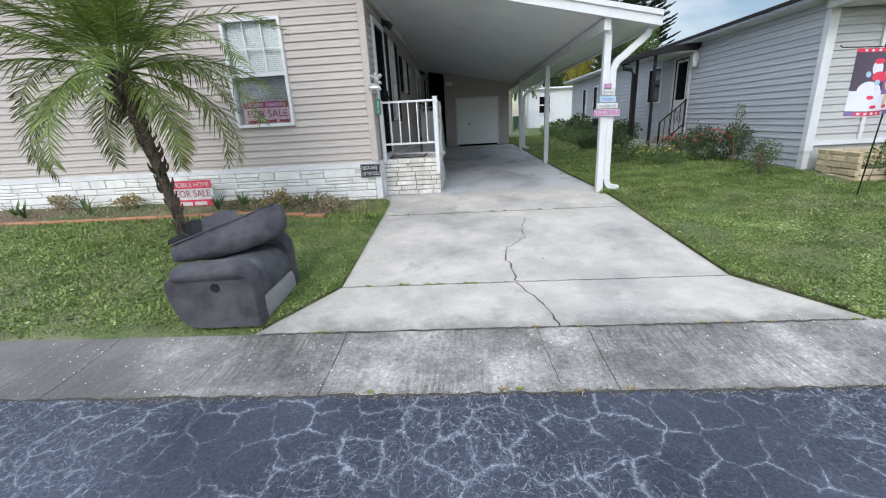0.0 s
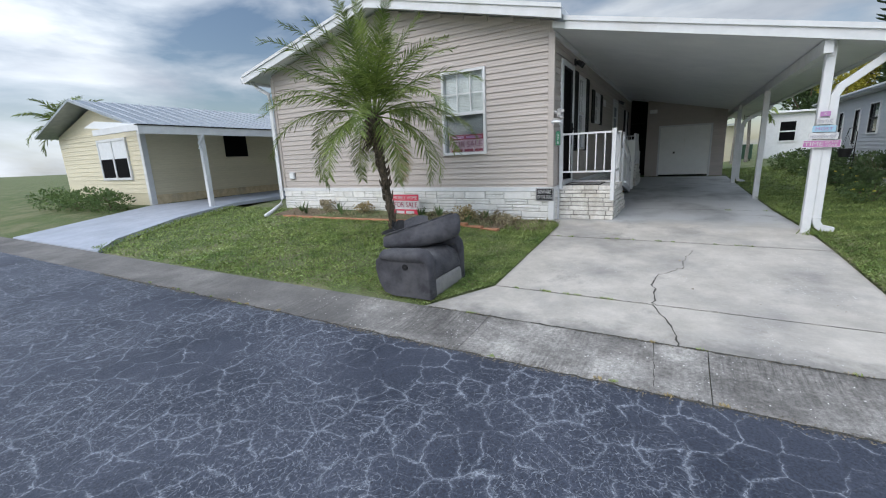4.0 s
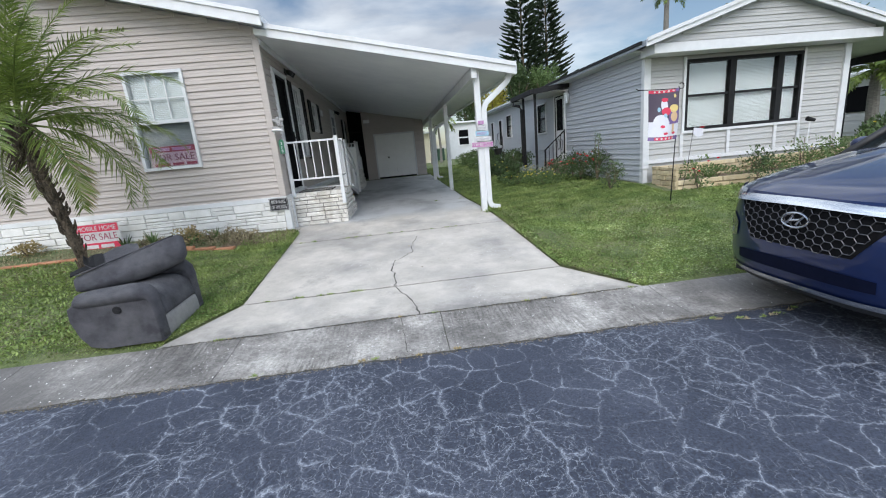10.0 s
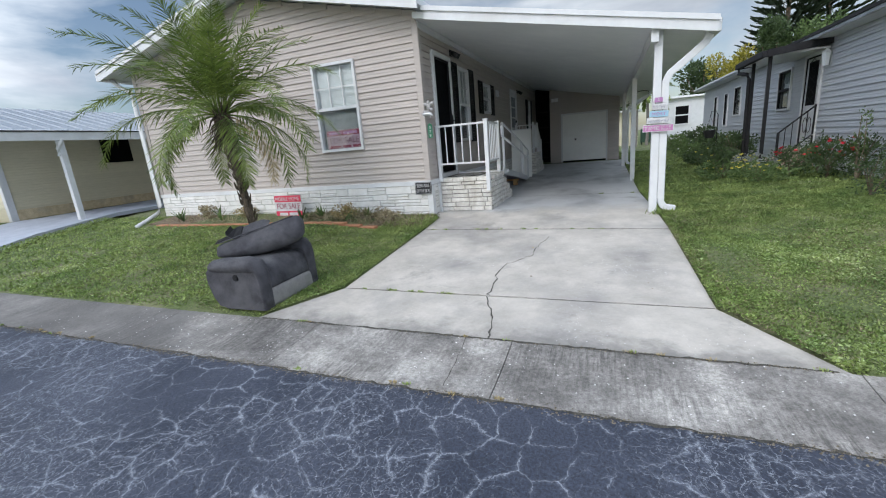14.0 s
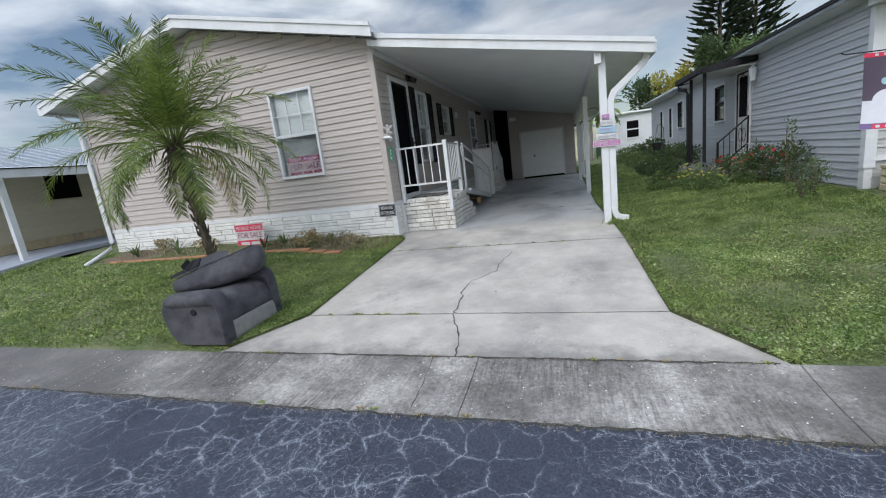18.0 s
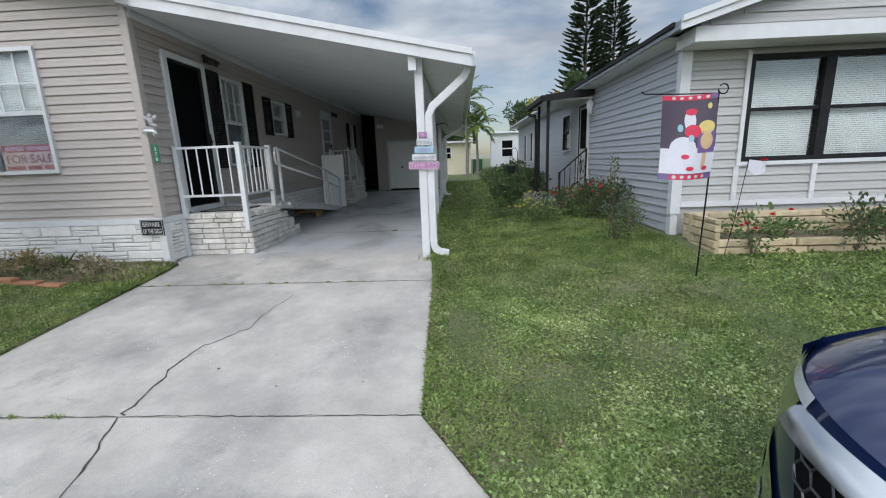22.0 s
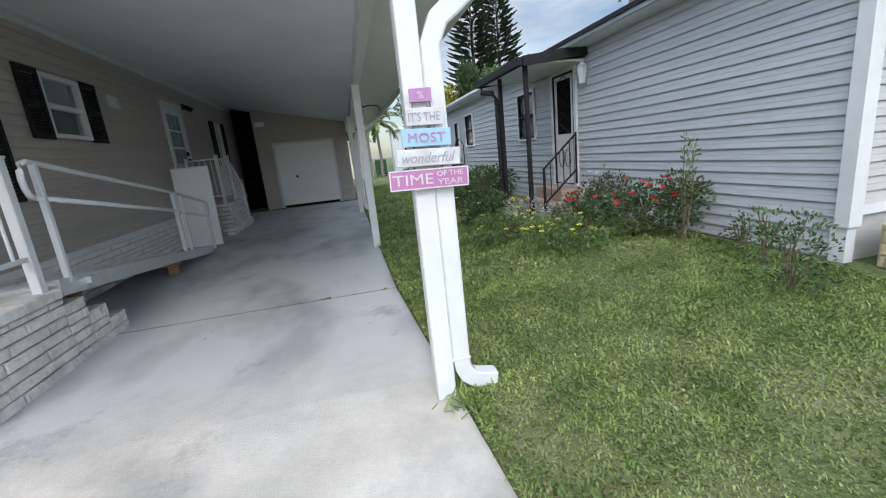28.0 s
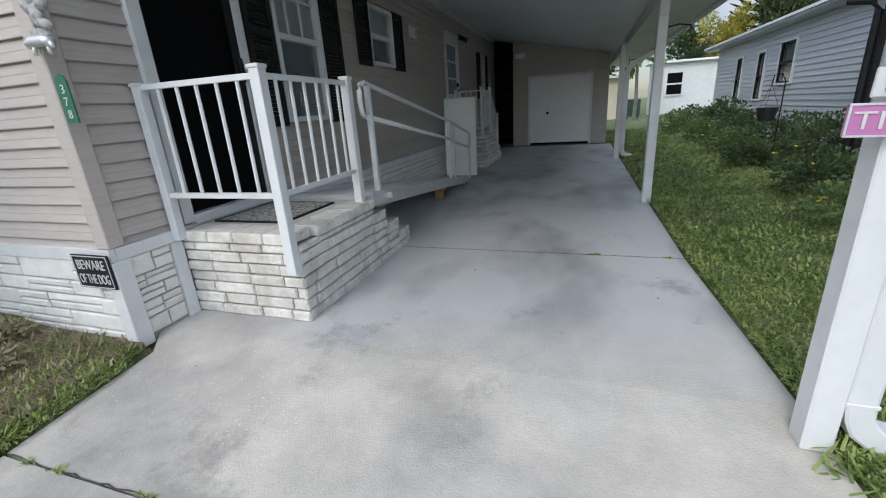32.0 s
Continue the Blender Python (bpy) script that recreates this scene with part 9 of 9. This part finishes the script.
# ---- cracks, stains and debris on the paving ----
def ribbon(name, pts, widths, z_of, material, parent, lift=0.0025, seed=1, jag=0.012):
    """A thin uneven crack lying on the slab."""
    r = random.Random(seed)
    fine = []
    for (x0, y0), (x1, y1) in zip(pts, pts[1:]):
        n = max(2, int(math.hypot(x1 - x0, y1 - y0) / 0.05))
        for i in range(n):
            t = i / n
            fine.append((x0 + (x1 - x0) * t + r.uniform(-jag, jag), y0 + (y1 - y0) * t + r.uniform(-jag, jag)))
    fine.append(pts[-1])
    vs, fs = [], []
    for i, (x, y) in enumerate(fine):
        a, b_ = fine[max(i - 1, 0)], fine[min(i + 1, len(fine) - 1)]
        d = Vector((b_[0] - a[0], b_[1] - a[1])).normalized()
        w = widths[0] + (widths[1] - widths[0]) * i / len(fine)
        w *= r.uniform(0.35, 1.5)
        for s in (-1, 1):
            xx, yy = x - d.y * w * s, y + d.x * w * s
            vs.append((xx, yy, z_of(xx, yy) + lift))
        if i:
            fs.append((2 * i - 2, 2 * i - 1, 2 * i + 1, 2 * i))
    return raw(name, vs, fs, material, parent)


M_CRACK = mat("crack_dirt", (0.035, 0.033, 0.028), (0.09, 0.085, 0.07), 30, 0.95, 0.3, 80)
CRACK = [(0.51, 3.46), (0.49, 3.82), (0.47, 4.05), (0.505, 4.31), (0.66, 4.50), (0.745, 4.65), (0.74, 4.82), (0.765, 5.02), (0.80, 5.2), (0.835, 5.37)]
ribbon("crack", CRACK, (0.0075, 0.0035), drive_z, M_CRACK, driveway, seed=2, jag=0.021)
ribbon("crack", [(0.505, 3.455), (0.56, 3.3), (0.66, 3.03), (0.70, 2.85), (0.72, 2.67)], (0.004, 0.007), drive_z, M_CRACK, driveway, seed=3)
for y, xa, xb, s in ((3.462, -1.1, 2.35, 4), (5.706, -1.12, 2.28, 5)):
    ribbon("joint_dirt", [(xa, y), (0.4, y + 0.006), (xb, y)], (0.0034, 0.0034), drive_z, M_CRACK, driveway, seed=s, jag=0.007)
ribbon("joint_dirt", [(-1.3, 8.446), (0.4, 8.45), (2.1, 8.446)], (0.004, 0.004), drive_z, M_CRACK, driveway, seed=6, jag=0.006)
ribbon("joint_dirt", [(-1.5, 2.662), (0.6, 2.665), (2.8, 2.662)], (0.010, 0.010), lambda x, y: 0.104, M_CRACK, kerb, seed=7, jag=0.008)


def tuft(x, y, n, size, seed, name="weed_tuft", group="paving weeds", label="small green weed tuft growing in a paving joint", m=None, z=None):
    t = tagged(thing(name, (x, y, drive_z(x, y) if z is None else z)), label, "weed", group=group)
    r = random.Random(seed)
    vs, fs = [], []
    for i in range(n):
        a = r.uniform(0, 6.283)
        p = Vector((x + r.gauss(0, size * 0.5), y + r.gauss(0, size * 0.25), drive_z(x, y) if z is None else z))
        d = Vector((math.cos(a), math.sin(a), r.uniform(0.4, 1.6))).normalized() * size * r.uniform(0.4, 0.9)
        w = Vector((-math.sin(a), math.cos(a), 0)) * min(size * 0.10, 0.0055)
        i0 = len(vs)
        vs += [p - w, p + w, p + d * 0.6 + w, p + d, p + d * 0.6 - w]
        fs.append((i0, i0 + 1, i0 + 2, i0 + 3, i0 + 4))
    tagged(raw("tuft", vs, fs, m or M_GRASS, t), kind="stuff")


for i, (x, y) in enumerate(((-0.75, 5.705), (-0.25, 5.71), (-0.1, 5.705), (0.45, 5.71), (0.62, 5.71), (1.35, 5.706), (1.5, 5.706), (-0.95, 5.70), (1.42, 8.44), (1.47, 8.445), (2.0, 8.44), (-0.55, 3.47), (-0.5, 3.465), (-0.2, 3.465), (-0.3, 3.46), (0.05, 3.465), (0.12, 3.462), (-0.86, 3.465), (1.1, 5.71), (0.1, 5.706))):
    tuft(x, y, 26, 0.034, 400 + i)
for i, (x, y) in enumerate(((2.26, 6.45), (2.22, 6.40), (2.30, 6.42), (2.28, 6.56))):
    tuft(x, y, 20, 0.15, 430 + i, label="long grass tuft at the foot of the carport post", group="post grass")
rng = random.Random(77)
for i in range(16):
    x = rng.uniform(-6, 6.5)
    tuft(x, 1.99 + rng.uniform(-0.02, 0.03), 26, 0.030, 460 + i, label="dry grass tuft along the road edge", group="road edge weeds", m=M_FROND_DRY if i % 2 else M_GRASS, z=0.064)
for i in range(10):
    x = rng.uniform(-1.4, 2.8)
    tuft(x, 2.665, 18, 0.03, 490 + i, label="dry grass tuft in the apron joint", group="road edge weeds", m=M_FROND_DRY if i % 2 else M_GRASS, z=0.104)
lf = [(rng.uniform(-0.9, 2.1), rng.uniform(3.6, 9.5)) for _ in range(22)]
for i, (x, y) in enumerate(lf):
    z = drive_z(x, y) + 0.003
    a = rng.uniform(0, 6.283)
    s = rng.uniform(0.012, 0.028)
    d, w = Vector((math.cos(a), math.sin(a), 0.1)) * s, Vector((-math.sin(a), math.cos(a), 0.2)) * s * 0.5
    p = Vector((x, y, z))
    ob = raw("fallen_leaf", [p, p + d * 0.5 + w, p + d, p + d * 0.5 - w], [(0, 1, 2, 3)], M_FROND_DRY if i % 2 else M_SOIL)
    tagged(ob, "tiny dry fallen leaf on the driveway", "leaf", group="fallen leaves")


# ---- grit and litter along the gutter ----
def pebbles(name, n, xr, yf, zf, size, material, label, seed):
    """Loose grit as small uneven stones, one sheet of stuff."""
    r = random.Random(seed)
    vs, fs = [], []
    for _ in range(n):
        x = r.uniform(*xr)
        if noise.noise((x * 1.3, seed, 0)) + r.uniform(-0.45, 0.35) < -0.1:
            continue
        y = yf(r)
        s = size * r.uniform(0.4, 1.3)
        p = Vector((x, y, zf(x, y)))
        a = r.uniform(0, 6.283)
        i0 = len(vs)
        for k in range(4):
            b_ = a + k * 1.571 + r.uniform(-0.3, 0.3)
            vs.append(p + Vector((math.cos(b_), math.sin(b_) * 0.8, -0.2)) * s)
        vs.append(p + Vector((r.uniform(-0.3, 0.3), r.uniform(-0.3, 0.3), r.uniform(0.4, 0.9))) * s)
        fs += [(i0 + k, i0 + (k + 1) % 4, i0 + 4) for k in range(4)]
    return tagged(raw(name, vs, fs, material), label, "gravel", kind="stuff")


M_GRIT = mat("road_grit", (0.07, 0.06, 0.042), (0.25, 0.215, 0.16), 90, 0.95, 0.2, 90, island=0.4)
M_CHIP = mat("pale_chips", (0.55, 0.54, 0.52), (0.75, 0.74, 0.72), 60, 0.9, 0.1, 90, island=0.15)
edge_z = lambda x, y: max(0.063 if y > 1.984 else 0.0, drive_z(x, y)) + 0.002
pebbles("edge_grit", 5200, (-7, 7), lambda r: 1.975 + r.gauss(0, 0.022), edge_z, 0.0062, M_GRIT, "brown grit and leaf litter along the road edge", 11)
for i in range(9):
    tuft(2.95 + 0.09 * i + rng.uniform(-0.05, 0.05), 1.93 - 0.10 * math.sin(math.pi * i / 8) + rng.uniform(-0.02, 0.02), 34, 0.028, 520 + i, label="low mossy weeds spreading over the road edge", group="road edge weeds", m=M_DRYGRASS if i % 2 else M_GRASS, z=0.060)
pebbles("joint_grit", 700, (-1.5, 2.8), lambda r: 2.664 + r.gauss(0, 0.012), lambda x, y: 0.106, 0.007, M_GRIT, "brown grit in the apron joint", 12)
gut_z = lambda x, y: (0.062 + 0.004 * (y - 1.985) / 0.265 if y < 2.25 else 0.066 + 0.012 * (y - 2.25) / 0.2 if y < 2.45 else 0.078 + 0.026 * (y - 2.45) / 0.21) + 0.002
pebbles("pale_chips", 420, (-4, 5), lambda r: r.uniform(2.0, 2.65), gut_z, 0.0065, M_CHIP, "small pale chips scattered on the gutter strip", 13)
pebbles("apron_chips", 120, (1.2, 2.5), lambda r: r.uniform(2.7, 3.2), drive_z, 0.006, M_CHIP, "small pale chips on the driveway apron", 14)
for cx, cy, n, rad, s in ((0.62, 4.25, 60, 0.16, 21), (1.55, 4.3, 70, 0.22, 22), (1.75, 5.3, 90, 0.20, 23), (1.3, 5.0, 40, 0.35, 24), (0.1, 4.4, 50, 0.30, 25), (1.9, 4.2, 60, 0.20, 26)):
    pebbles("slab_chips", n, (cx - rad, cx + rad), lambda r, cy=cy, rad=rad: cy + r.gauss(0, rad * 0.5), lambda x, y: drive_z(x, y) + 0.001, 0.0052, M_CHIP, "small white chips scattered on the driveway", s)
ribbon("edge_dirt", [(-7, 1.978), (-3, 1.982), (0, 1.976), (3, 1.982), (7, 1.978)], (0.009, 0.009), lambda x, y: 0.064 if y > 1.984 else drive_z(x, y) + 0.001, M_CRACK, kerb, lift=0.002, seed=9, jag=0.012)
ribbon("joint_dirt", [(0.55, 2.65), (0.57, 2.35), (0.59, 2.05)], (0.002, 0.003), lambda x, y: gut_z(x, y) - 0.002, M_CRACK, kerb, seed=10, jag=0.006)
